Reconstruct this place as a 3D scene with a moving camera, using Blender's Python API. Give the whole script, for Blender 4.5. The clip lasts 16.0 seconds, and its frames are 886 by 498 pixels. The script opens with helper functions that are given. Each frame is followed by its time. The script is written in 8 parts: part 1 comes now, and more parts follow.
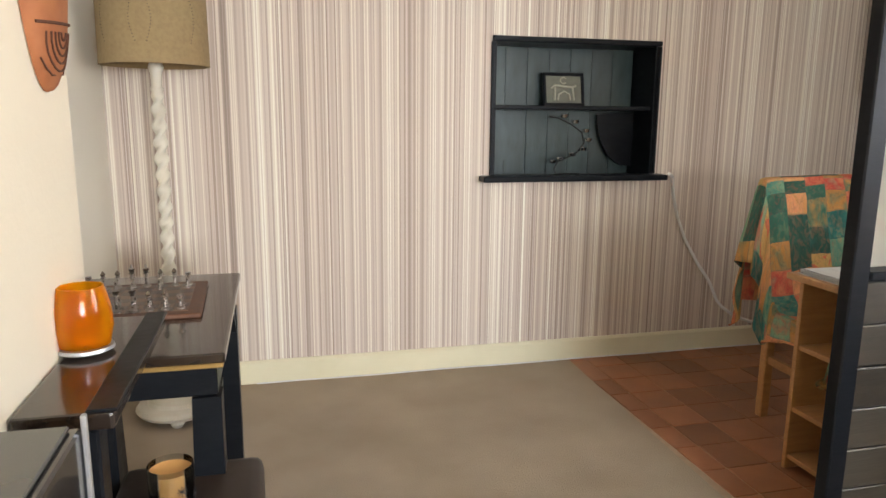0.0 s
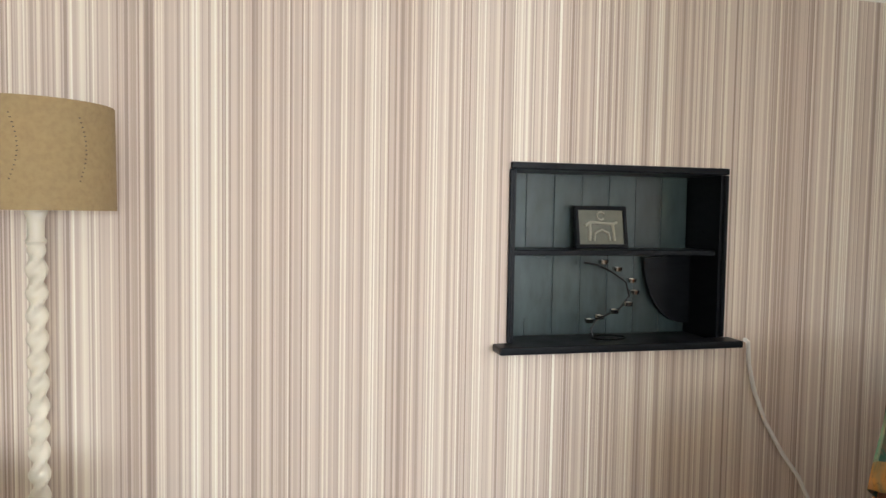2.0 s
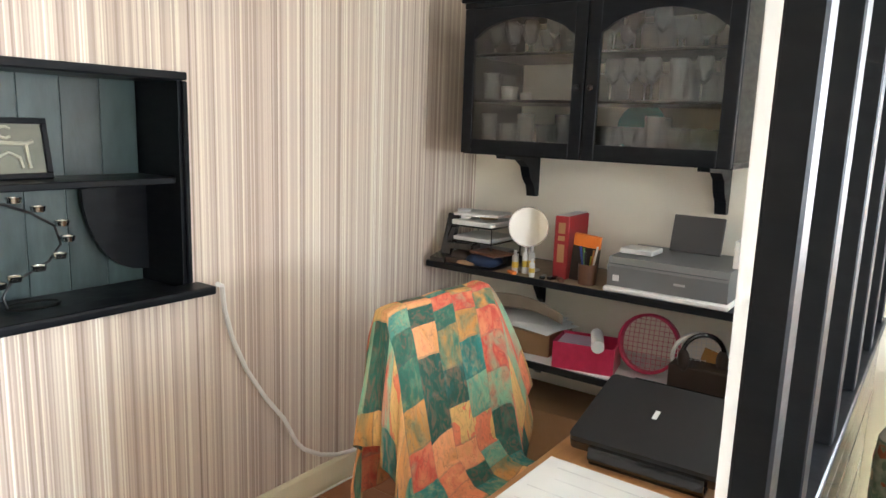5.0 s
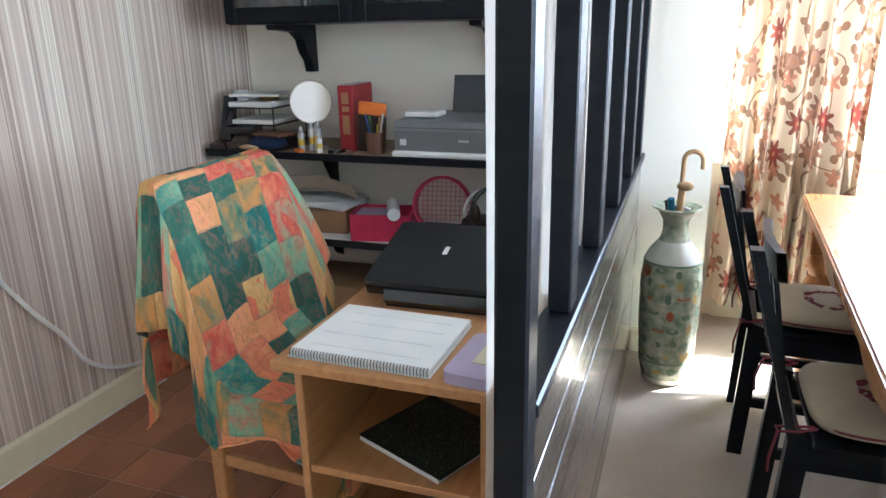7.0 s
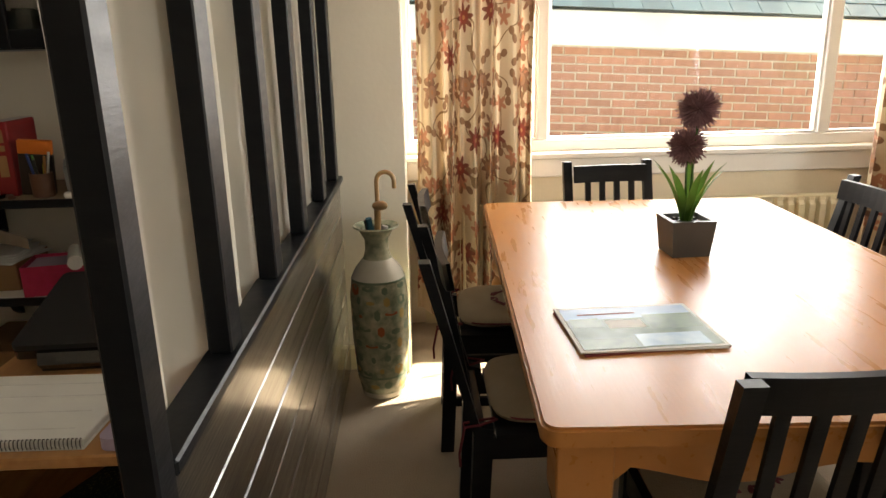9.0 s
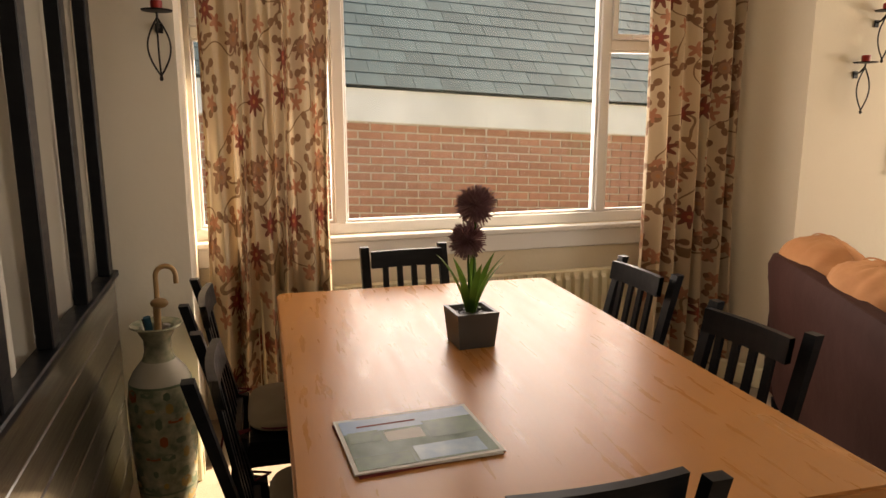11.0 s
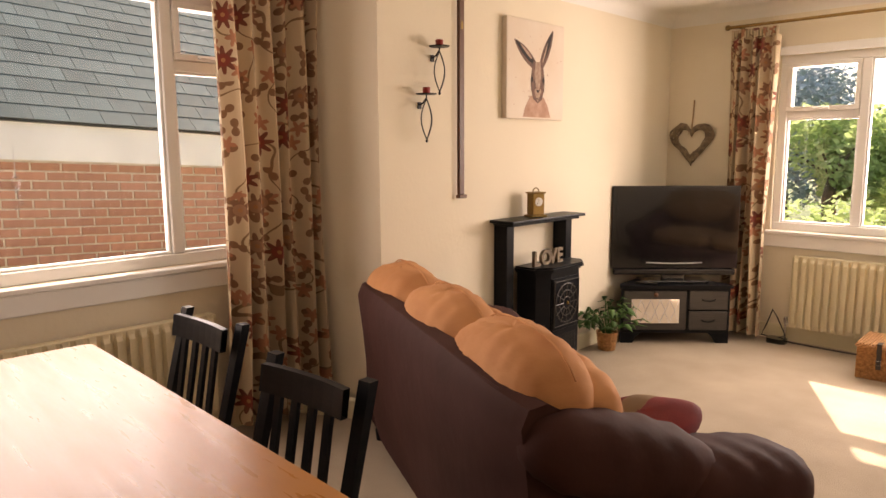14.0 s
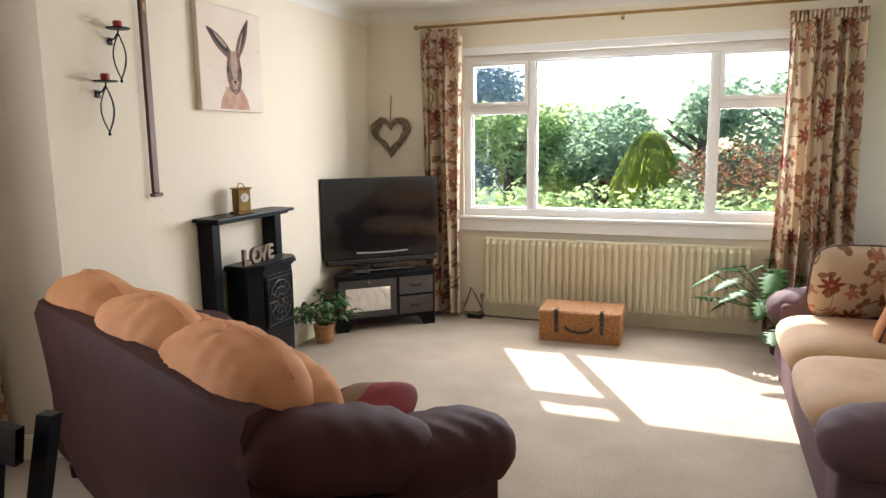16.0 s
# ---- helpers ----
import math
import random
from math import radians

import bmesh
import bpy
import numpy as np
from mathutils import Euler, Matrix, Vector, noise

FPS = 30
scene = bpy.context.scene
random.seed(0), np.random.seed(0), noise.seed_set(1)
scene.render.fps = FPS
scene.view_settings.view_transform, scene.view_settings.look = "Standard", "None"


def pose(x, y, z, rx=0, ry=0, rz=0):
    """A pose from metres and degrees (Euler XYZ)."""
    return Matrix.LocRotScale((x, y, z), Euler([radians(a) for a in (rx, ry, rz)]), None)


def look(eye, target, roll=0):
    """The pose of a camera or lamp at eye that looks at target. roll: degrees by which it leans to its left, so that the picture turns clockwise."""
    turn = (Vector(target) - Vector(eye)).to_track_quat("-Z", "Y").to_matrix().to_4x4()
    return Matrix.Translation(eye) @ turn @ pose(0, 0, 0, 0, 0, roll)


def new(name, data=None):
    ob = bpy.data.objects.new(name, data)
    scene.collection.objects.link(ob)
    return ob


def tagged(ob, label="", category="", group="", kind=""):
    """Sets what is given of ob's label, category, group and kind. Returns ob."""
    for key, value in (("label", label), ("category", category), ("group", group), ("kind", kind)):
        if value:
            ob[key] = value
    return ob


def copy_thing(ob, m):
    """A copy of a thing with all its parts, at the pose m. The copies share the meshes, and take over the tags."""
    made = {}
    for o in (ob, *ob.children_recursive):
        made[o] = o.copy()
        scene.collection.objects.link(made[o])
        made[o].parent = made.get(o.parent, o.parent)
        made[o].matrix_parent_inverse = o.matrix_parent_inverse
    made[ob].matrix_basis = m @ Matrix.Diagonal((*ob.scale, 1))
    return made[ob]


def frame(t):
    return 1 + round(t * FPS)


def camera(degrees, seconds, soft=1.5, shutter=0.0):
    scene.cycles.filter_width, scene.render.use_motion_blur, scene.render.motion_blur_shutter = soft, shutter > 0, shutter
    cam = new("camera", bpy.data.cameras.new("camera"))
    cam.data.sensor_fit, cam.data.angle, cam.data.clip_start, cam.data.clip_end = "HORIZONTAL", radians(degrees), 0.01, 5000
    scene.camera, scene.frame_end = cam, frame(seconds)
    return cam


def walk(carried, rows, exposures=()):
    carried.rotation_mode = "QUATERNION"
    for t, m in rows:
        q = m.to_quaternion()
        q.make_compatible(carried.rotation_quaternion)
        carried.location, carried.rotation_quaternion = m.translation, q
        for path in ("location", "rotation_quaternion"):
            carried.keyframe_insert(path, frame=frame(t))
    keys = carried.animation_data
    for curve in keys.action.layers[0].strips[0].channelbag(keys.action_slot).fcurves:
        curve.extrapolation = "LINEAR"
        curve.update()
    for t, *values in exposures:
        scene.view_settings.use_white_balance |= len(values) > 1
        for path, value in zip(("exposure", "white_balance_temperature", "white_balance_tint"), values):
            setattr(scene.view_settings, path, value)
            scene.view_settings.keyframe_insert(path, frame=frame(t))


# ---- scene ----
cam = camera(65.1, 16.0)
METRES, EYE, TILT, LEAN, TURN = 8.0, 1.5, 0.0, 0.0, -13.8
PATH = [
    (0, (1.402, 1.9, 1.243), (1.874, 3.808, 0.869), 0.5),
    (0.5, (1.437, 2.132, 1.298), (1.816, 4.073, 1.0), -0.2),
    (1, (1.472, 2.321, 1.347), (1.769, 4.282, 1.087), -0.4),
    (1.5, (1.585, 2.541, 1.418), (1.861, 4.518, 1.295), 1.3),
    (2, (1.628, 2.751, 1.434), (2.085, 4.695, 1.33), 0.9),
    (2.5, (1.677, 2.982, 1.514), (2.494, 4.804, 1.388), -1.2),
    (3, (1.823, 3.101, 1.536), (2.863, 4.798, 1.343), -0.5),
    (3.5, (1.945, 3.164, 1.55), (3.147, 4.753, 1.372), 0.6),
    (4, (2.004, 3.203, 1.548), (3.389, 4.631, 1.342), 0.4),
    (4.2, (2.008, 3.21, 1.567), (3.454, 4.572, 1.331), 0.7),
    (6.3, (2.064, 3.207, 1.336), (3.795, 4.049, 0.794), 1.0),
    (6.5, (2.065, 3.189, 1.338), (3.821, 3.963, 0.776), 0.2),
    (7, (2.082, 3.166, 1.333), (3.88, 3.808, 0.737), -1.1),
    (7.5, (2.098, 3.136, 1.326), (3.943, 3.617, 0.724), -1.9),
    (8, (2.11, 3.095, 1.325), (3.989, 3.39, 0.709), -1.9),
    (8.5, (2.116, 3.055, 1.334), (4.026, 3.17, 0.752), -1.3),
    (9, (2.122, 3.015, 1.342), (4.044, 2.951, 0.793), -1.3),
    (9.2, (2.126, 3.0, 1.348), (4.049, 2.871, 0.811), -1.4),
    (11.3, (2.21, 2.845, 1.424), (4.072, 2.205, 1.076), 0.2),
    (11.5, (2.233, 2.808, 1.42), (4.078, 2.111, 1.089), 0.3),
    (12, (2.266, 2.744, 1.427), (4.048, 1.89, 1.114), 0.2),
    (12.5, (2.294, 2.669, 1.425), (4.013, 1.693, 1.116), 0.1),
    (13, (2.32, 2.582, 1.42), (3.949, 1.455, 1.14), -0.5),
    (13.5, (2.331, 2.519, 1.416), (3.844, 1.241, 1.141), -0.7),
    (14, (2.343, 2.483, 1.401), (3.719, 1.061, 1.113), -0.3),
    (14.5, (2.351, 2.468, 1.403), (3.558, 0.9, 1.112), -1.2),
    (15, (2.357, 2.458, 1.398), (3.36, 0.755, 1.092), -0.8),
    (15.5, (2.356, 2.444, 1.389), (3.184, 0.648, 1.094), -0.8),
    (16, (2.362, 2.439, 1.39), (3.051, 0.587, 1.081), -0.7),
]
LIGHTS = [
    (0.0, 3.15, 6250, 10), (1.5, 3.2, 6100, 8), (3.0, 3.3, 6100, 10), (3.5, 3.75, 6000, 9), (4.2, 4.1, 6000, 8), (6.5, 4.2, 5100, 7), (7.0, 3.9, 4950, 6), (8.0, 3.5, 5400, 7), (8.5, 2.9, 6400, 8),
    (9.0, 2.3, 7300, 10), (11.3, 1.3, 8800, 21), (12.5, 1.3, 8600, 22), (14.0, 1.4, 8700, 28), (15.0, 1.55, 7300, 20), (15.5, 1.6, 6400, 14), (16.0, 1.45, 6150, 13),
]
walk(cam, [(t, look(eye, target, roll)) for t, eye, target, roll in PATH], LIGHTS)

# ---- light ----
SUN_DIR = Vector((0.452, -0.888, 0.852)).normalized()
world = bpy.data.worlds.new("sky")
scene.world = world
world.use_nodes = True
wn = world.node_tree
sky = wn.nodes.new("ShaderNodeTexSky")
sky.sky_type = "NISHITA"
sky.sun_disc = False
sky.sun_elevation = math.asin(SUN_DIR.z)
sky.sun_rotation = math.atan2(SUN_DIR.x, SUN_DIR.y)
wn.nodes["Background"].inputs["Strength"].default_value = 0.15
wn.links.new(sky.outputs[0], wn.nodes["Background"].inputs["Color"])


def lamp(name, kind, m, energy, color, **values):
    data = bpy.data.lights.new(name, kind)
    data.energy, data.color = energy, color
    for key, value in values.items():
        if key == "size":
            data.size = value
        if key == "size_y":
            data.shape, data.size_y = "RECTANGLE", value
        if key == "angle":
            data.angle = value
    ob = new(name, data)
    ob.matrix_world = m
    return ob


lamp("sun", "SUN", look(SUN_DIR * 30, (0, 0, 0)), 5.0, (1.0, 0.94, 0.84), angle=radians(0.6))
lamp("south_sky", "AREA", look((2.95, -3.02, 1.45), (2.6, 0.8, 1.2)), 42, (0.95, 0.97, 1.0), size=2.1, size_y=1.0)
lamp("east_sky", "AREA", look((5.68, 1.7, 1.55), (3.0, 1.7, 1.2)), 20, (0.97, 0.97, 1.0), size=2.2, size_y=1.1)


# ---- materials ----


def mat(name, color, rough=0.6, metal=0.0, color2=None, scale=8.0, amount=0.5, bump=0.0, bscale=60.0, stretch=(1, 1, 1), coat=0.0,
        rand=0.0, spec=0.5, transmission=0.0, sheen=0.0, alpha=1.0, wear=0.0):
    """A principled material with two scales of noise in its colour, a fine bump and an uneven gloss."""
    m = bpy.data.materials.new(name)
    m.use_nodes = True
    nt = m.node_tree
    b = nt.nodes["Principled BSDF"]
    b.inputs["Roughness"].default_value = rough
    b.inputs["Metallic"].default_value = metal
    b.inputs["Coat Weight"].default_value = coat
    b.inputs["Specular IOR Level"].default_value = spec
    b.inputs["Transmission Weight"].default_value = transmission
    b.inputs["Sheen Weight"].default_value = sheen
    b.inputs["Alpha"].default_value = alpha
    tc = nt.nodes.new("ShaderNodeTexCoord")
    mp = nt.nodes.new("ShaderNodeMapping")
    mp.inputs["Scale"].default_value = stretch
    nt.links.new(tc.outputs["Object"], mp.inputs["Vector"])
    n1 = nt.nodes.new("ShaderNodeTexNoise")
    n1.inputs["Scale"].default_value = scale
    n1.inputs["Detail"].default_value = 6
    nt.links.new(mp.outputs[0], n1.inputs["Vector"])
    c2 = color2 or tuple(c * 0.8 for c in color)
    ramp = nt.nodes.new("ShaderNodeValToRGB")
    ramp.color_ramp.elements[0].position = 0.5 - 0.25 * amount - 0.08
    ramp.color_ramp.elements[1].position = 0.5 + 0.25 * amount + 0.08
    ramp.color_ramp.elements[0].color = (*c2, 1)
    ramp.color_ramp.elements[1].color = (*color, 1)
    nt.links.new(n1.outputs["Fac"], ramp.inputs[0])
    last = ramp.outputs[0]
    if rand:
        oi = nt.nodes.new("ShaderNodeObjectInfo")
        hs = nt.nodes.new("ShaderNodeHueSaturation")
        mr = nt.nodes.new("ShaderNodeMapRange")
        mr.inputs["To Min"].default_value, mr.inputs["To Max"].default_value = 1 - rand, 1 + rand
        nt.links.new(oi.outputs["Random"], mr.inputs["Value"])
        nt.links.new(mr.outputs[0], hs.inputs["Value"])
        nt.links.new(last, hs.inputs["Color"])
        last = hs.outputs[0]
    nt.links.new(last, b.inputs["Base Color"])
    n2 = nt.nodes.new("ShaderNodeTexNoise")
    n2.inputs["Scale"].default_value = bscale
    n2.inputs["Detail"].default_value = 4
    nt.links.new(mp.outputs[0], n2.inputs["Vector"])
    if bump:
        bp = nt.nodes.new("ShaderNodeBump")
        bp.inputs["Strength"].default_value = bump
        bp.inputs["Distance"].default_value = 0.004
        nt.links.new(n2.outputs["Fac"], bp.inputs["Height"])
        nt.links.new(bp.outputs[0], b.inputs["Normal"])
    rr = nt.nodes.new("ShaderNodeMapRange")
    rr.inputs["To Min"].default_value = max(0.02, rough - 0.06 - wear)
    rr.inputs["To Max"].default_value = min(1, rough + 0.06 + wear)
    nt.links.new(n1.outputs["Fac"], rr.inputs["Value"])
    nt.links.new(rr.outputs[0], b.inputs["Roughness"])
    return m


def math_node(nt, op, a, b=None):
    n = nt.nodes.new("ShaderNodeMath")
    n.operation = op
    for i, v in enumerate((a, b)):
        if v is None:
            continue
        if isinstance(v, (int, float)):
            n.inputs[i].default_value = v
        else:
            nt.links.new(v, n.inputs[i])
    return n.outputs[0]


def mix_color(nt, fac, a, b):
    n = nt.nodes.new("ShaderNodeMix")
    n.data_type = "RGBA"
    for i, v in ((0, fac), (6, a), (7, b)):
        if isinstance(v, tuple):
            n.inputs[i].default_value = (*v, 1)
        elif isinstance(v, (int, float)):
            n.inputs[i].default_value = v
        else:
            nt.links.new(v, n.inputs[i])
    return n.outputs[2]


def stripes():
    """Wallpaper of fine upright stripes, cream, taupe, grey and pink."""
    m = mat("striped_wallpaper", (0.5, 0.44, 0.4), 0.62)
    nt = m.node_tree
    b = nt.nodes["Principled BSDF"]
    tc = nt.nodes.new("ShaderNodeTexCoord")
    sep = nt.nodes.new("ShaderNodeSeparateXYZ")
    nt.links.new(tc.outputs["Object"], sep.inputs[0])

    def line(scale, detail, seed):
        n = nt.nodes.new("ShaderNodeTexNoise")
        n.noise_dimensions = "1D"
        n.inputs["Scale"].default_value = scale
        n.inputs["Detail"].default_value = detail
        nt.links.new(math_node(nt, "ADD", sep.outputs[0], seed), n.inputs["W"])
        return n.outputs["Fac"]

    def cell(width, seed):
        n = nt.nodes.new("ShaderNodeTexWhiteNoise")
        n.noise_dimensions = "1D"
        q = math_node(nt, "FLOOR", math_node(nt, "DIVIDE", math_node(nt, "ADD", sep.outputs[0], seed), width))
        nt.links.new(q, n.inputs["W"])
        return n.outputs["Value"]

    fine = math_node(nt, "ADD", math_node(nt, "MULTIPLY", cell(0.0047, 3.3), 0.5), math_node(nt, "MULTIPLY", cell(0.0113, 7.1), 0.35))
    tot = math_node(nt, "ADD", fine, math_node(nt, "MULTIPLY", math_node(nt, "ADD", line(9, 3, 1.7), math_node(nt, "MULTIPLY", math_node(nt, "SUBTRACT", line(2.6, 2, 5.2), 0.5), 0.9)), 0.3))
    ramp = nt.nodes.new("ShaderNodeValToRGB")
    cr = ramp.color_ramp
    stops = [(0.12, (0.32, 0.24, 0.19)), (0.32, (0.46, 0.36, 0.295)), (0.5, (0.58, 0.475, 0.40)), (0.68, (0.66, 0.555, 0.47)), (0.84, (0.80, 0.73, 0.61)), (0.98, (0.90, 0.86, 0.76))]
    while len(cr.elements) < len(stops):
        cr.elements.new(0.5)
    for e, (p, c) in zip(cr.elements, stops):
        e.position, e.color = p, (*c, 1)
    nt.links.new(tot, ramp.inputs[0])
    nt.links.new(ramp.outputs[0], b.inputs["Base Color"])
    bp = nt.nodes.new("ShaderNodeBump")
    bp.inputs["Strength"].default_value = 0.15
    bp.inputs["Distance"].default_value = 0.001
    nt.links.new(cell(0.0047, 3.3), bp.inputs["Height"])
    nt.links.new(bp.outputs[0], b.inputs["Normal"])
    return m


def floral():
    """Cream cloth with trailing stems, red daisy heads and brown leaves."""
    m = mat("floral_cloth", (0.68, 0.55, 0.38), 0.9, bump=0.25, bscale=500)
    nt = m.node_tree
    b = nt.nodes["Principled BSDF"]
    tc = nt.nodes.new("ShaderNodeTexCoord")
    uv = tc.outputs["UV"]

    def spots(scale, petals, size, seed, depth):
        mp = nt.nodes.new("ShaderNodeMapping")
        mp.inputs["Location"].default_value = (seed, seed * 1.7, 0)
        nt.links.new(uv, mp.inputs["Vector"])
        v = nt.nodes.new("ShaderNodeTexVoronoi")
        v.voronoi_dimensions = "2D"
        v.inputs["Scale"].default_value = scale
        v.inputs["Randomness"].default_value = 0.9
        nt.links.new(mp.outputs[0], v.inputs["Vector"])
        sc = nt.nodes.new("ShaderNodeVectorMath")
        sc.operation = "SUBTRACT"
        nt.links.new(mp.outputs[0], sc.inputs[0])
        nt.links.new(v.outputs["Position"], sc.inputs[1])
        s = nt.nodes.new("ShaderNodeSeparateXYZ")
        nt.links.new(sc.outputs[0], s.inputs[0])
        ang = math_node(nt, "ARCTAN2", s.outputs[1], s.outputs[0])
        rnd = nt.nodes.new("ShaderNodeSeparateXYZ")
        nt.links.new(v.outputs["Color"], rnd.inputs[0])
        ang = math_node(nt, "ADD", ang, math_node(nt, "MULTIPLY", rnd.outputs[0], 6.28))
        wob = math_node(nt, "MULTIPLY", math_node(nt, "COSINE", math_node(nt, "MULTIPLY", ang, petals)), depth)
        rad = math_node(nt, "MULTIPLY", math_node(nt, "ADD", wob, 1.0), size)
        return math_node(nt, "LESS_THAN", v.outputs["Distance"], rad), v.outputs["Distance"], rnd.outputs[1]

    f1, d1, r1 = spots(5.6, 8, 0.27, 0.3, 0.34)
    f2, d2, r2 = spots(10.0, 2, 0.24, 4.1, 0.7)
    f3, d3, r3 = spots(8.5, 5, 0.25, 9.3, 0.4)
    nz = nt.nodes.new("ShaderNodeTexNoise")
    nz.inputs["Scale"].default_value = 3.2
    nz.inputs["Detail"].default_value = 1
    nt.links.new(uv, nz.inputs["Vector"])
    stem = math_node(nt, "LESS_THAN", math_node(nt, "ABSOLUTE", math_node(nt, "SUBTRACT", nz.outputs["Fac"], 0.5)), 0.006)
    base = mix_color(nt, stem, (0.58, 0.46, 0.31), (0.24, 0.15, 0.08))
    base = mix_color(nt, math_node(nt, "MULTIPLY", f2, math_node(nt, "GREATER_THAN", r2, 0.35)), base, (0.24, 0.13, 0.07))
    base = mix_color(nt, math_node(nt, "MULTIPLY", f3, math_node(nt, "GREATER_THAN", r3, 0.45)), base, (0.42, 0.19, 0.11))
    kind = mix_color(nt, math_node(nt, "GREATER_THAN", r1, 0.72), (0.24, 0.05, 0.035), (0.36, 0.20, 0.12))
    kind = mix_color(nt, math_node(nt, "MULTIPLY", math_node(nt, "GREATER_THAN", d1, 0.16), 0.55), kind, (0.16, 0.07, 0.04))
    ring = mix_color(nt, math_node(nt, "LESS_THAN", d1, 0.055), kind, (0.42, 0.20, 0.09))
    base = mix_color(nt, math_node(nt, "MULTIPLY", f1, math_node(nt, "GREATER_THAN", r1, 0.36)), base, ring)
    nt.links.new(base, b.inputs["Base Color"])
    return m


def patchwork():
    """Batik patchwork throw: squares of coral, green, teal and ochre, blotched."""
    m = mat("batik_patchwork", (0.6, 0.3, 0.2), 0.85, bump=0.4, bscale=90)
    nt = m.node_tree
    b = nt.nodes["Principled BSDF"]
    tc = nt.nodes.new("ShaderNodeTexCoord")
    sep = nt.nodes.new("ShaderNodeSeparateXYZ")
    nt.links.new(tc.outputs["UV"], sep.inputs[0])

    def ramp_of(fac, stops, kind="LINEAR"):
        r = nt.nodes.new("ShaderNodeValToRGB")
        r.color_ramp.interpolation = kind
        while len(r.color_ramp.elements) < len(stops):
            r.color_ramp.elements.new(0.5)
        for e, (p, c) in zip(r.color_ramp.elements, stops):
            e.position, e.color = p, (*c, 1)
        nt.links.new(fac, r.inputs[0])
        return r.outputs[0]

    size = 0.125
    warp = nt.nodes.new("ShaderNodeTexNoise")
    warp.inputs["Scale"].default_value = 5
    nt.links.new(tc.outputs["UV"], warp.inputs["Vector"])
    shift = math_node(nt, "MULTIPLY", math_node(nt, "SUBTRACT", warp.outputs["Fac"], 0.5), 0.03)
    px = math_node(nt, "DIVIDE", math_node(nt, "ADD", sep.outputs[0], shift), size)
    qx = math_node(nt, "FLOOR", px)
    off = math_node(nt, "MULTIPLY", math_node(nt, "FRACT", math_node(nt, "MULTIPLY", qx, 0.37)), size)
    py = math_node(nt, "DIVIDE", math_node(nt, "ADD", math_node(nt, "ADD", sep.outputs[1], off), shift), size * 0.72)
    qy = math_node(nt, "FLOOR", py)
    cb = nt.nodes.new("ShaderNodeCombineXYZ")
    nt.links.new(qx, cb.inputs[0])
    nt.links.new(qy, cb.inputs[1])
    wn_ = nt.nodes.new("ShaderNodeTexWhiteNoise")
    wn_.noise_dimensions = "2D"
    nt.links.new(cb.outputs[0], wn_.inputs["Vector"])

    def blot(scale, detail, distortion):
        n = nt.nodes.new("ShaderNodeTexNoise")
        n.inputs["Scale"].default_value = scale
        n.inputs["Detail"].default_value = detail
        n.inputs["Distortion"].default_value = distortion
        nt.links.new(tc.outputs["UV"], n.inputs["Vector"])
        return n.outputs["Fac"]

    pick = math_node(nt, "FRACT", math_node(nt, "ADD", math_node(nt, "MULTIPLY", wn_.outputs["Value"], 1.0), math_node(nt, "MULTIPLY", blot(13, 3, 0.8), 0.26)))
    palette = [(0.0, (0.62, 0.15, 0.07)), (0.14, (0.70, 0.30, 0.13)), (0.24, (0.48, 0.22, 0.05)), (0.32, (0.03, 0.13, 0.085)), (0.46, (0.012, 0.065, 0.045)), (0.57, (0.025, 0.17, 0.15)), (0.68, (0.20, 0.36, 0.22)),
               (0.76, (0.46, 0.05, 0.035)), (0.86, (0.70, 0.28, 0.13)), (0.97, (0.60, 0.36, 0.12))]
    a = ramp_of(pick, palette)
    fine = nt.nodes.new("ShaderNodeMapRange")
    fine.inputs["From Min"].default_value, fine.inputs["From Max"].default_value = 0.46, 0.66
    nt.links.new(blot(34, 6, 1.2), fine.inputs["Value"])
    other = ramp_of(math_node(nt, "FRACT", math_node(nt, "ADD", pick, 0.37)), palette)
    a = mix_color(nt, math_node(nt, "MULTIPLY", fine.outputs[0], 0.24), a, other)
    vein = math_node(nt, "LESS_THAN", math_node(nt, "ABSOLUTE", math_node(nt, "SUBTRACT", blot(19, 2, 1.5), 0.5)), 0.012)
    a = mix_color(nt, math_node(nt, "MULTIPLY", vein, 0.3), a, (0.05, 0.05, 0.04))
    seam = math_node(nt, "MAXIMUM", math_node(nt, "LESS_THAN", math_node(nt, "FRACT", px), 0.03), math_node(nt, "LESS_THAN", math_node(nt, "FRACT", py), 0.05))
    nt.links.new(mix_color(nt, math_node(nt, "MULTIPLY", seam, 0.3), a, (0.05, 0.09, 0.09)), b.inputs["Base Color"])
    return m


def clear_glass(name, tint=(1, 1, 1), rough=0.0):
    m = bpy.data.materials.new(name)
    m.use_nodes = True
    nt = m.node_tree
    nt.nodes.remove(nt.nodes["Principled BSDF"])
    tr = nt.nodes.new("ShaderNodeBsdfTransparent")
    tr.inputs[0].default_value = (*tint, 1)
    gl = nt.nodes.new("ShaderNodeBsdfGlossy")
    gl.inputs["Roughness"].default_value = rough
    fr = nt.nodes.new("ShaderNodeFresnel")
    fr.inputs[0].default_value = 1.45
    mx = nt.nodes.new("ShaderNodeMixShader")
    nt.links.new(fr.outputs[0], mx.inputs[0])
    nt.links.new(tr.outputs[0], mx.inputs[1])
    nt.links.new(gl.outputs[0], mx.inputs[2])
    nt.links.new(mx.outputs[0], nt.nodes["Material Output"].inputs[0])
    return m


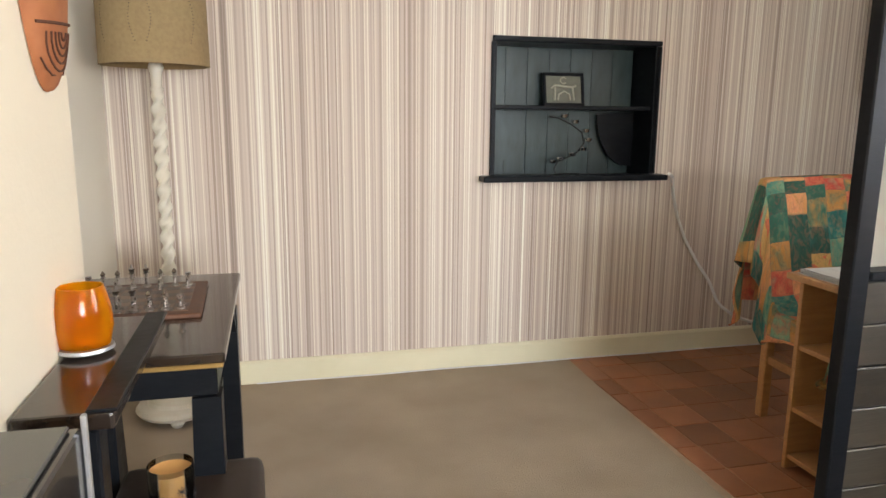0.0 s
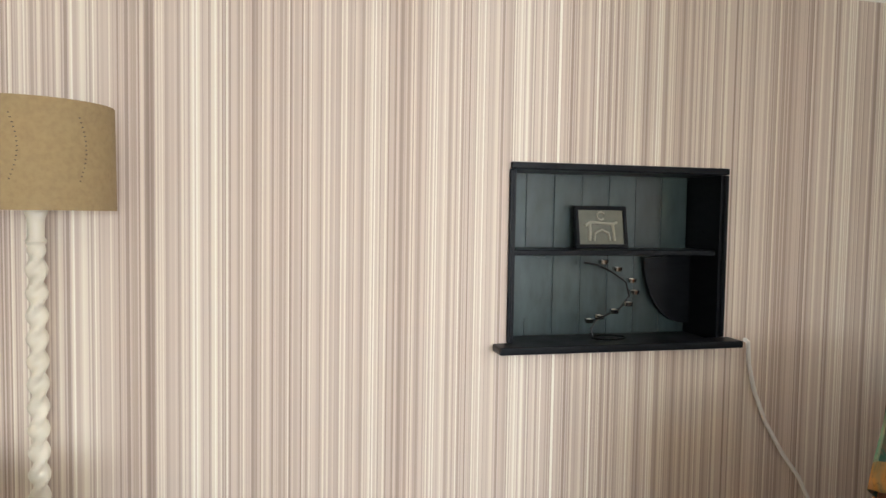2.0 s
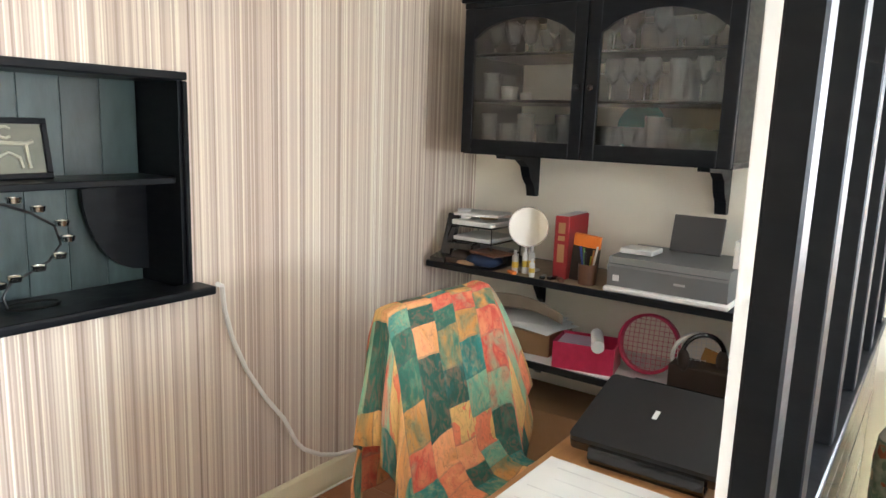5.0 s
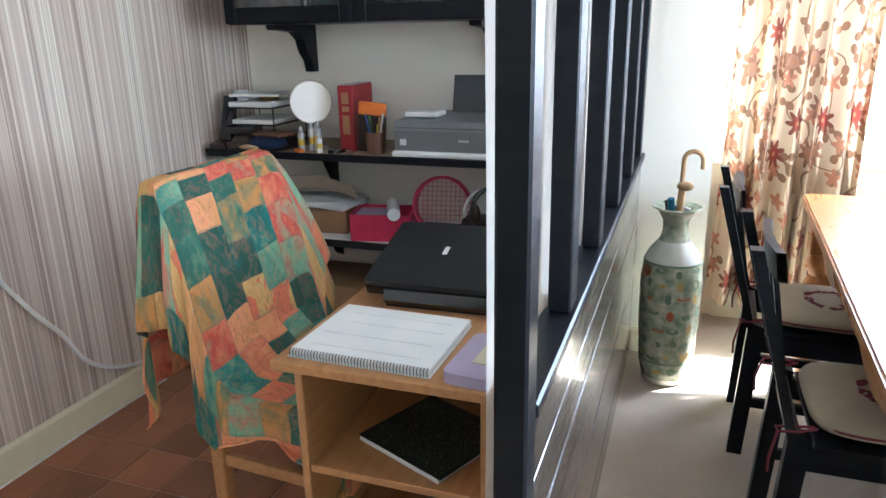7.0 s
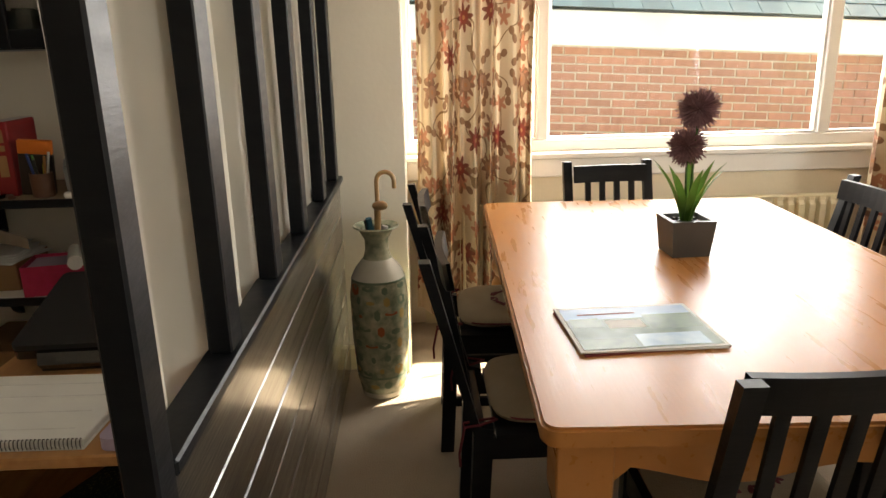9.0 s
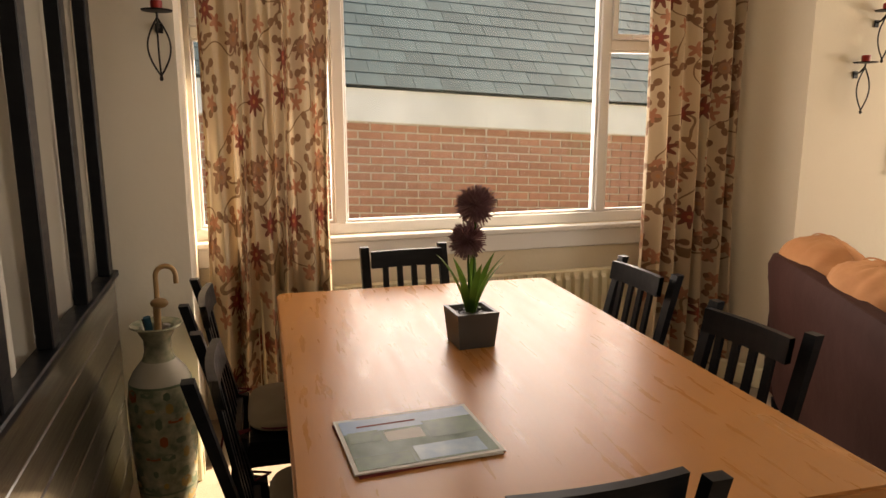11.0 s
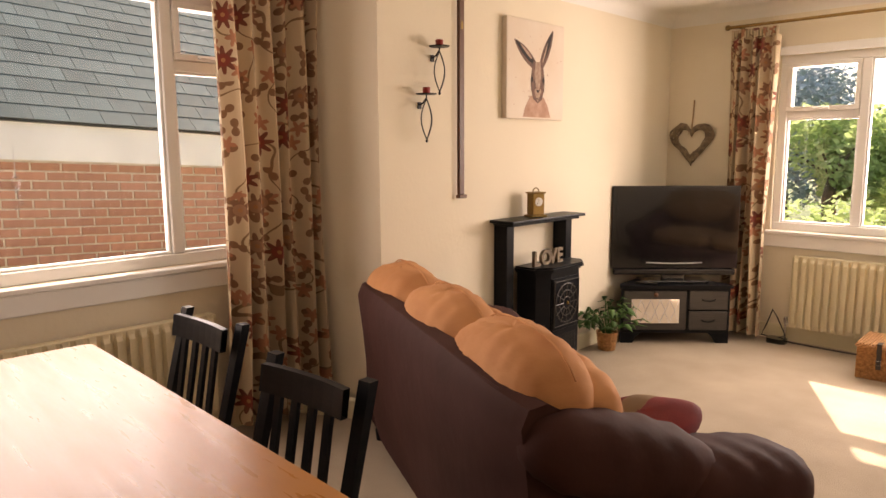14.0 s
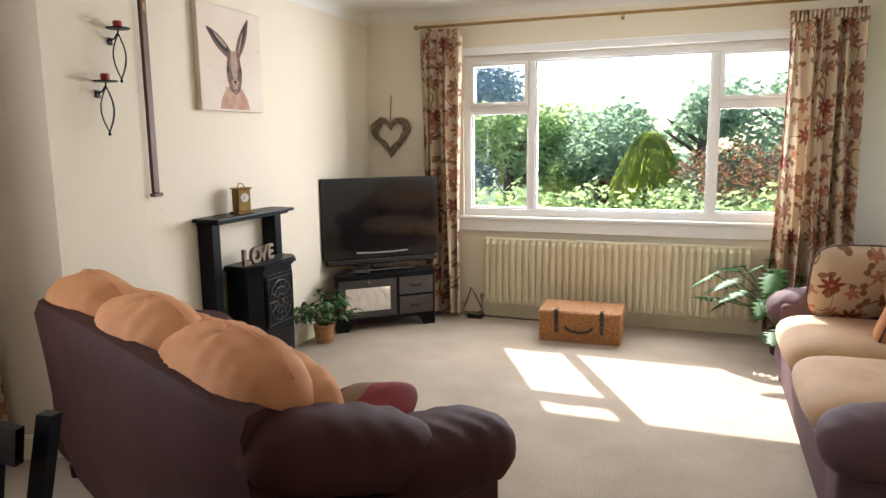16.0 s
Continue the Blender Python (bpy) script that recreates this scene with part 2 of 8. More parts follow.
M = {}
M["stripe"] = stripes()
M["floral"] = floral()
M["patch"] = patchwork()
M["cream"] = mat("cream_wall_paint", (0.78, 0.70, 0.55), 0.75, color2=(0.75, 0.67, 0.52), scale=1.5, bump=0.25, bscale=45)
M["offwhite"] = mat("pale_wall_paint", (0.84, 0.80, 0.70), 0.75, color2=(0.81, 0.77, 0.67), scale=1.5, bump=0.2, bscale=45)
M["ceiling"] = mat("white_ceiling_paint", (0.82, 0.80, 0.74), 0.8, color2=(0.79, 0.77, 0.71), scale=2, bump=0.15, bscale=70)
M["skirt"] = mat("ivory_gloss_paint", (0.78, 0.72, 0.52), 0.35, color2=(0.72, 0.66, 0.46), scale=5)
M["upvc"] = mat("white_window_plastic", (0.82, 0.81, 0.78), 0.3, color2=(0.79, 0.78, 0.75), scale=4)
M["carpet"] = mat("beige_carpet", (0.44, 0.36, 0.27), 0.95, color2=(0.36, 0.29, 0.21), scale=3.0, bump=1.0, bscale=170)
M["grout"] = mat("tile_grout", (0.50, 0.37, 0.26), 0.8, color2=(0.42, 0.30, 0.20), scale=20, bump=0.3)
M["tile"] = mat("terracotta_vinyl_tile", (0.36, 0.155, 0.072), 0.38, color2=(0.27, 0.105, 0.048), scale=6, rand=0.28, bump=0.15, bscale=30, wear=0.08)
M["black"] = mat("black_satin_paint", (0.006, 0.007, 0.009), 0.34, spec=0.14, color2=(0.010, 0.011, 0.013), scale=12, bump=0.12, bscale=40, stretch=(1, 1, 4), wear=0.06)
M["blackwood"] = mat("black_stained_board", (0.030, 0.026, 0.021), 0.33, color2=(0.055, 0.046, 0.034), scale=5, amount=0.9, bump=0.35, bscale=22, stretch=(0.5, 4, 9), wear=0.08, rand=0.3, coat=1.0)
M["blackwood"].node_tree.nodes["Principled BSDF"].inputs["Coat Roughness"].default_value = 0.13
# blue-grey wash; the boards' glossy reflection is put into its colour too
M["nicheboard"] = mat("black_washed_sheen_board", (0.060, 0.090, 0.090), 0.32, color2=(0.018, 0.028, 0.029), scale=7, amount=1.1, bump=0.2, bscale=20, stretch=(3, 3, 1), rand=0.3)
M["pine"] = mat("varnished_pine", (0.47, 0.205, 0.062), 0.31, color2=(0.41, 0.175, 0.053), scale=5, amount=1.2, bump=0.06, bscale=16, stretch=(1, 8, 8), coat=0.0, wear=0.09, spec=0.36)
M["oak"] = mat("light_oak_laminate", (0.46, 0.24, 0.09), 0.4, color2=(0.36, 0.17, 0.06), scale=6, stretch=(1, 10, 10), bump=0.05)
M["brownwood"] = mat("brown_stained_wood", (0.15, 0.065, 0.032), 0.5, color2=(0.09, 0.038, 0.020), scale=6, stretch=(8, 8, 1), bump=0.08)
M["whitewood"] = mat("distressed_white_paint", (0.74, 0.69, 0.58), 0.5, color2=(0.66, 0.60, 0.48), scale=14, bump=0.2, bscale=30)
M["hessian"] = mat("brown_hessian_shade", (0.36, 0.26, 0.13), 0.9, color2=(0.30, 0.21, 0.105), scale=60, bump=0.5, bscale=600, stretch=(1, 1, 1))
M["suede"] = mat("brown_suede", (0.072, 0.030, 0.026), 0.75, color2=(0.038, 0.012, 0.008), scale=4, amount=0.9, bump=0.7, bscale=14, spec=0.18)
M["orange"] = mat("orange_suede", (0.64, 0.325, 0.155), 0.85, color2=(0.43, 0.175, 0.070), scale=5, amount=1.0, bump=0.9, bscale=11, stretch=(1, 1, 1.8), spec=0.25)
M["tan"] = mat("tan_suede", (0.50, 0.32, 0.17), 0.85, color2=(0.38, 0.23, 0.12), scale=5, amount=0.9, bump=0.7, bscale=12, sheen=0.1)
M["mauve"] = mat("mauve_suede", (0.125, 0.075, 0.080), 0.75, color2=(0.085, 0.050, 0.054), scale=6, bump=0.4, bscale=14, spec=0.18)
M["redcloth"] = mat("red_cushion_cloth", (0.22, 0.02, 0.02), 0.85, color2=(0.14, 0.012, 0.014), scale=10, bump=0.3, bscale=200)
M["seatpad"] = mat("beige_embroidered_pad", (0.36, 0.30, 0.21), 0.95, color2=(0.29, 0.23, 0.15), scale=7, bump=0.6, bscale=260)
M["embroid"] = mat("dark_red_thread", (0.15, 0.02, 0.03), 0.9, color2=(0.10, 0.012, 0.02), scale=60, bump=0.4)
M["rad"] = mat("cream_radiator_enamel", (0.72, 0.65, 0.45), 0.38, color2=(0.69, 0.61, 0.42), scale=3)
M["wicker"] = mat("honey_wicker", (0.62, 0.33, 0.13), 0.5, color2=(0.28, 0.115, 0.04), scale=55, bump=0.6, bscale=80)
M["twig"] = mat("grey_brown_twig", (0.38, 0.29, 0.19), 0.8, color2=(0.12, 0.085, 0.055), scale=30, bump=0.5)
M["leather"] = mat("dark_leather", (0.03, 0.018, 0.012), 0.5, scale=40)
M["screen"] = mat("glossy_black_screen", (0.006, 0.006, 0.007), 0.12, scale=3, coat=0.5)
M["gloss"] = mat("piano_black_plastic", (0.008, 0.008, 0.009), 0.15, scale=5, coat=0.6)
M["chrome"] = mat("polished_chrome", (0.72, 0.71, 0.69), 0.2, metal=1.0, scale=8)
M["silver"] = mat("silver_plastic", (0.5, 0.5, 0.5), 0.35, metal=0.6, scale=8)
M["iron"] = mat("black_wrought_iron", (0.015, 0.014, 0.013), 0.45, metal=0.4, scale=30, bump=0.2)
M["brass"] = mat("aged_brass", (0.33, 0.21, 0.075), 0.4, metal=0.9, color2=(0.25, 0.15, 0.05), scale=18)
M["wax"] = mat("ivory_candle_wax", (0.72, 0.66, 0.48), 0.45, scale=10)
M["redwax"] = mat("red_candle_wax", (0.36, 0.015, 0.010), 0.4, scale=10)
M["leaf"] = mat("green_leaf", (0.075, 0.17, 0.045), 0.55, spec=0.3, color2=(0.05, 0.12, 0.03), scale=12, rand=0.25)
M["leaf2"] = mat("bright_leaf", (0.10, 0.22, 0.03), 0.4, color2=(0.06, 0.14, 0.02), scale=12)
M["soil"] = mat("dark_compost", (0.03, 0.022, 0.016), 0.95, scale=50, bump=0.8)
M["paper"] = mat("white_paper", (0.74, 0.74, 0.72), 0.7, color2=(0.66, 0.67, 0.67), scale=9)
M["glass"] = clear_glass("window_glass", (0.97, 0.98, 0.98))
M["thinglass"] = clear_glass("drinking_glass", (0.86, 0.88, 0.88), 0.03)


def translucent(m, share):
    """Lets part of the light through a thin cloth or leaf, in its own colour."""
    nt = m.node_tree
    b = nt.nodes["Principled BSDF"]
    tr = nt.nodes.new("ShaderNodeBsdfTranslucent")
    src = b.inputs["Base Color"].links[0].from_socket
    nt.links.new(src, tr.inputs[0])
    mx = nt.nodes.new("ShaderNodeMixShader")
    mx.inputs[0].default_value = share
    nt.links.new(b.outputs[0], mx.inputs[1])
    nt.links.new(tr.outputs[0], mx.inputs[2])
    nt.links.new(mx.outputs[0], nt.nodes["Material Output"].inputs[0])
    return m


def see_through(m, share):
    """Gaps between the threads of a thin weave."""
    nt = m.node_tree
    out = nt.nodes["Material Output"]
    src = out.inputs[0].links[0].from_socket
    mx = nt.nodes.new("ShaderNodeMixShader")
    mx.inputs[0].default_value = share
    nt.links.new(src, mx.inputs[1])
    nt.links.new(nt.nodes.new("ShaderNodeBsdfTransparent").outputs[0], mx.inputs[2])
    nt.links.new(mx.outputs[0], out.inputs[0])


M["curtainwhite"] = mat("white_sheer_cloth", (0.84, 0.82, 0.74), 0.9, color2=(0.80, 0.77, 0.69), scale=4, bump=0.2, bscale=300)
translucent(M["curtainwhite"], 0.68)
see_through(M["curtainwhite"], 0.30)
translucent(M["floral"], 0.13)
translucent(M["leaf"], 0.3)
translucent(M["leaf2"], 0.35)

# ---- mesh helpers ----


def box(bm, x0, x1, y0, y1, z0, z1, bevel=0.0, seg=1):
    vs = [bm.verts.new((x, y, z)) for x in (x0, x1) for y in (y0, y1) for z in (z0, z1)]
    q = ((0, 1, 3, 2), (4, 6, 7, 5), (0, 4, 5, 1), (2, 3, 7, 6), (0, 2, 6, 4), (1, 5, 7, 3))
    fs = [bm.faces.new([vs[i] for i in f]) for f in q]
    if bevel > 0:
        es = list({e for f in fs for e in f.edges})
        bmesh.ops.bevel(bm, geom=es, offset=bevel, segments=seg, affect="EDGES", profile=0.6)
    return vs


def prism(bm, pts, axis, a, b):
    """Extrudes an outline given in the two other axes along axis (0 x, 1 y, 2 z) from a to b."""
    def at(p, h):
        v = list(p)
        v.insert(axis, h)
        return bm.verts.new(v)
    lo, hi = [at(p, a) for p in pts], [at(p, b) for p in pts]
    n = len(pts)
    bm.faces.new(lo)
    bm.faces.new(hi[::-1])
    for i in range(n):
        bm.faces.new((lo[i], hi[i], hi[(i + 1) % n], lo[(i + 1) % n]))
    return lo + hi


def lathe(bm, profile, seg=24, c=(0, 0, 0), cap=True):
    rings = []
    for r, z in profile:
        rings.append([bm.verts.new((c[0] + r * math.cos(2 * math.pi * i / seg), c[1] + r * math.sin(2 * math.pi * i / seg), c[2] + z)) for i in range(seg)])
    for a, b in zip(rings, rings[1:]):
        for i in range(seg):
            bm.faces.new((a[i], a[(i + 1) % seg], b[(i + 1) % seg], b[i]))
    if cap:
        bm.faces.new(rings[0][::-1])
        bm.faces.new(rings[-1])
    return rings


def tube(bm, pts, r, seg=8, closed=False, taper=None):
    pts = [Vector(p) for p in pts]
    n = len(pts)
    rings = []
    side = None
    for i, p in enumerate(pts):
        if closed:
            d = pts[(i + 1) % n] - pts[i - 1]
        else:
            d = pts[min(i + 1, n - 1)] - pts[max(i - 1, 0)]
        d.normalize()
        if side is None:
            side = d.orthogonal().normalized()
        side = (side - d * side.dot(d))
        side = side.normalized() if side.length > 1e-6 else d.orthogonal().normalized()
        up = d.cross(side)
        rr = r if taper is None else r * (1 + (taper - 1) * i / max(1, n - 1))
        rings.append([bm.verts.new(p + (side * math.cos(2 * math.pi * k / seg) + up * math.sin(2 * math.pi * k / seg)) * rr) for k in range(seg)])
    last = n if closed else n - 1
    for i in range(last):
        a, b = rings[i], rings[(i + 1) % n]
        for k in range(seg):
            bm.faces.new((a[k], a[(k + 1) % seg], b[(k + 1) % seg], b[k]))
    if not closed:
        bm.faces.new(rings[0][::-1])
        bm.faces.new(rings[-1])


def pillow(bm, sx, sy, sz, c=(0, 0, 0), p=3.0, nu=22, nv=14, m=None, wobble=0.0, seed=0):
    """A soft closed form: a superellipsoid, sx by sy by sz in half sizes."""
    def e(v, k):
        return math.copysign(abs(v) ** k, v)
    rings = []
    k = 2.0 / p
    m = m or Matrix.Identity(4)
    rnd = random.Random(seed)
    ph = [rnd.uniform(0, 6.28) for _ in range(4)]
    for j in range(nv + 1):
        v = -math.pi / 2 + math.pi * j / nv
        ring = []
        for i in range(nu):
            u = 2 * math.pi * i / nu
            x, y, z = e(math.cos(v), k) * e(math.cos(u), k), e(math.cos(v), k) * e(math.sin(u), k), e(math.sin(v), 0.9)
            w = 1 + wobble * (math.sin(3 * u + ph[0]) * 0.5 + math.sin(5 * v + 2 * u + ph[1]) * 0.5)
            ring.append(bm.verts.new(m @ Vector((c[0] + x * sx * w, c[1] + y * sy * w, c[2] + z * sz * w))))
        rings.append(ring)
    for a, b in zip(rings, rings[1:]):
        for i in range(nu):
            bm.faces.new((a[i], a[(i + 1) % nu], b[(i + 1) % nu], b[i]))
    bmesh.ops.remove_doubles(bm, verts=rings[0] + rings[-1], dist=1e-5)


def sheet(bm, fn, nu, nv, uvfn=None):
    """A grid surface fn(u, v) with u, v from 0 to 1, and its uv in metres."""
    g = [[bm.verts.new(fn(i / nu, j / nv)) for i in range(nu + 1)] for j in range(nv + 1)]
    layer = bm.loops.layers.uv.verify()
    for j in range(nv):
        for i in range(nu):
            f = bm.faces.new((g[j][i], g[j][i + 1], g[j + 1][i + 1], g[j + 1][i]))
            if uvfn:
                for lp, (a, b) in zip(f.loops, ((i, j), (i + 1, j), (i + 1, j + 1), (i, j + 1))):
                    lp[layer].uv = uvfn(a / nu, b / nv)
    return g


def mesh_of(name, bm, material, smooth=False):
    bmesh.ops.recalc_face_normals(bm, faces=bm.faces)
    me = bpy.data.meshes.new(name)
    bm.to_mesh(me)
    bm.free()
    me.materials.append(material)
    if smooth:
        me.shade_smooth()
        me.set_sharp_from_angle(angle=radians(40))
    return me


def part(name, bm, material, parent=None, label="", smooth=False, m=None):
    ob = new(name, mesh_of(name, bm, material, smooth))
    if parent:
        ob.parent = parent
    if m is not None:
        ob.matrix_basis = m
    if label:
        ob["label"] = label
    return ob


def thing(name, m, label, category, group=""):
    ob = new(name)
    ob.matrix_basis = m
    ob.empty_display_size = 0.1
    return tagged(ob, label, category, group)


def solid(name, material, dims, parent=None, label="", bevel=0.003, seg=1, m=None, smooth=False):
    bm = bmesh.new()
    box(bm, *dims, bevel, seg)
    return part(name, bm, material, parent, label, smooth, m)


def structure(name, bm, material, label="", smooth=False):
    return tagged(part(name, bm, material, None, label, smooth), kind="structure")


def single(name, bm, material, label, category, group="", smooth=False, m=None):
    """A thing that is one mesh."""
    return tagged(part(name, bm, material, None, "", smooth, m), label, category, group)


def piece(name, data, parent, m):
    ob = new(name, data)
    ob.parent = parent
    ob.matrix_basis = m
    return ob


# ---- room ----
W, E, N, S = 0.73, 4.95, 5.13, -2.80
CEIL = 2.40
GX = 5.46


def walled(bm, axis, level, thick, a0, a1, z0, z1, holes):
    """A wall slab along x or y from level to level + thick, with holes (a, b, low, high)."""
    aa = sorted({a0, a1, *[h[0] for h in holes], *[h[1] for h in holes]})
    zz = sorted({z0, z1, *[h[2] for h in holes], *[h[3] for h in holes]})
    for a, b in zip(aa, aa[1:]):
        run = None
        for lo, hi in zip(zz, zz[1:]):
            hole = any(h[0] <= (a + b) / 2 <= h[1] and h[2] <= (lo + hi) / 2 <= h[3] for h in holes)
            if not hole:
                l0, l1 = min(level, level + thick), max(level, level + thick)
                if axis == "x":
                    box(bm, a, b, l0, l1, lo, hi)
                else:
                    box(bm, l0, l1, a, b, lo, hi)


bm = bmesh.new()
walled(bm, "x", N, 0.25, W - 0.3, E + 0.3, 0, CEIL, [(2.435, 3.31, 0.93, 1.615)])
structure("wall_north", bm, M["stripe"], "papered wall with fine vertical stripes in cream and taupe")
bm = bmesh.new()
# the opening near the south end is unseen, added to let skylight in
walled(bm, "y", W, -0.3, S - 0.3, N, 0, CEIL, [(-2.5, -1.2, 0.9, 2.0)])
structure("wall_west", bm, M["offwhite"], "plain pale painted wall")
bm = bmesh.new()
box(bm, W, 1.01, 1.2, 3.47, 0, CEIL)
structure("wall_pier", bm, M["cream"], "cream painted chimney pier")
bm = bmesh.new()
box(bm, E, E + 0.3, 3.07, N, 0, CEIL)
structure("wall_east_study", bm, M["offwhite"], "plain pale painted wall above the study shelves")
bm = bmesh.new()
walled(bm, "y", GX, 0.25, 0.2, 3.3, 0, CEIL, [(0.62, 3.10, 0.86, 2.12)])
box(bm, E + 0.3, GX, 3.07, 3.3, 0, CEIL)
structure("wall_bay", bm, M["cream"], "cream painted wall under the side window")
bm = bmesh.new()
n = 10
curve = [(GX, 0.50)] + [(E + 0.06 + (GX - E - 0.06) * math.cos(a * math.pi / 2 / n) ** 1.0, 0.50 - 0.24 * math.sin(a * math.pi / 2 / n) ** 1.3) for a in range(1, n + 1)]
prism(bm, [(E - 0.03, 0.26), (E - 0.03, -0.27), (E, -0.27), (E, -0.3), (GX, -0.3)] + curve[:-1] + [(E + 0.06, 0.26)], 2, 0, CEIL)
structure("wall_return", bm, M["cream"], "cream plastered return beside the side window", True)
bm = bmesh.new()
box(bm, E, E + 0.3, S, -0.3, 0, CEIL)
structure("wall_east", bm, M["cream"], "cream painted fireplace wall")
bm = bmesh.new()
SW = (1.72, 4.13, 0.80, 2.03)
walled(bm, "x", S, -0.25, W - 0.3, E + 0.3, 0, CEIL, [SW])
structure("wall_south", bm, M["cream"], "cream painted wall round the garden window")
bm = bmesh.new()
box(bm, W - 0.3, GX + 0.3, S - 0.3, N + 0.3, CEIL, CEIL + 0.12)
structure("ceiling", bm, M["ceiling"], "white painted ceiling")
bm = bmesh.new()
box(bm, W - 0.3, GX + 0.3, S - 0.3, N + 0.3, -0.25, -0.02)
structure("subfloor", bm, M["grout"], "hidden floor slab")


def cove(bm, p, q, nrm, r=0.09):
    """Coving along a wall from p to q, whose wall faces nrm."""
    prof = [(0, -r), (0, 0), (r, 0)] + [(r - r * math.sin(a) * 1.0, -r + r * math.cos(a) * 1.0) for a in (0.3, 0.7, 1.1, 1.4)]
    prof = [(0.001, -r), (0.001, -0.001), (r, -0.001)] + [(r * (1 - math.sin(a)), -r * (1 - math.cos(a))) for a in (0.35, 0.75, 1.15)]
    ends = []
    for pt in (p, q):
        ends.append([bm.verts.new((pt[0] + nrm[0] * d, pt[1] + nrm[1] * d, CEIL + h)) for d, h in prof])
    k = len(prof)
    bm.faces.new(ends[0])
    bm.faces.new(ends[1][::-1])
    for i in range(k):
        bm.faces.new((ends[0][i], ends[1][i], ends[1][(i + 1) % k], ends[0][(i + 1) % k]))


bm = bmesh.new()
cove(bm, (W, N), (E, N), (0, -1))
cove(bm, (E, N), (E, 3.07), (-1, 0))
cove(bm, (E, -0.3), (E, S), (-1, 0))
cove(bm, (E, S), (W, S), (0, 1))
cove(bm, (W, S), (W, N), (1, 0))
structure("coving", bm, M["ceiling"], "white plaster coving", True)


def skirting(bm, p, q, nrm, h=0.11, t=0.018):
    prof = [(0.001, 0), (0.001, h), (t * 0.5, h), (t, h - 0.012), (t, 0)]
    ends = [[bm.verts.new((pt[0] + nrm[0] * d, pt[1] + nrm[1] * d, z)) for d, z in prof] for pt in (p, q)]
    k = len(prof)
    bm.faces.new(ends[0])
    bm.faces.new(ends[1][::-1])
    for i in range(k):
        bm.faces.new((ends[0][i], ends[1][i], ends[1][(i + 1) % k], ends[0][(i + 1) % k]))


bm = bmesh.new()
skirting(bm, (W, N), (E, N), (0, -1))
skirting(bm, (E, N - 0.019), (E, 3.07), (-1, 0))
skirting(bm, (GX, 3.0), (GX, 0.5), (-1, 0))
skirting(bm, (GX - 0.02, 0.475), (E + 0.06, 0.262), (-0.42, 0.9))
skirting(bm, (E - 0.031, 0.26), (E - 0.031, -0.27), (-1, 0))
skirting(bm, (E, -0.31), (E, S), (-1, 0))
skirting(bm, (E - 0.02, S), (W, S), (0, 1))
skirting(bm, (W, S + 0.02), (W, 1.2), (1, 0))
skirting(bm, (W, 3.47), (W, N - 0.02), (1, 0))
skirting(bm, (1.01, 1.2), (1.01, 3.47), (1, 0))
structure("baseboard", bm, M["skirt"], "ivory gloss painted skirting board")

# carpet, with the tiled study corner cut out
TX = 2.84
bm = bmesh.new()
prism(bm, [(W, S), (GX, S), (GX, 3.345), (TX - 0.02, 3.345), (TX + 0.04, N), (W, N)], 2, -0.02, 0.0)
structure("floor_carpet", bm, M["carpet"], "worn beige fitted carpet")
bm = bmesh.new()
prism(bm, [(TX - 0.02, 3.345), (E, 3.345), (E, N), (TX + 0.04, N)], 2, -0.02, -0.006)
tiled = structure("floor_tiles", bm, M["grout"], "terracotta tile floor with pale grout")


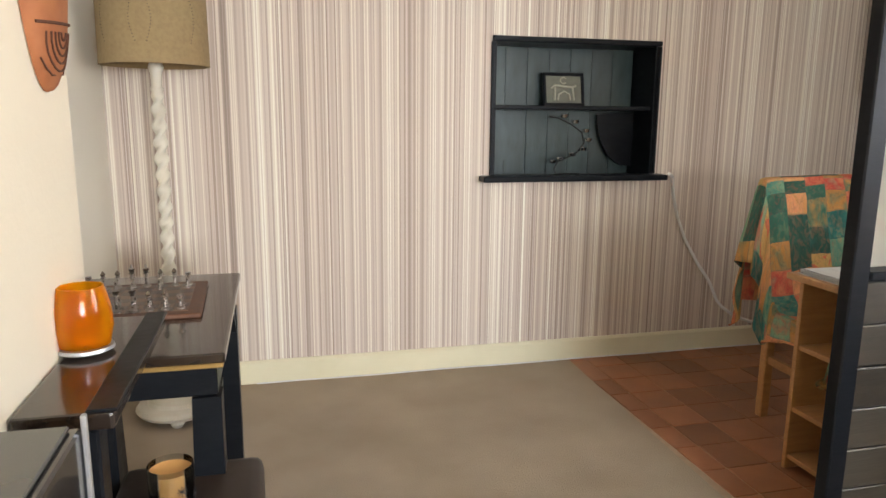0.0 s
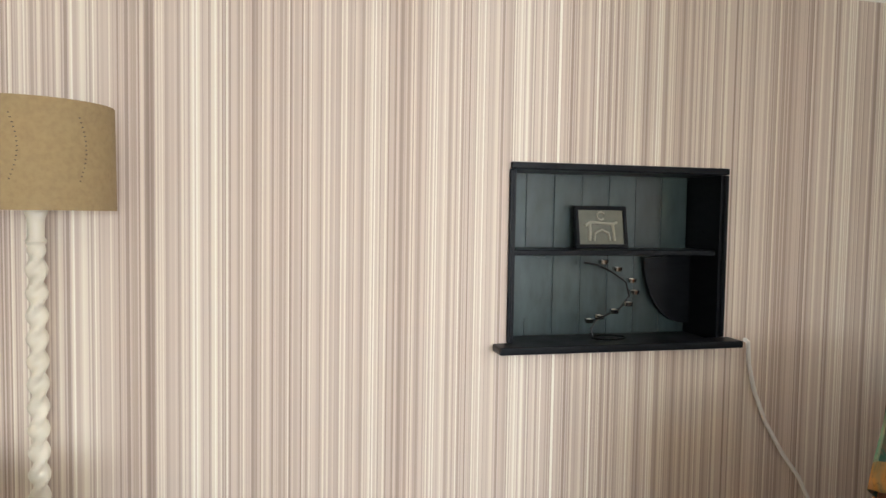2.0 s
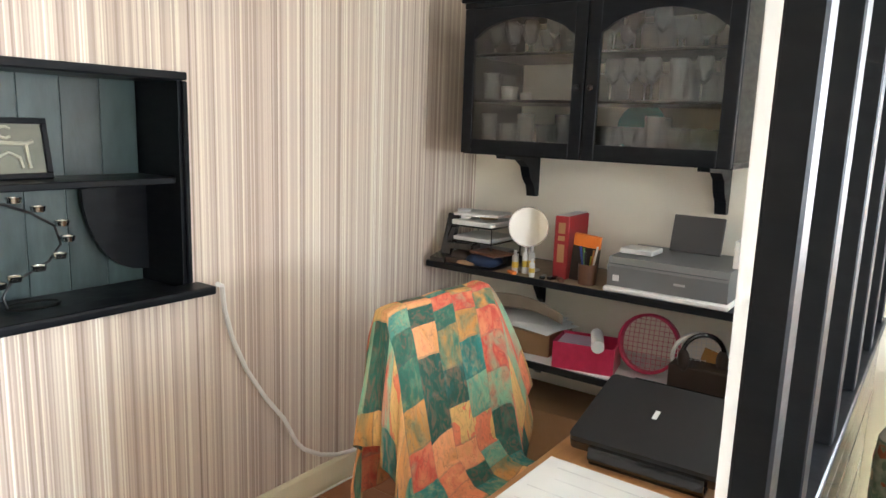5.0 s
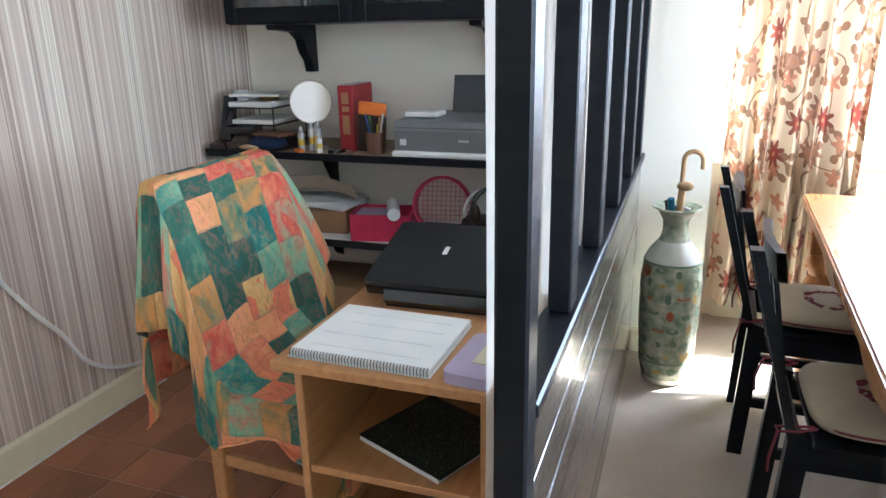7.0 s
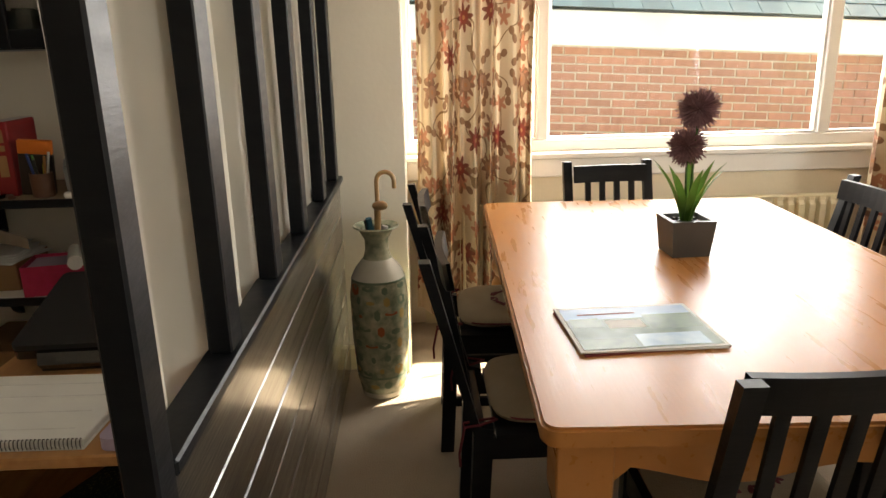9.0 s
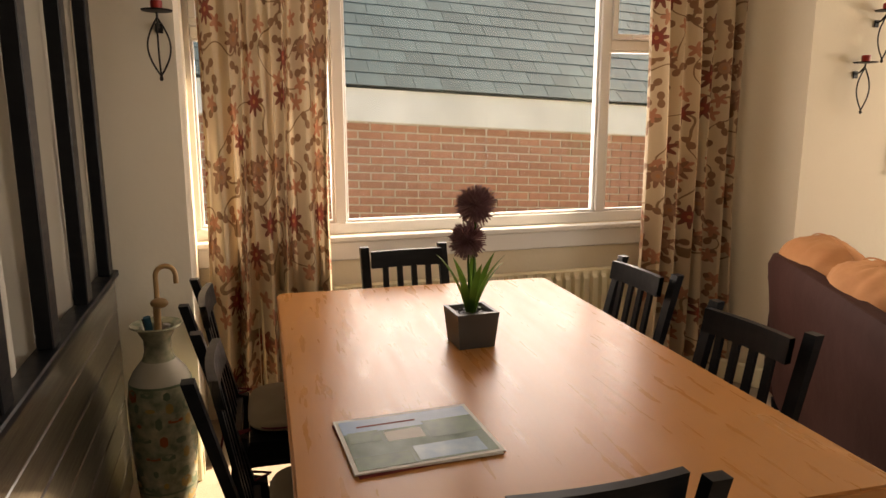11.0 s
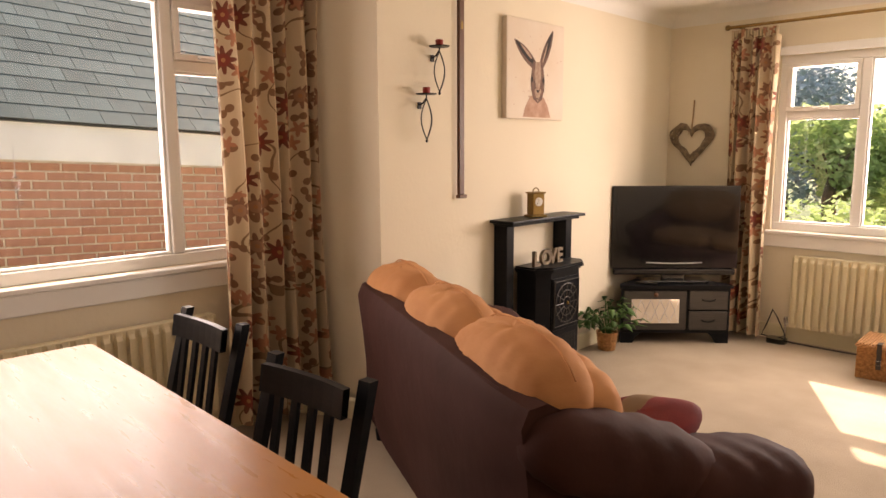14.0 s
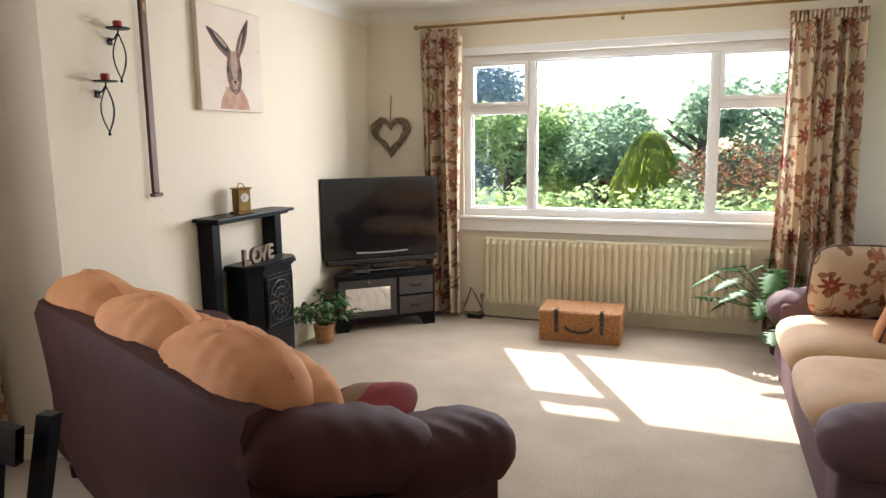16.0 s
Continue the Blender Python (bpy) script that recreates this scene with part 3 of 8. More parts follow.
def window(name, axis, level, out, a0, a1, z0, z1, mull, trans, label):
    """A white casement window in an opening: outer frame, uprights at mull, side transoms at trans, panes and sill."""
    root = tagged(thing(name, pose(0, 0, 0), label, "window"), kind="structure")
    w = 0.055

    def bx(b, p, q, d0, d1, lo, hi, bev=0.004):
        l0, l1 = sorted((level + out * d0, level + out * d1))
        if axis == "x":
            box(b, p, q, l0, l1, lo, hi, bev)
        else:
            box(b, l0, l1, p, q, lo, hi, bev)

    b = bmesh.new()
    bx(b, a0, a1, 0.03, 0.1, z0, z0 + w)
    bx(b, a0, a1, 0.03, 0.1, z1 - w, z1)
    bx(b, a0, a0 + w, 0.03, 0.1, z0 + w, z1 - w)
    bx(b, a1 - w, a1, 0.03, 0.1, z0 + w, z1 - w)
    for c in mull:
        bx(b, c - w / 2, c + w / 2, 0.03, 0.1, z0 + w, z1 - w)
    part("window_frame", b, M["upvc"], root)
    cells = []
    xs = [a0] + list(mull) + [a1]
    for i, (p, q) in enumerate(zip(xs, xs[1:])):
        p2, q2 = p + (w if i == 0 else w / 2), q - (w if i == len(xs) - 2 else w / 2)
        if i == 1:
            cells.append((p2, q2, z0 + w, z1 - w, False))
        else:
            b = bmesh.new()
            bx(b, p2, q2, 0.035, 0.095, trans - 0.025, trans + 0.025)
            part("transom", b, M["upvc"], root)
            cells.append((p2, q2, z0 + w, trans - 0.025, False))
            cells.append((p2, q2, trans + 0.025, z1 - w, True))
    for p, q, lo, hi, sash in cells:
        s = 0.03 if sash else 0.012
        b = bmesh.new()
        d0, d1 = (0.015, 0.085) if sash else (0.045, 0.085)
        bx(b, p, q, d0, d1, lo, lo + s, 0.003)
        bx(b, p, q, d0, d1, hi - s, hi, 0.003)
        bx(b, p, p + s, d0, d1, lo + s, hi - s, 0.003)
        bx(b, q - s, q, d0, d1, lo + s, hi - s, 0.003)
        part("sash" if sash else "glazing_bead", b, M["upvc"], root)
        if sash:
            b = bmesh.new()
            bx(b, (p + q) / 2 - 0.05, (p + q) / 2 + 0.05, -0.008, 0.015, lo + 0.008, lo + 0.022, 0.004)
            part("handle", b, M["upvc"], root)
        b = bmesh.new()
        bx(b, p + s - 0.004, q - s + 0.004, 0.06, 0.066, lo + s - 0.004, hi - s + 0.004, 0)
        g = part("pane", b, M["glass"], root)
        g.visible_shadow = False
    b = bmesh.new()
    bx(b, a0 - 0.03, a1 + 0.03, -0.035, 0.03, z0 - 0.03, z0 - 0.001, 0.006)
    part("window_sill", b, M["upvc"], root)
    b = bmesh.new()
    bx(b, a0 - 0.05, a1 + 0.05, -0.02, -0.001, z0 - 0.12, z0 - 0.03, 0.005)
    bx(b, a0 - 0.06, a1 + 0.06, -0.02, -0.001, z1, z1 + 0.06, 0.005)
    part("window_casing", b, M["upvc"], root)
    return root


window("window_1", "x", S, -1, SW[0], SW[1], SW[2], SW[3], (2.295, 3.59), 1.62, "wide white garden window with two small top lights")
window("window_2", "y", GX, 1, 0.62, 3.10, 0.86, 2.12, (1.02, 2.41), 1.78, "white side window facing the brick garage")

# ---- partition ----
PY0, PY1 = 3.335, 3.375
part_root = tagged(thing("partition", pose(0, 0, 0), "black half-height boarded partition with tall spindles up to the ceiling", "partition"), kind="structure")
bm = bmesh.new()
box(bm, 2.89, E, PY0 + 0.014, PY1 + 0.008, 0.0, 0.835)
part("backing", bm, M["black"], part_root)
solid("cap_rail", M["black"], (2.89, E, PY0 - 0.010, PY1 + 0.012, 0.836, 0.86), part_root, bevel=0.004)
solid("end_post", M["black"], (2.832, 2.888, PY0 - 0.008, PY0 + 0.036, 0.0, CEIL), part_root, bevel=0.004)
solid("top_rail", M["black"], (2.89, E, PY0, PY1 + 0.01, CEIL - 0.08, CEIL), part_root, bevel=0.004)
for x in (3.24, 3.635, 4.035, 4.465, 4.86):
    solid("spindle", M["black"], (x - 0.035, x + 0.035, PY0 + 0.0, PY1, 0.862, CEIL - 0.08), part_root, bevel=0.003)

# white sheer curtain on the study side of the partition
bm = bmesh.new()


def sheer(u, v):
    x = 2.888 + u * 1.98
    z = 0.70 + v * (CEIL - 0.1 - 0.70) if u > 0.05 else 0.62 + v * (CEIL - 0.1 - 0.62)
    fold = math.sin(u * 62 + 0.5 * math.sin(u * 19)) * (0.019 - 0.008 * v)
    return (x + 0.01 * math.sin(7 * v + 40 * u), PY1 + 0.023 + fold * min(1, u * 10), z)


sheet(bm, sheer, 260, 10)
ob = single("sheer_curtain", bm, M["curtainwhite"], "white gathered curtain hung behind the partition spindles", "curtain", smooth=True)


# ---- patterned curtains ----
def curtain(label, axis, level, a0, a1, z0, z1, side, folds, seed, flare=0.0):
    rnd = random.Random(seed)
    ph = [rnd.uniform(0, 6.28) for _ in range(3)]
    root = thing("curtain", pose(0, 0, 0), label, "curtain", "patterned curtains")
    b = bmesh.new()
    width = a1 - a0
    cloth = width * 2.0

    def pos(u, v):
        t = u * folds * 2 * math.pi
        mid = (a0 + a1) / 2
        spread = 1 + flare * (1 - v) - 0.10 * math.sin(v * math.pi * 0.9)
        a = mid + (u - 0.5) * width * spread + 0.012 * math.sin(3 * v + t * 0.5 + ph[0])
        d = (0.072 + 0.026 * math.sin(t * 0.5 + ph[1])) * math.sin(t + 0.6 * math.sin(2.2 * v + ph[2]) + 0.5 * math.sin(t * 0.33)) * (0.55 + 0.6 * (1 - v))
        z = z0 + v * (z1 - z0) + (0.012 * math.sin(t * 0.5 + ph[1]) if v == 0 else 0)
        return (a, level + side * d, z) if axis == "x" else (level + side * d, a, z)

    sheet(b, pos, folds * 14, 26, lambda u, v: (u * cloth, v * (z1 - z0)))
    o = part("cloth", b, M["floral"], root, smooth=True)
    b = bmesh.new()

    def head(u, v):
        t = u * folds * 3 * 2 * math.pi
        a = a0 + 0.01 + u * (width - 0.02)
        d = 0.02 * math.sin(t)
        z = z1 - 0.01 + v * 0.07
        return (a, level + side * (d + 0.002), z) if axis == "x" else (level + side * (d + 0.002), a, z)

    sheet(b, head, folds * 18, 3, lambda u, v: (u * cloth, v * 0.07))
    o = part("heading", b, M["floral"], root, smooth=True)
    md = o.modifiers.new("cloth", "SOLIDIFY")
    md.thickness = 0.005
    return root


curtain("cream curtain printed with red daisies beside the side window", "y", 5.32, 2.45, 3.03, 0.13, 2.18, -1, 6, 1)
curtain("cream curtain printed with red daisies beside the side window", "y", 5.30, 0.33, 0.90, 0.08, 2.18, -1, 6, 2)
curtain("cream curtain printed with red daisies beside the garden window", "x", S + 0.13, 4.10, 4.44, 0.04, 2.16, 1, 5, 3)
curtain("cream curtain printed with red daisies beside the garden window", "x", S + 0.13, 1.42, 1.88, 0.04, 2.12, 1, 6, 4, 0.18)


def rod(axis, level, a0, a1, z, wall, label):
    root = thing("curtain_rod", pose(0, 0, 0), label, "curtain rod", "brass curtain rods")
    P = (lambda a, d, h: (a, level + d, h)) if axis == "x" else (lambda a, d, h: (level + d, a, h))
    b = bmesh.new()
    tube(b, [P(a0, 0, z), P(a1, 0, z)], 0.011, 10)
    part("pole", b, M["brass"], root, smooth=True)
    for a in (a0, a1):
        b = bmesh.new()
        p = P(a, 0, z)
        pillow(b, 0.02, 0.02, 0.02, p, 2.0, 12, 8)
        part("finial", b, M["brass"], root, smooth=True)
    for a in (a0 + 0.06, (a0 + a1) / 2, a1 - 0.06):
        b = bmesh.new()
        tube(b, [P(a, 0, z), P(a, wall - level, z)], 0.006, 6)
        tube(b, [P(a, wall - level + 0.001 * (1 if level > wall else -1), z - 0.025), P(a, wall - level + 0.001 * (1 if level > wall else -1), z + 0.025)], 0.012, 8)
        part("bracket", b, M["brass"], root, smooth=True)


rod("x", S + 0.13, 1.40, 4.46, 2.245, S, "thin brass curtain pole above the garden window")
rod("y", 5.31, 0.34, 3.04, 2.26, GX, "thin brass curtain pole above the side window")


def radiator(m, length, height, label):
    """Local x along the wall, y out from the wall."""
    root = thing("radiator", m, label, "radiator", "cream panel radiators")
    b = bmesh.new()
    pitch = 0.0515
    n = max(4, int(length / pitch))
    pitch = length / n
    prof = []
    for i in range(n):
        x = i * pitch
        prof += [(x + 0.007, 0.046), (x + 0.014, 0.072), (x + pitch - 0.014, 0.072), (x + pitch - 0.007, 0.046)]
    prof = [(0.0, 0.052)] + prof + [(length, 0.052)]
    rows = [(0.0, 0.25), (0.015, 0.4), (0.035, 1.0), (height - 0.035, 1.0), (height - 0.015, 0.4), (height, 0.25)]
    grid = [[b.verts.new((x, 0.056 + (y - 0.056) * k, z)) for x, y in prof] for z, k in rows]
    for r1, r2 in zip(grid, grid[1:]):
        for i in range(len(prof) - 1):
            b.faces.new((r1[i], r1[i + 1], r2[i + 1], r2[i]))
    part("panel", b, M["rad"], root)
    solid("top_grille", M["rad"], (0.0, length, 0.0, 0.053, height - 0.012, height + 0.006), root)
    solid("back_panel", M["rad"], (0.005, length - 0.005, 0.008, 0.03, 0.01, height - 0.02), root)
    solid("side_cap", M["rad"], (-0.004, 0.0, 0.0, 0.06, 0.0, height), root, bevel=0.001)
    solid("side_cap", M["rad"], (length, length + 0.004, 0.0, 0.06, 0.0, height), root, bevel=0.001)
    b = bmesh.new()
    lathe(b, [(0.008, -0.10), (0.008, 0.02), (0.014, 0.025), (0.014, 0.06), (0.01, 0.065)], 10, (length + 0.03, 0.03, 0))
    tube(b, [(length, 0.03, 0.03), (length + 0.03, 0.03, 0.03)], 0.008, 8)
    part("valve", b, M["chrome"], root, smooth=True)
    return root


radiator(pose(2.01, S + 0.035, 0.12), 1.92, 0.51, "long cream ribbed panel radiator below the garden window")
radiator(pose(GX - 0.035, 0.92, 0.12, 0, 0, 90), 1.90, 0.50, "cream ribbed panel radiator below the side window")

# ---- dining table ----
table = thing("dining_table", pose(3.93, 2.253, 0, 0, 0, -2.2), "large varnished pine table with turned legs and scratched top", "dining table")
TL, TW = 0.855, 0.545
bm = bmesh.new()
r = 0.03
pts = []
for cx, cy, a in ((TL - r, TW - r, 0), (-TL + r, TW - r, 90), (-TL + r, -TW + r, 180), (TL - r, -TW + r, 270)):
    pts += [(cx + r * math.cos(radians(a + k * 22.5)), cy + r * math.sin(radians(a + k * 22.5))) for k in range(5)]
prism(bm, pts, 2, 0.722, 0.76)
es = [e for e in bm.edges if abs(e.verts[0].co.z - e.verts[1].co.z) < 1e-6]
bmesh.ops.bevel(bm, geom=es, offset=0.006, segments=2, affect="EDGES")
part("tabletop", bm, M["pine"], table, "glossy honey pine top with scratches", smooth=True)
for sd in (-1, 1):
    for along, half, level in (("x", 0.71, 0.487), ("y", 0.415, 0.787)):
        low = [(-half, 0.60)] + [(-half + 2 * half * k / 28, 0.635 + 0.03 * math.cos(4 * math.pi * k / 28) * (1 if along == "x" else 0.6) - 0.03 * (k in (0, 28))) for k in range(29)] + [(half, 0.60)]
        bm = bmesh.new()
        prism(bm, [(-half, 0.7205)] + low[1:-1] + [(half, 0.7205)], 1 if along == "x" else 0, sd * level - 0.012, sd * level + 0.012)
        part("apron", bm, M["pine"], table)
for sx in (-1, 1):
    for sy in (-1, 1):
        bm = bmesh.new()
        cx, cy = sx * 0.76, sy * 0.465
        box(bm, cx - 0.05, cx + 0.05, cy - 0.05, cy + 0.05, 0.57, 0.721, 0.004)
        lathe(bm, [(0.04, 0.001), (0.045, 0.05), (0.032, 0.09), (0.045, 0.14), (0.062, 0.26), (0.065, 0.36), (0.05, 0.46), (0.036, 0.49), (0.052, 0.52), (0.052, 0.54), (0.04, 0.57)], 20, (cx, cy, 0))
        part("leg", bm, M["pine"], table, smooth=True)


# ---- dining chairs ----
def dining_chair(m, label):
    """Origin on the floor under the seat's middle; the back is at -y."""
    root = thing("dining_chair", m, label, "dining chair", "chairs round the dining table")
    w, h, lean = 0.19, 0.88, 0.075
    for sx in (-1, 1):
        b = bmesh.new()
        x0, x1 = sorted((sx * (w - 0.037), sx * w))
        prism(b, [(-0.235, 0.0), (-0.19, 0.0), (-0.165, 0.45), (-0.20 - lean * 0.0, 0.46), (-0.235 - lean, h), (-0.262 - lean, h), (-0.215, 0.44)], 0, x0, x1)
        part("rear_leg", b, M["black"], root)
        b = bmesh.new()
        box(b, x0, x1, 0.16, 0.197, 0.0, 0.425, 0.002)
        part("front_leg", b, M["black"], root)
        solid("side_stretcher", M["black"], (x0 + 0.008, x1 - 0.008, -0.185, 0.16, 0.17, 0.20), root, bevel=0.002)
        solid("side_rail", M["black"], (x0 + 0.006, x1 - 0.006, -0.178, 0.16, 0.365, 0.424), root, bevel=0.002)
    b = bmesh.new()
    prism(b, [(-w + 0.001, 0.426), (w - 0.001, 0.426), (w - 0.001, 0.436), (w - 0.03, 0.442), (-w + 0.03, 0.442), (-w + 0.001, 0.436)], 1, -0.16, 0.215)
    part("seat", b, M["black"], root)
    solid("front_rail", M["black"], (-w + 0.038, w - 0.038, 0.168, 0.188, 0.365, 0.424), root, bevel=0.002)
    solid("back_rail", M["black"], (-w + 0.038, w - 0.038, -0.205, -0.185, 0.40, 0.45), root, bevel=0.002)

    def ym(z):
        return -0.208 - (lean - 0.008) * (z - 0.44) / (h - 0.44)

    b = bmesh.new()
    n_ = 8
    rows = []
    for i in range(n_ + 1):
        u = -1 + 2 * i / n_
        x = u * (w - 0.037)
        bow = -0.012 * (1 - u * u)
        rows.append([b.verts.new(v) for v in ((x, ym(0.80) + bow - 0.010, 0.800), (x, ym(0.80) + bow + 0.010, 0.800), (x, ym(0.87) + bow + 0.010, 0.868), (x, ym(0.87) + bow - 0.010, 0.868))])
    for a_, c_ in zip(rows, rows[1:]):
        for k in range(4):
            b.faces.new((a_[k], a_[(k + 1) % 4], c_[(k + 1) % 4], c_[k]))
    part("top_rail", b, M["black"], root)
    for i in range(4):
        x = -0.093 + i * 0.062
        bow = -0.012 * (1 - (x / w) ** 2)
        b = bmesh.new()
        prism(b, [(ym(0.45) - 0.006, 0.45), (ym(0.45) + 0.006, 0.45), (ym(0.8) + bow + 0.006, 0.80), (ym(0.8) + bow - 0.006, 0.80)], 0, x - 0.012, x + 0.012)
        part("back_slat", b, M["black"], root)
    return root


def seat_pad(m):
    """A pad tied to a chair by red cords."""
    root = thing("seat_cushion", m, "beige seat pad embroidered with a dark red wreath", "seat cushion", "pads on the dining chairs")
    b = bmesh.new()
    pillow(b, 0.185, 0.185, 0.026, (0, 0.02, 0.470), 4.5, 28, 10, wobble=0.01)
    part("pad", b, M["seatpad"], root, smooth=True)
    b = bmesh.new()
    ring = [(0.181 * math.copysign(abs(math.cos(a)) ** 0.45, math.cos(a)), 0.02 + 0.181 * math.copysign(abs(math.sin(a)) ** 0.45, math.sin(a)), 0.470) for a in [i * math.pi / 20 for i in range(40)]]
    tube(b, ring, 0.004, 5, True)
    part("piping", b, M["embroid"], root, smooth=True)
    b = bmesh.new()
    rnd = random.Random(5)
    for i in range(16):
        a = i * math.pi / 8
        cx, cy = 0.075 * math.cos(a), 0.02 + 0.06 * math.sin(a)
        for k in range(2):
            a2 = a + rnd.uniform(-1.4, 1.4)
            pillow(b, 0.016, 0.006, 0.0016, (0, 0, 0), 2, 8, 4, Matrix.Translation((cx + rnd.uniform(-.008, .008), cy + rnd.uniform(-.008, .008), 0.4972)) @ Matrix.Rotation(a2, 4, "Z"))
    part("embroidery", b, M["embroid"], root)
    for sx in (-1, 1):
        b = bmesh.new()
        tube(b, [(sx * 0.17, -0.155, 0.470), (sx * 0.192, -0.20, 0.468), (sx * 0.19, -0.238, 0.462), (sx * 0.165, -0.240, 0.459), (sx * 0.158, -0.195, 0.462), (sx * 0.164, -0.16, 0.470)], 0.0035, 5)
        tube(b, [(sx * 0.192, -0.238, 0.462), (sx * 0.205, -0.252, 0.40), (sx * 0.198, -0.25, 0.36)], 0.0035, 5)
        part("tie", b, M["embroid"], root, smooth=True)
    return root


CHAIR = "black slatted wooden chair drawn up to the pine table"
CHAIRS = [(4.43, 2.725, 178), (3.81, 2.685, 180), (4.36, 1.765, 1), (3.67, 1.845, 4), (4.70, 2.205, 92), (3.32, 2.38, -90)]
first_chair = dining_chair(pose(CHAIRS[0][0], CHAIRS[0][1], 0, 0, 0, CHAIRS[0][2]), CHAIR)
first_pad = seat_pad(pose(CHAIRS[0][0], CHAIRS[0][1], 0, 0, 0, CHAIRS[0][2]))
for x, y, a in CHAIRS[1:]:
    copy_thing(first_chair, pose(x, y, 0, 0, 0, a))
    copy_thing(first_pad, pose(x, y, 0, 0, 0, a))

# ---- sofas ----


def capsule(b, p, q, r0, r1, seg=14, n=12, squash=1.0, puff=0.0):
    """A stuffed roll from p to q."""
    p, q = Vector(p), Vector(q)
    d = (q - p).normalized()
    side = Vector((0, 0, 1)).cross(d).normalized()
    up = d.cross(side)
    rings = []
    for i in range(n + 1):
        t = i / n
        k = min(1, (1 - abs(2 * t - 1) ** 6) ** 0.5 + 0.02) * (1 + puff * math.sin(t * math.pi * 5))
        rings.append([b.verts.new(p.lerp(q, t) + side * math.cos(2 * math.pi * j / seg) * r0 * k + up * math.sin(2 * math.pi * j / seg) * r1 * k) for j in range(seg)])
    for a, c in zip(rings, rings[1:]):
        for j in range(seg):
            b.faces.new((a[j], a[(j + 1) % seg], c[(j + 1) % seg], c[j]))
    b.faces.new(rings[0][::-1])
    b.faces.new(rings[-1])


def roll(b, p, q, rx, rz, seed, nu=44, nv=28):
    """A stuffed arm bag from p to q, gathered at both ends, with creases across it."""
    p, q = Vector(p), Vector(q)
    d = q - p
    ax = d.normalized()
    side = Vector((1, 0, 0))
    up = side.cross(ax).normalized()
    if up.z < 0:
        up = -up
    rings = []
    for i in range(nu + 1):
        t = -1 + 2 * i / nu
        k = max(0.02, (1 - abs(t) ** 3.4)) ** (1 / 2.4)
        c = p.lerp(q, (t + 1) / 2)
        ring = []
        for j in range(nv):
            a = 2 * math.pi * j / nv
            ca, sa = math.cos(a), math.sin(a)
            ex, ez = math.copysign(abs(ca) ** 0.8, ca), math.copysign(abs(sa) ** 0.85, sa)
            crease = 0.0018 * math.sin(17 * t + 2.3 * math.sin(3 * a + seed) + seed) * math.sin(2 * a + seed) + 0.0022 * abs(t) ** 3 * math.sin(9 * a + seed)
            ring.append(b.verts.new(c + side * (rx * ex * k + crease * ca) + up * ((rz + crease * 2.2) * ez * k)))
        rings.append(ring)
    for a, c in zip(rings, rings[1:]):
        for j in range(nv):
            b.faces.new((a[j], a[(j + 1) % nv], c[(j + 1) % nv], c[j]))
    b.faces.new(rings[0][::-1])
    b.faces.new(rings[-1])
    bmesh.ops.recalc_face_normals(b, faces=b.faces)


def pucker(b, reach, seed):
    """Short gathers in stuffed suede, running down from the seam along its top."""
    for v in b.verts:
        x, y, z = v.co
        near = max(0.0, min(1.0, (z - reach + 0.06) / 0.08))
        g = math.sin(x * 95 + 2.2 * math.sin(x * 17 + seed) + 14 * y)
        fold = math.sin(x * 21 + z * 30 + seed * 1.7) * math.sin(z * 24 - x * 7 + seed)
        v.co.z -= 0.0045 * near * (g + 1)
        v.co.y += math.copysign(0.003, y) * fold


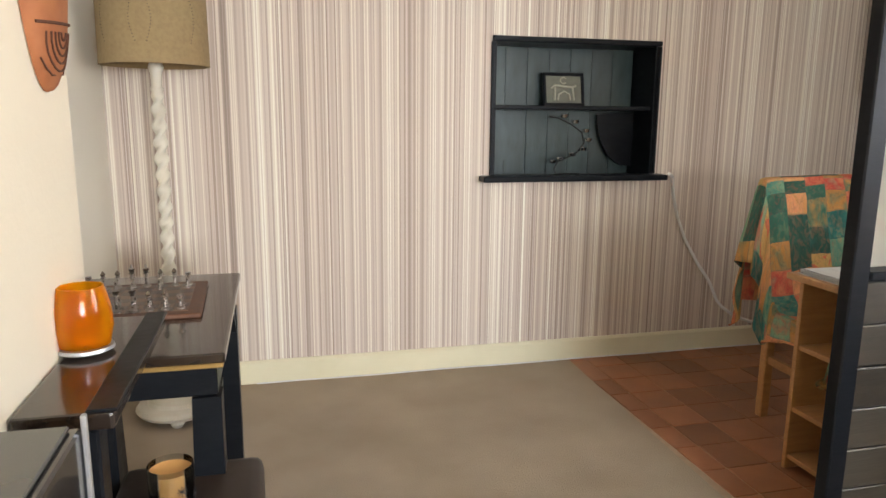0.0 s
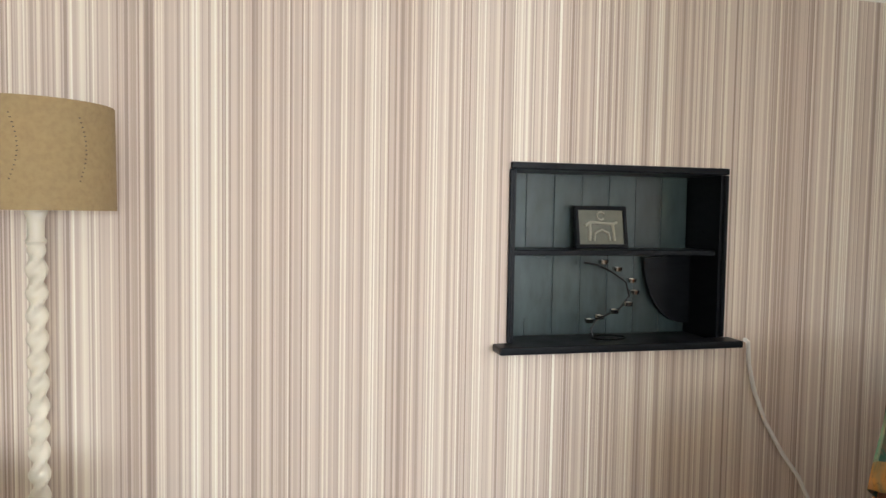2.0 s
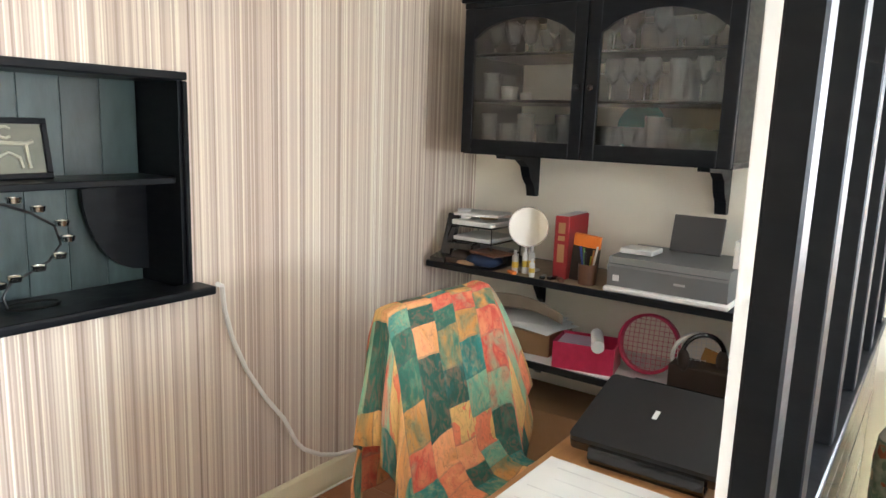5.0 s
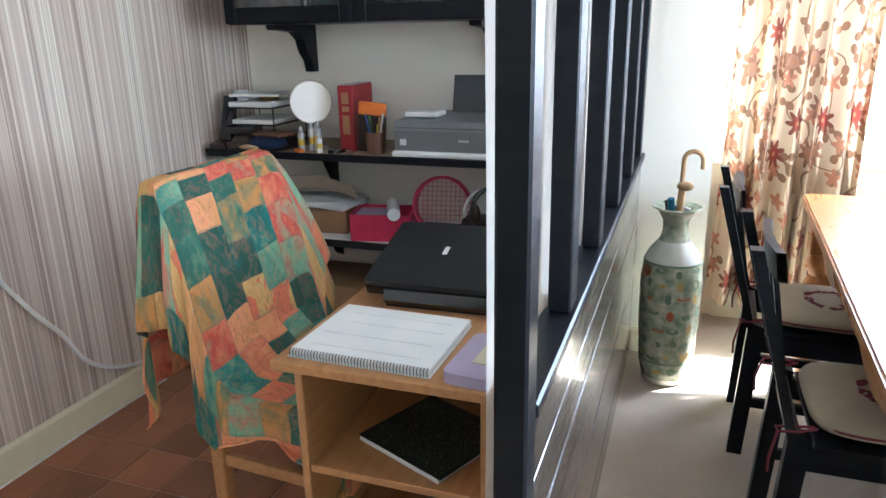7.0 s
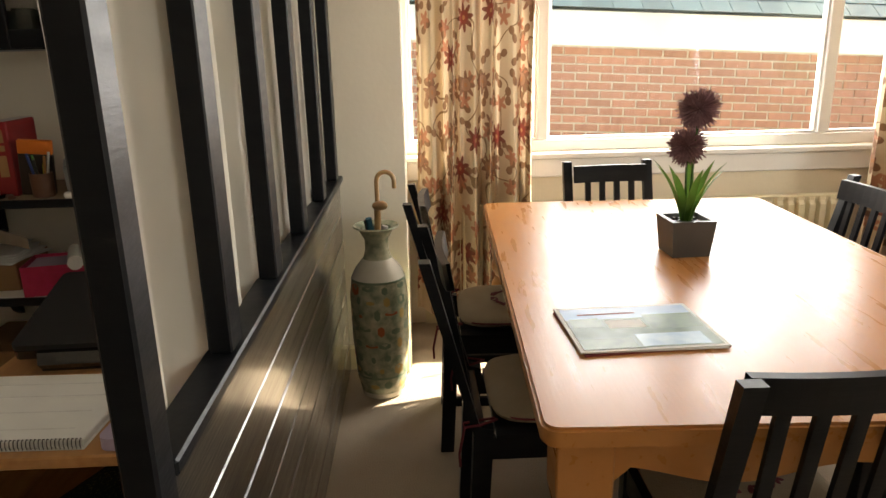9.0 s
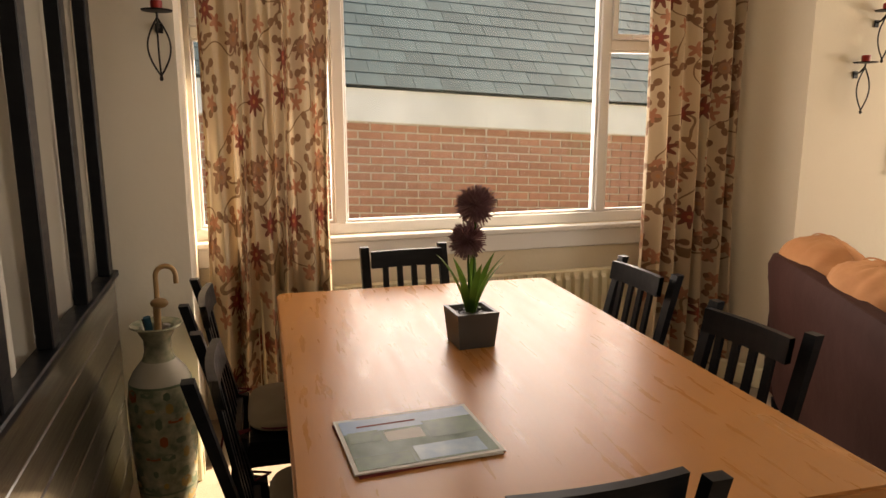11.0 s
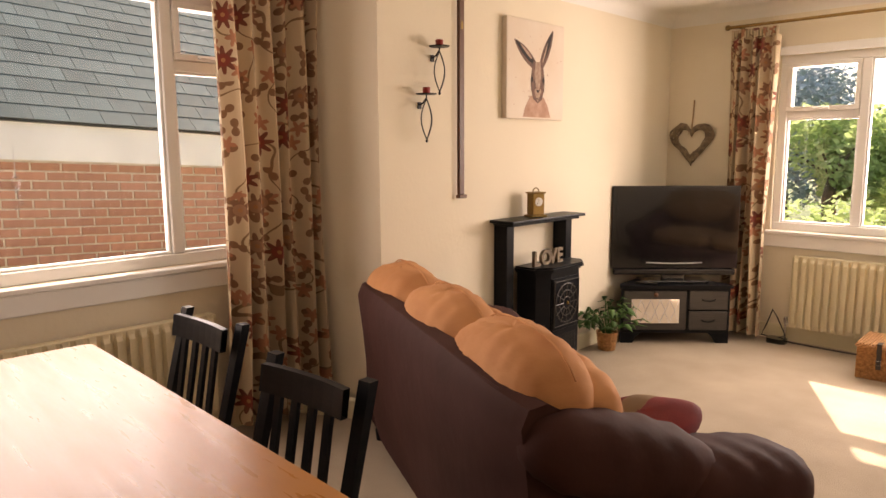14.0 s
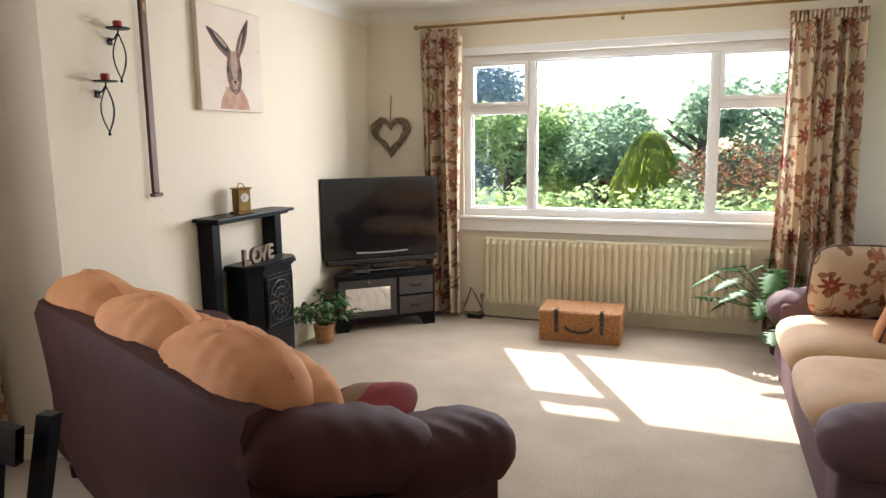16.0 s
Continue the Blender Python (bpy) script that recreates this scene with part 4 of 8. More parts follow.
def sofa(m, length, label, cushions, side_mat, back_mat, seat_mat, lift=0.0):
    """Origin on the floor at the middle of the back; local x along it, seat towards +y."""
    root = thing("sofa", m, label, "sofa")
    L = length / 2
    b = bmesh.new()
    rows = []
    prof = [(0.10, 0.05), (0.055, 0.06), (0.03, 0.20), (0.0, 0.55), (-0.02, 0.74), (0.0, 0.79), (0.05, 0.80), (0.16, 0.74), (0.20, 0.40), (0.25, 0.10)]
    n_ = 16
    for i in range(n_ + 1):
        u = -1 + 2 * i / n_
        drop = 0.03 * abs(u) ** 6
        inset = 0.05
        rows.append([b.verts.new((u * (L - 0.02) * (1 - (0.03 if z < 0.1 else 0)), y + inset * abs(u) ** 8, z - drop * (z > 0.6))) for y, z in prof])
    for a_, c_ in zip(rows, rows[1:]):
        for k in range(len(prof)):
            b.faces.new((a_[k], a_[(k + 1) % len(prof)], c_[(k + 1) % len(prof)], c_[k]))
    b.faces.new(rows[0])
    b.faces.new(rows[-1][::-1])
    part("back", b, M[side_mat], root, "dark suede back shell", smooth=True)
    b = bmesh.new()
    tube(b, [(u * (L - 0.06), 0.004 + 0.05 * abs(u) ** 8, 0.789 - 0.03 * abs(u * 0.96) ** 6) for u in [-0.9 + 0.15 * q for q in range(13)]], 0.005, 6)
    part("piping", b, M[side_mat], root, smooth=True)
    solid("base", M[side_mat], (-L + 0.10, L - 0.10, 0.24, 0.84, 0.05, 0.26), root, bevel=0.03, seg=3, smooth=True)
    for sx in (-1, 1):
        b = bmesh.new()
        x0, x1 = sorted((sx * (L - 0.16), sx * (L + 0.07)))
        box(b, x0, x1, 0.07, 0.84, 0.05, 0.46, 0.035, 3)
        arm = part("arm", b, M[side_mat], root, smooth=True)
        b = bmesh.new()
        roll(b, (sx * (L - 0.055), 0.035, 0.68 + lift), (sx * (L - 0.02), 0.60, 0.505 + lift), 0.135, 0.115, 3 + sx)
        part("arm_roll", b, M[side_mat], arm, smooth=True)
        b = bmesh.new()
        roll(b, (sx * (L - 0.03), 0.40, 0.50 + lift), (sx * (L + 0.0), 0.90, 0.455 + lift), 0.155, 0.115, 8 + sx)
        part("arm_pad", b, M[side_mat], arm, smooth=True)
        for yy in (0.10, 0.80):
            b = bmesh.new()
            lathe(b, [(0.025, 0.0), (0.03, 0.05)], 12, (sx * (L - 0.12), yy, 0))
            part("foot", b, M["black"], root, smooth=True)
    k = cushions
    wseat = (2 * L - 0.42) / k
    for i in range(k):
        cx = -L + 0.21 + wseat * (i + 0.5)
        b = bmesh.new()
        pillow(b, wseat / 2 + 0.004, 0.33, 0.095, (cx, 0.56, 0.36), 4.5, 30, 14, wobble=0.008, seed=i)
        part("seat_cushion", b, M[seat_mat], root, "tan suede seat cushion", smooth=True)
    wback = (2 * L - 0.10) / k
    for i in range(k):
        cx = -L + 0.05 + wback * (i + 0.5)
        b = bmesh.new()
        m2 = Matrix.Translation((cx, 0.192, 0.692)) @ Matrix.Rotation(radians(5), 4, "X")
        pillow(b, wback / 2 + 0.030, 0.15, 0.185, (0, -0.02, 0.02), 2.7, 72, 24, Matrix.Identity(4), 0.02, i + 3)
        pucker(b, 0.10, i)
        b.transform(m2)
        c = part("back_cushion", b, M[back_mat], root, "plump suede back cushion", smooth=True)
        b = bmesh.new()
        hw = wback / 2 + 0.030
        seam = []
        for q in range(25):
            t = -0.93 + 1.86 * q / 24
            k_ = (1 - abs(t) ** 2.7) ** (1 / 2.7)
            seam.append(m2 @ Vector((t * hw, 0.012, 0.02 + 0.185 * k_ + 0.0005)))
        tube(b, seam, 0.0032, 6)
        part("seam_piping", b, M[back_mat], c, smooth=True)
        b = bmesh.new()
        m3 = Matrix.Translation((cx, 0.285, 0.665)) @ Matrix.Rotation(radians(2), 4, "X")
        pillow(b, wback / 2 + 0.018, 0.12, 0.15, (0, 0, 0), 2.9, 72, 24, Matrix.Identity(4), 0.025, i + 9)
        pucker(b, 0.07, i + 5)
        b.transform(m3)
        part("front_fold", b, M[back_mat], c, smooth=True)
    return root
SOFA_ANG = 153.8
mid = Vector((4.14, 0.82, 0))
sofa(Matrix.Translation(mid) @ Matrix.Rotation(radians(SOFA_ANG), 4, "Z"), 1.80, "three-seat dark brown suede sofa with plump orange back cushions", 3, "suede", "orange", "tan")
sofa(pose(1.07, -0.98, 0, 0, 0, -90), 1.92, "two-seat mauve suede sofa with tan seats beside the garden window", 2, "mauve", "tan", "tan", -0.06)

# ---- outside ----
M["grass"] = mat("grass", (0.07, 0.13, 0.03), 0.9, color2=(0.04, 0.09, 0.02), scale=3, bump=0.8, bscale=60)
bm = bmesh.new()
box(bm, -60, 60, -80, 40, -0.6, -0.3)
structure("ground", bm, M["grass"], "rough garden lawn")

# ---- niche and things in it ----
niche = tagged(thing("serving_hatch", pose(2.87, N, 0), "black boarded wall recess with a middle shelf and broad sill", "wall recess"))
bm = bmesh.new()
NX0, NX1, NZ0, NZ1, ND = -0.435, 0.44, 0.93, 1.615, 0.235
solid("side_lining", M["black"], (NX0 + 0.001, NX0 + 0.02, 0.001, ND - 0.002, NZ0 + 0.02, NZ1 - 0.02), niche, bevel=0)
solid("side_lining", M["black"], (NX1 - 0.02, NX1 - 0.001, 0.001, ND - 0.002, NZ0 + 0.02, NZ1 - 0.02), niche, bevel=0)
solid("head_lining", M["black"], (NX0 + 0.001, NX1 - 0.001, 0.001, ND - 0.002, NZ1 - 0.0195, NZ1 - 0.001), niche, bevel=0)
solid("bottom_lining", M["black"], (NX0 + 0.001, NX1 - 0.001, 0.001, ND - 0.002, NZ0 + 0.001, NZ0 + 0.0195), niche, bevel=0)
box(bm, NX0 + 0.001, NX1 - 0.001, ND - 0.0015, ND + 0.012, NZ0 + 0.001, NZ1 - 0.001)
part("back_lining", bm, M["black"], niche)
solid("middle_shelf", M["black"], (NX0 + 0.021, NX1 - 0.021, 0.02, ND - 0.001, 1.283, 1.303), niche)
solid("sill", M["black"], (NX0 - 0.06, NX1 + 0.035, -0.095, 0.001, 0.938, 0.966), niche, bevel=0.008, seg=2)
solid("header", M["black"], (NX0 - 0.004, NX1 + 0.004, -0.018, 0.0, NZ1 - 0.018, NZ1 + 0.006), niche)
for s_ in (NX0, NX1):
    solid("side_trim", M["black"], (s_ - 0.008, s_ + 0.008, -0.012, 0.0, 0.967, NZ1 - 0.02), niche)
for k in (1, -1):
    b = bmesh.new()
    xe = NX0 + 0.021 if k < 0 else NX1 - 0.021
    pts = [(xe, 1.282)] + [(xe - k * (0.02 + 0.19 * math.cos(a)), 1.282 - 0.02 - 0.27 * math.sin(a)) for a in [i * math.pi / 16 for i in range(9)]] + [(xe, 0.99)]
    prism(b, pts, 1, 0.19, 0.205)
    part("arch_bracket", b, M["black"] if k > 0 else M["nicheboard"], niche)
b_ = bmesh.new()
box(b_, -0.0591, 0.0591, -0.006, 0.006, -0.33, 0.33, 0.002)
board = mesh_of("board", b_, M["nicheboard"])
for i in range(7):
    piece("board", board, niche, pose(NX0 + 0.079 + i * 0.1185, ND - 0.008 + 0.0005 * (i % 2), 1.272))

frame_ = thing("picture_frame", pose(2.875, N + 0.15, 1.304, -10, 0, 3), "small black frame with a beige stone figure on grey", "picture frame")
for d in ((-0.115, 0.115, 0, 0.018, 0.0, 0.016), (-0.115, 0.115, 0, 0.018, 0.154, 0.17), (-0.115, -0.099, 0, 0.018, 0.016, 0.154), (0.099, 0.115, 0, 0.018, 0.016, 0.154)):
    solid("frame_side", M["black"], d, frame_, bevel=0.002)
M["mount"] = mat("grey_green_mount", (0.20, 0.20, 0.16), 0.8, scale=20)
M["stone"] = mat("beige_stone", (0.48, 0.46, 0.36), 0.8, scale=30, bump=0.3)
solid("mount", M["mount"], (-0.099, 0.099, 0.008, 0.017, 0.016, 0.154), frame_, bevel=0)
bm = bmesh.new()
tube(bm, [(-0.07, 0.005, 0.09), (-0.05, 0.004, 0.105), (0.0, 0.004, 0.10), (0.05, 0.004, 0.098), (0.07, 0.005, 0.105)], 0.006, 6)
tube(bm, [(-0.035, 0.005, 0.03), (-0.03, 0.004, 0.06), (0, 0.004, 0.075), (0.03, 0.004, 0.06), (0.035, 0.005, 0.03)], 0.005, 6)
tube(bm, [(-0.05, 0.005, 0.10), (-0.052, 0.004, 0.06), (-0.055, 0.005, 0.03)], 0.006, 6)
tube(bm, [(0.05, 0.005, 0.10), (0.052, 0.004, 0.06), (0.055, 0.005, 0.03)], 0.006, 6)
tube(bm, [(0.018 * math.cos(a), 0.005, 0.13 + 0.016 * math.sin(a)) for a in [i * 0.7 + 0.6 for i in range(8)]], 0.004, 6)
part("stone_figure", bm, M["stone"], frame_, smooth=True)

tea = thing("tealight_holder", pose(2.885, N + 0.105, 0.951), "black iron spiral holder with eight chrome tealight cups", "candle holder")
bm = bmesh.new()
tube(bm, [(0.07 * math.cos(a), 0.045 * math.sin(a), 0.005) for a in [i * math.pi / 12 for i in range(24)]], 0.004, 6, True)
part("base_ring", bm, M["iron"], tea, smooth=True)
CUPS = [(-0.03, 0.306), (0.03, 0.278), (0.092, 0.233), (0.106, 0.187), (0.080, 0.140), (0.022, 0.112), (-0.042, 0.091), (-0.083, 0.077)]
bm = bmesh.new()
tube(bm, [(-0.065, 0.0, 0.006), (-0.075, 0.0, 0.04), (-0.05, 0.01, 0.072), (0.0, 0.02, 0.09), (0.06, 0.022, 0.118), (0.095, 0.02, 0.165), (0.08, 0.02, 0.22), (0.02, 0.018, 0.26), (-0.05, 0.01, 0.29), (-0.11, 0.0, 0.30)], 0.004, 6)
part("stem", bm, M["iron"], tea, smooth=True)
for x, z in CUPS:
    b = bmesh.new()
    lathe(b, [(0.006, -0.014), (0.017, -0.012), (0.020, 0.0), (0.021, 0.003), (0.017, 0.003), (0.016, -0.004), (0.002, -0.005)], 16, (x, 0.0, z))
    cup = part("cup", b, M["chrome"], tea, smooth=True)
    b = bmesh.new()
    lathe(b, [(0.0155, -0.003), (0.0155, 0.001)], 12, (x, 0.0, z))
    part("tealight", b, M["wax"], cup, smooth=True)

M["cablewhite"] = mat("white_cable_plastic", (0.84, 0.82, 0.78), 0.4, scale=10)
bm = bmesh.new()
tube(bm, [(3.345, 5.03, 0.972), (3.385, 5.065, 0.955), (3.42, 5.10, 0.86), (3.46, 5.115, 0.75), (3.52, 5.12, 0.62), (3.60, 5.115, 0.49), (3.68, 5.11, 0.385), (3.735, 5.10, 0.27), (3.765, 5.092, 0.235), (3.85, 5.092, 0.18), (3.95, 5.095, 0.142), (4.06, 5.103, 0.118), (4.20, 5.10, 0.114), (4.5, 5.10, 0.114), (4.9, 5.10, 0.114)], 0.0085, 8)
single("phone_cable", bm, M["cablewhite"], "thin white cable looping down the striped wall", "cable", smooth=True)
bm = bmesh.new()
tube(bm, [(1.3 + i * 0.2, 5.098 + 0.004 * math.sin(i * 1.7), 0.006) for i in range(15)], 0.004, 6)
single("floor_cable", bm, M["cablewhite"], "white cable along the foot of the skirting board", "cable", smooth=True)

# ---- lamp corner ----
lampo = thing("floor_lamp", pose(0.985, 4.83, 0), "white distressed barley-twist floor lamp with brown hessian drum shade", "floor lamp")
bm = bmesh.new()
lathe(bm, [(0.05, 0.03), (0.155, 0.03), (0.165, 0.045), (0.155, 0.06), (0.12, 0.07), (0.115, 0.085), (0.06, 0.10), (0.035, 0.14), (0.03, 0.18)], 32)
part("base", bm, M["whitewood"], lampo, smooth=True)
for a in (0.6, 2.7, 4.8):
    b = bmesh.new()
    lathe(b, [(0.02, 0.0), (0.028, 0.015), (0.02, 0.031)], 14, (0.12 * math.cos(a), 0.12 * math.sin(a), 0))
    part("bun_foot", b, M["whitewood"], lampo, smooth=True)
bm = bmesh.new()
rings = []
for i in range(241):
    z = 0.18 + i * (1.33 - 0.18) / 240
    k = min(1, (z - 0.18) / 0.03, (1.33 - z) / 0.03)
    rings.append([bm.verts.new(((0.021 + 0.0075 * k * math.cos(2 * (a - z * 50))) * math.cos(a), (0.021 + 0.0075 * k * math.cos(2 * (a - z * 50))) * math.sin(a), z)) for a in [j * math.pi / 8 for j in range(16)]])
for a, c in zip(rings, rings[1:]):
    for j in range(16):
        bm.faces.new((a[j], a[(j + 1) % 16], c[(j + 1) % 16], c[j]))
part("twisted_stem", bm, M["whitewood"], lampo, smooth=True)
bm = bmesh.new()
lathe(bm, [(0.021, 1.33), (0.027, 1.34), (0.02, 1.352), (0.022, 1.40), (0.029, 1.42), (0.022, 1.44), (0.012, 1.46), (0.012, 1.52)], 20)
part("collar", bm, M["whitewood"], lampo, smooth=True)
bm = bmesh.new()
lathe(bm, [(0.188, 1.425), (0.20, 1.425), (0.196, 1.705), (0.184, 1.705), (0.188, 1.425)], 48, cap=False)
part("shade", bm, M["hessian"], lampo, smooth=True)
bm = bmesh.new()
for k in range(3):
    tube(bm, [(0, 0, 1.52), (0.186 * math.cos(k * 2.1), 0.186 * math.sin(k * 2.1), 1.50)], 0.0025, 6)
part("spider", bm, M["iron"], lampo)
bm = bmesh.new()
for a0, bow in ((-1.75, -1), (-1.55, 1), (-0.75, 1), (-2.4, -1)):
    for i in range(15):
        t = i / 14
        a = a0 + bow * 0.09 * math.sin(math.pi * t)
        z = 1.50 + 0.16 * t
        rr = 0.1995
        lathe(bm, [(0.0022, -0.001), (0.0022, 0.001)], 6, (rr * math.cos(a), rr * math.sin(a), z))
tagged(part("eyelets", bm, M["iron"], lampo), kind="stuff")

M["tabletopblack"] = mat("black_lacquer_top", (0.02, 0.014, 0.011), 0.16, color2=(0.035, 0.022, 0.014), scale=6, bump=0.05, coat=0.3)
M["gilt"] = mat("gilt_edge_line", (0.45, 0.28, 0.09), 0.35, metal=0.6, scale=14)
stable = thing("side_table", pose(1.055, 3.803, 0), "black lacquered side table with a gilt line round its top", "side table")
solid("tabletop", M["tabletopblack"], (-0.235, 0.235, -0.402, 0.402, 0.715, 0.738), stable, bevel=0.004)
solid("gilt_band", M["gilt"], (-0.23, 0.23, -0.397, 0.397, 0.703, 0.7145), stable, bevel=0.002)
solid("apron", M["black"], (-0.215, 0.215, -0.382, 0.382, 0.635, 0.7025), stable, bevel=0.004)
for sx in (-1, 1):
    for sy in (-1, 1):
        b = bmesh.new()
        x0, x1 = sorted((sx * 0.16, sx * 0.222))
        y0, y1 = sorted((sy * 0.328, sy * 0.389))
        vs = box(b, x0, x1, y0, y1, 0.0, 0.634)
        for v in b.verts:
            if v.co.z < 0.1:
                v.co.x -= sx * 0.015 * (abs(v.co.x) < 0.19)
        part("leg", b, M["black"], stable)
        b = bmesh.new()
        prism(b, [(sy * 0.328, 0.634), (sy * 0.268, 0.634), (sy * 0.328, 0.56)], 0, x0 + 0.01, x1 - 0.004)
        part("corner_bracket", b, M["black"], stable)

M["chessdark"] = mat("dark_chess_square", (0.05, 0.022, 0.014), 0.3, scale=20)
M["chesslight"] = mat("bronze_chess_square", (0.16, 0.09, 0.05), 0.35, scale=20)
chess = thing("chess_board", pose(1.025, 3.87, 0.738, 0, 0, 2), "brown and bronze chequered chess board", "chess board")
solid("board_base", M["brownwood"], (-0.185, 0.185, -0.185, 0.185, 0.0, 0.012), chess, bevel=0.003)
sq = {}
for k, nm in ((0, "chessdark"), (1, "chesslight")):
    b = bmesh.new()
    box(b, -0.0185, 0.0185, -0.0185, 0.0185, 0, 0.0015)
    sq[k] = mesh_of("square", b, M[nm])
for i in range(8):
    for j in range(8):
        piece("square", sq[(i + j) % 2], chess, pose(-0.133 + i * 0.038, -0.133 + j * 0.038, 0.0122))
PIECES = {"chess_pawn": [(0.011, 0), (0.011, 0.004), (0.005, 0.008), (0.004, 0.025), (0.008, 0.028), (0.004, 0.031), (0.007, 0.037), (0.004, 0.043), (0.001, 0.045)],
          "chess_rook": [(0.013, 0), (0.013, 0.005), (0.006, 0.010), (0.005, 0.036), (0.010, 0.042), (0.010, 0.052), (0.006, 0.052)],
          "chess_bishop": [(0.013, 0), (0.013, 0.005), (0.006, 0.010), (0.004, 0.042), (0.010, 0.045), (0.005, 0.048), (0.009, 0.058), (0.004, 0.068), (0.001, 0.072)],
          "chess_king": [(0.014, 0), (0.014, 0.006), (0.006, 0.012), (0.005, 0.055), (0.011, 0.058), (0.006, 0.062), (0.011, 0.076), (0.004, 0.080), (0.003, 0.092), (0.001, 0.094)]}
chess_mesh = {}
M["pewter"] = mat("dull_pewter", (0.34, 0.31, 0.28), 0.28, metal=0.95, color2=(0.22, 0.19, 0.16), scale=30)
for nm, prof in PIECES.items():
    b = bmesh.new()
    lathe(b, [(r_ * 0.85, z_ * 0.72) for r_, z_ in prof], 12)
    chess_mesh[nm] = mesh_of(nm, b, M["pewter"], True)
order = ["chess_rook", "chess_bishop", "chess_bishop", "chess_king", "chess_king", "chess_bishop", "chess_bishop", "chess_rook"]
for row, names in ((7, order), (6, ["chess_pawn"] * 8), (0, order), (1, ["chess_pawn"] * 8)):
    for i, nm in enumerate(names):
        if row == 6 and i in (3, 4, 6):
            continue
        o = new(nm, chess_mesh[nm])
        o.matrix_basis = chess.matrix_basis @ pose(-0.133 + i * 0.038, -0.133 + row * 0.038, 0.0138)
        tagged(o, "slim polished silver chess piece on the board", "chess piece", "chess pieces")

shelf = thing("console_shelf", pose(1.012, 3.22, 0), "narrow black wooden console standing against the cream pier", "console table")
solid("top", M["tabletopblack"], (0.0, 0.145, -0.245, 0.30, 0.772, 0.80), shelf, bevel=0.006, seg=2)
solid("lip", M["black"], (0.105, 0.150, -0.245, 0.30, 0.8, 0.806), shelf, bevel=0.002)
for y0, x1 in ((-0.24, 0.12), (0.235, 0.035)):
    solid("leg", M["black"], (0.01, x1, y0, y0 + 0.055, 0.0, 0.771), shelf, bevel=0.004)
M["amber"] = clear_glass("amber_glass", (1.0, 0.66, 0.07), 0.05)
nt_ = M["amber"].node_tree
glow_ = nt_.nodes.new("ShaderNodeBsdfTranslucent")
glow_.inputs[0].default_value = (1.0, 0.66, 0.05, 1)
blend_ = nt_.nodes.new("ShaderNodeMixShader")
blend_.inputs[0].default_value = 0.32
nt_.links.new(nt_.nodes["Material Output"].inputs[0].links[0].from_socket, blend_.inputs[1])
nt_.links.new(glow_.outputs[0], blend_.inputs[2])
nt_.links.new(blend_.outputs[0], nt_.nodes["Material Output"].inputs[0])
amb = thing("amber_candle_holder", pose(1.048, 3.28, 0.8), "rounded amber glass candle holder on a silver base", "candle holder")
bm = bmesh.new()
lathe(bm, [(0.03, 0.012), (0.045, 0.016), (0.052, 0.05), (0.051, 0.085), (0.040, 0.128), (0.037, 0.128), (0.048, 0.085), (0.049, 0.05), (0.042, 0.02), (0.0, 0.018)], 32, cap=False)
part("glass", bm, M["amber"], amb, smooth=True)
bm = bmesh.new()
lathe(bm, [(0.045, 0.004), (0.052, 0.008), (0.050, 0.014), (0.03, 0.012)], 32)
part("base", bm, M["silver"], amb, "silver base", smooth=True)
bm = bmesh.new()
lathe(bm, [(0.022, 0.019), (0.022, 0.034)], 20)
part("candle", bm, M["wax"], amb, smooth=True)

M["ochreclay"] = mat("carved_terracotta", (0.42, 0.16, 0.06), 0.75, color2=(0.30, 0.10, 0.035), scale=14, bump=0.5, bscale=30)
mask = thing("wall_mask", pose(1.012, 3.305, 1.59, 4, 0, 0), "long carved terracotta mask with incised curling lines", "wall mask")
bm = bmesh.new()
pillow(bm, 0.045, 0.122, 0.31, (0, 0, 0), 2.3, 26, 20)
for v in bm.verts:
    v.co.x = max(v.co.x, 0.0)
    v.co.y *= 1 - 0.12 * max(0, -v.co.z / 0.31)
part("face", bm, M["ochreclay"], mask, smooth=True)
M["incised"] = mat("dark_incised_clay", (0.10, 0.035, 0.015), 0.8, scale=30)


def mask_x(y, z):
    q = 1 - abs(z / 0.31) ** 2.3
    w = 0.122 * (1 - 0.12 * max(0, -z / 0.31))
    return 0.045 * max(0.02, 1 - abs(y / w) ** 2.3 - abs(z / 0.31) ** 2.3) ** (1 / 2.3) + 0.001


bm = bmesh.new()
for k in range(7):
    rr = 0.014 + k * 0.014
    pts_ = [(rr * math.cos(a), 0.05 + rr * 1.1 * math.sin(a) - 0.08) for a in [j * 0.35 for j in range(15)]]
    pts_ = [(mask_x(y, z), y, z) for y, z in pts_ if abs(y) < 0.09]
    if len(pts_) > 3:
        tube(bm, pts_, 0.002, 4)
for k in range(6):
    pts_ = []
    for j in range(12):
        a = -math.pi + j * math.pi / 11
        y, z = (0.014 + k * 0.0135) * math.cos(a), -0.205 + (0.014 + k * 0.0135) * math.sin(a)
        if abs(y) < 0.075 and z > -0.285:
            pts_.append((mask_x(y, z), y, z))
    if len(pts_) > 3:
        tube(bm, pts_, 0.002, 4)
tube(bm, [(mask_x(y, -0.19), y, -0.19) for y in [-0.088 + i * 0.0176 for i in range(11)]], 0.003, 5)
tagged(part("incised_lines", bm, M["incised"], mask), kind="stuff")

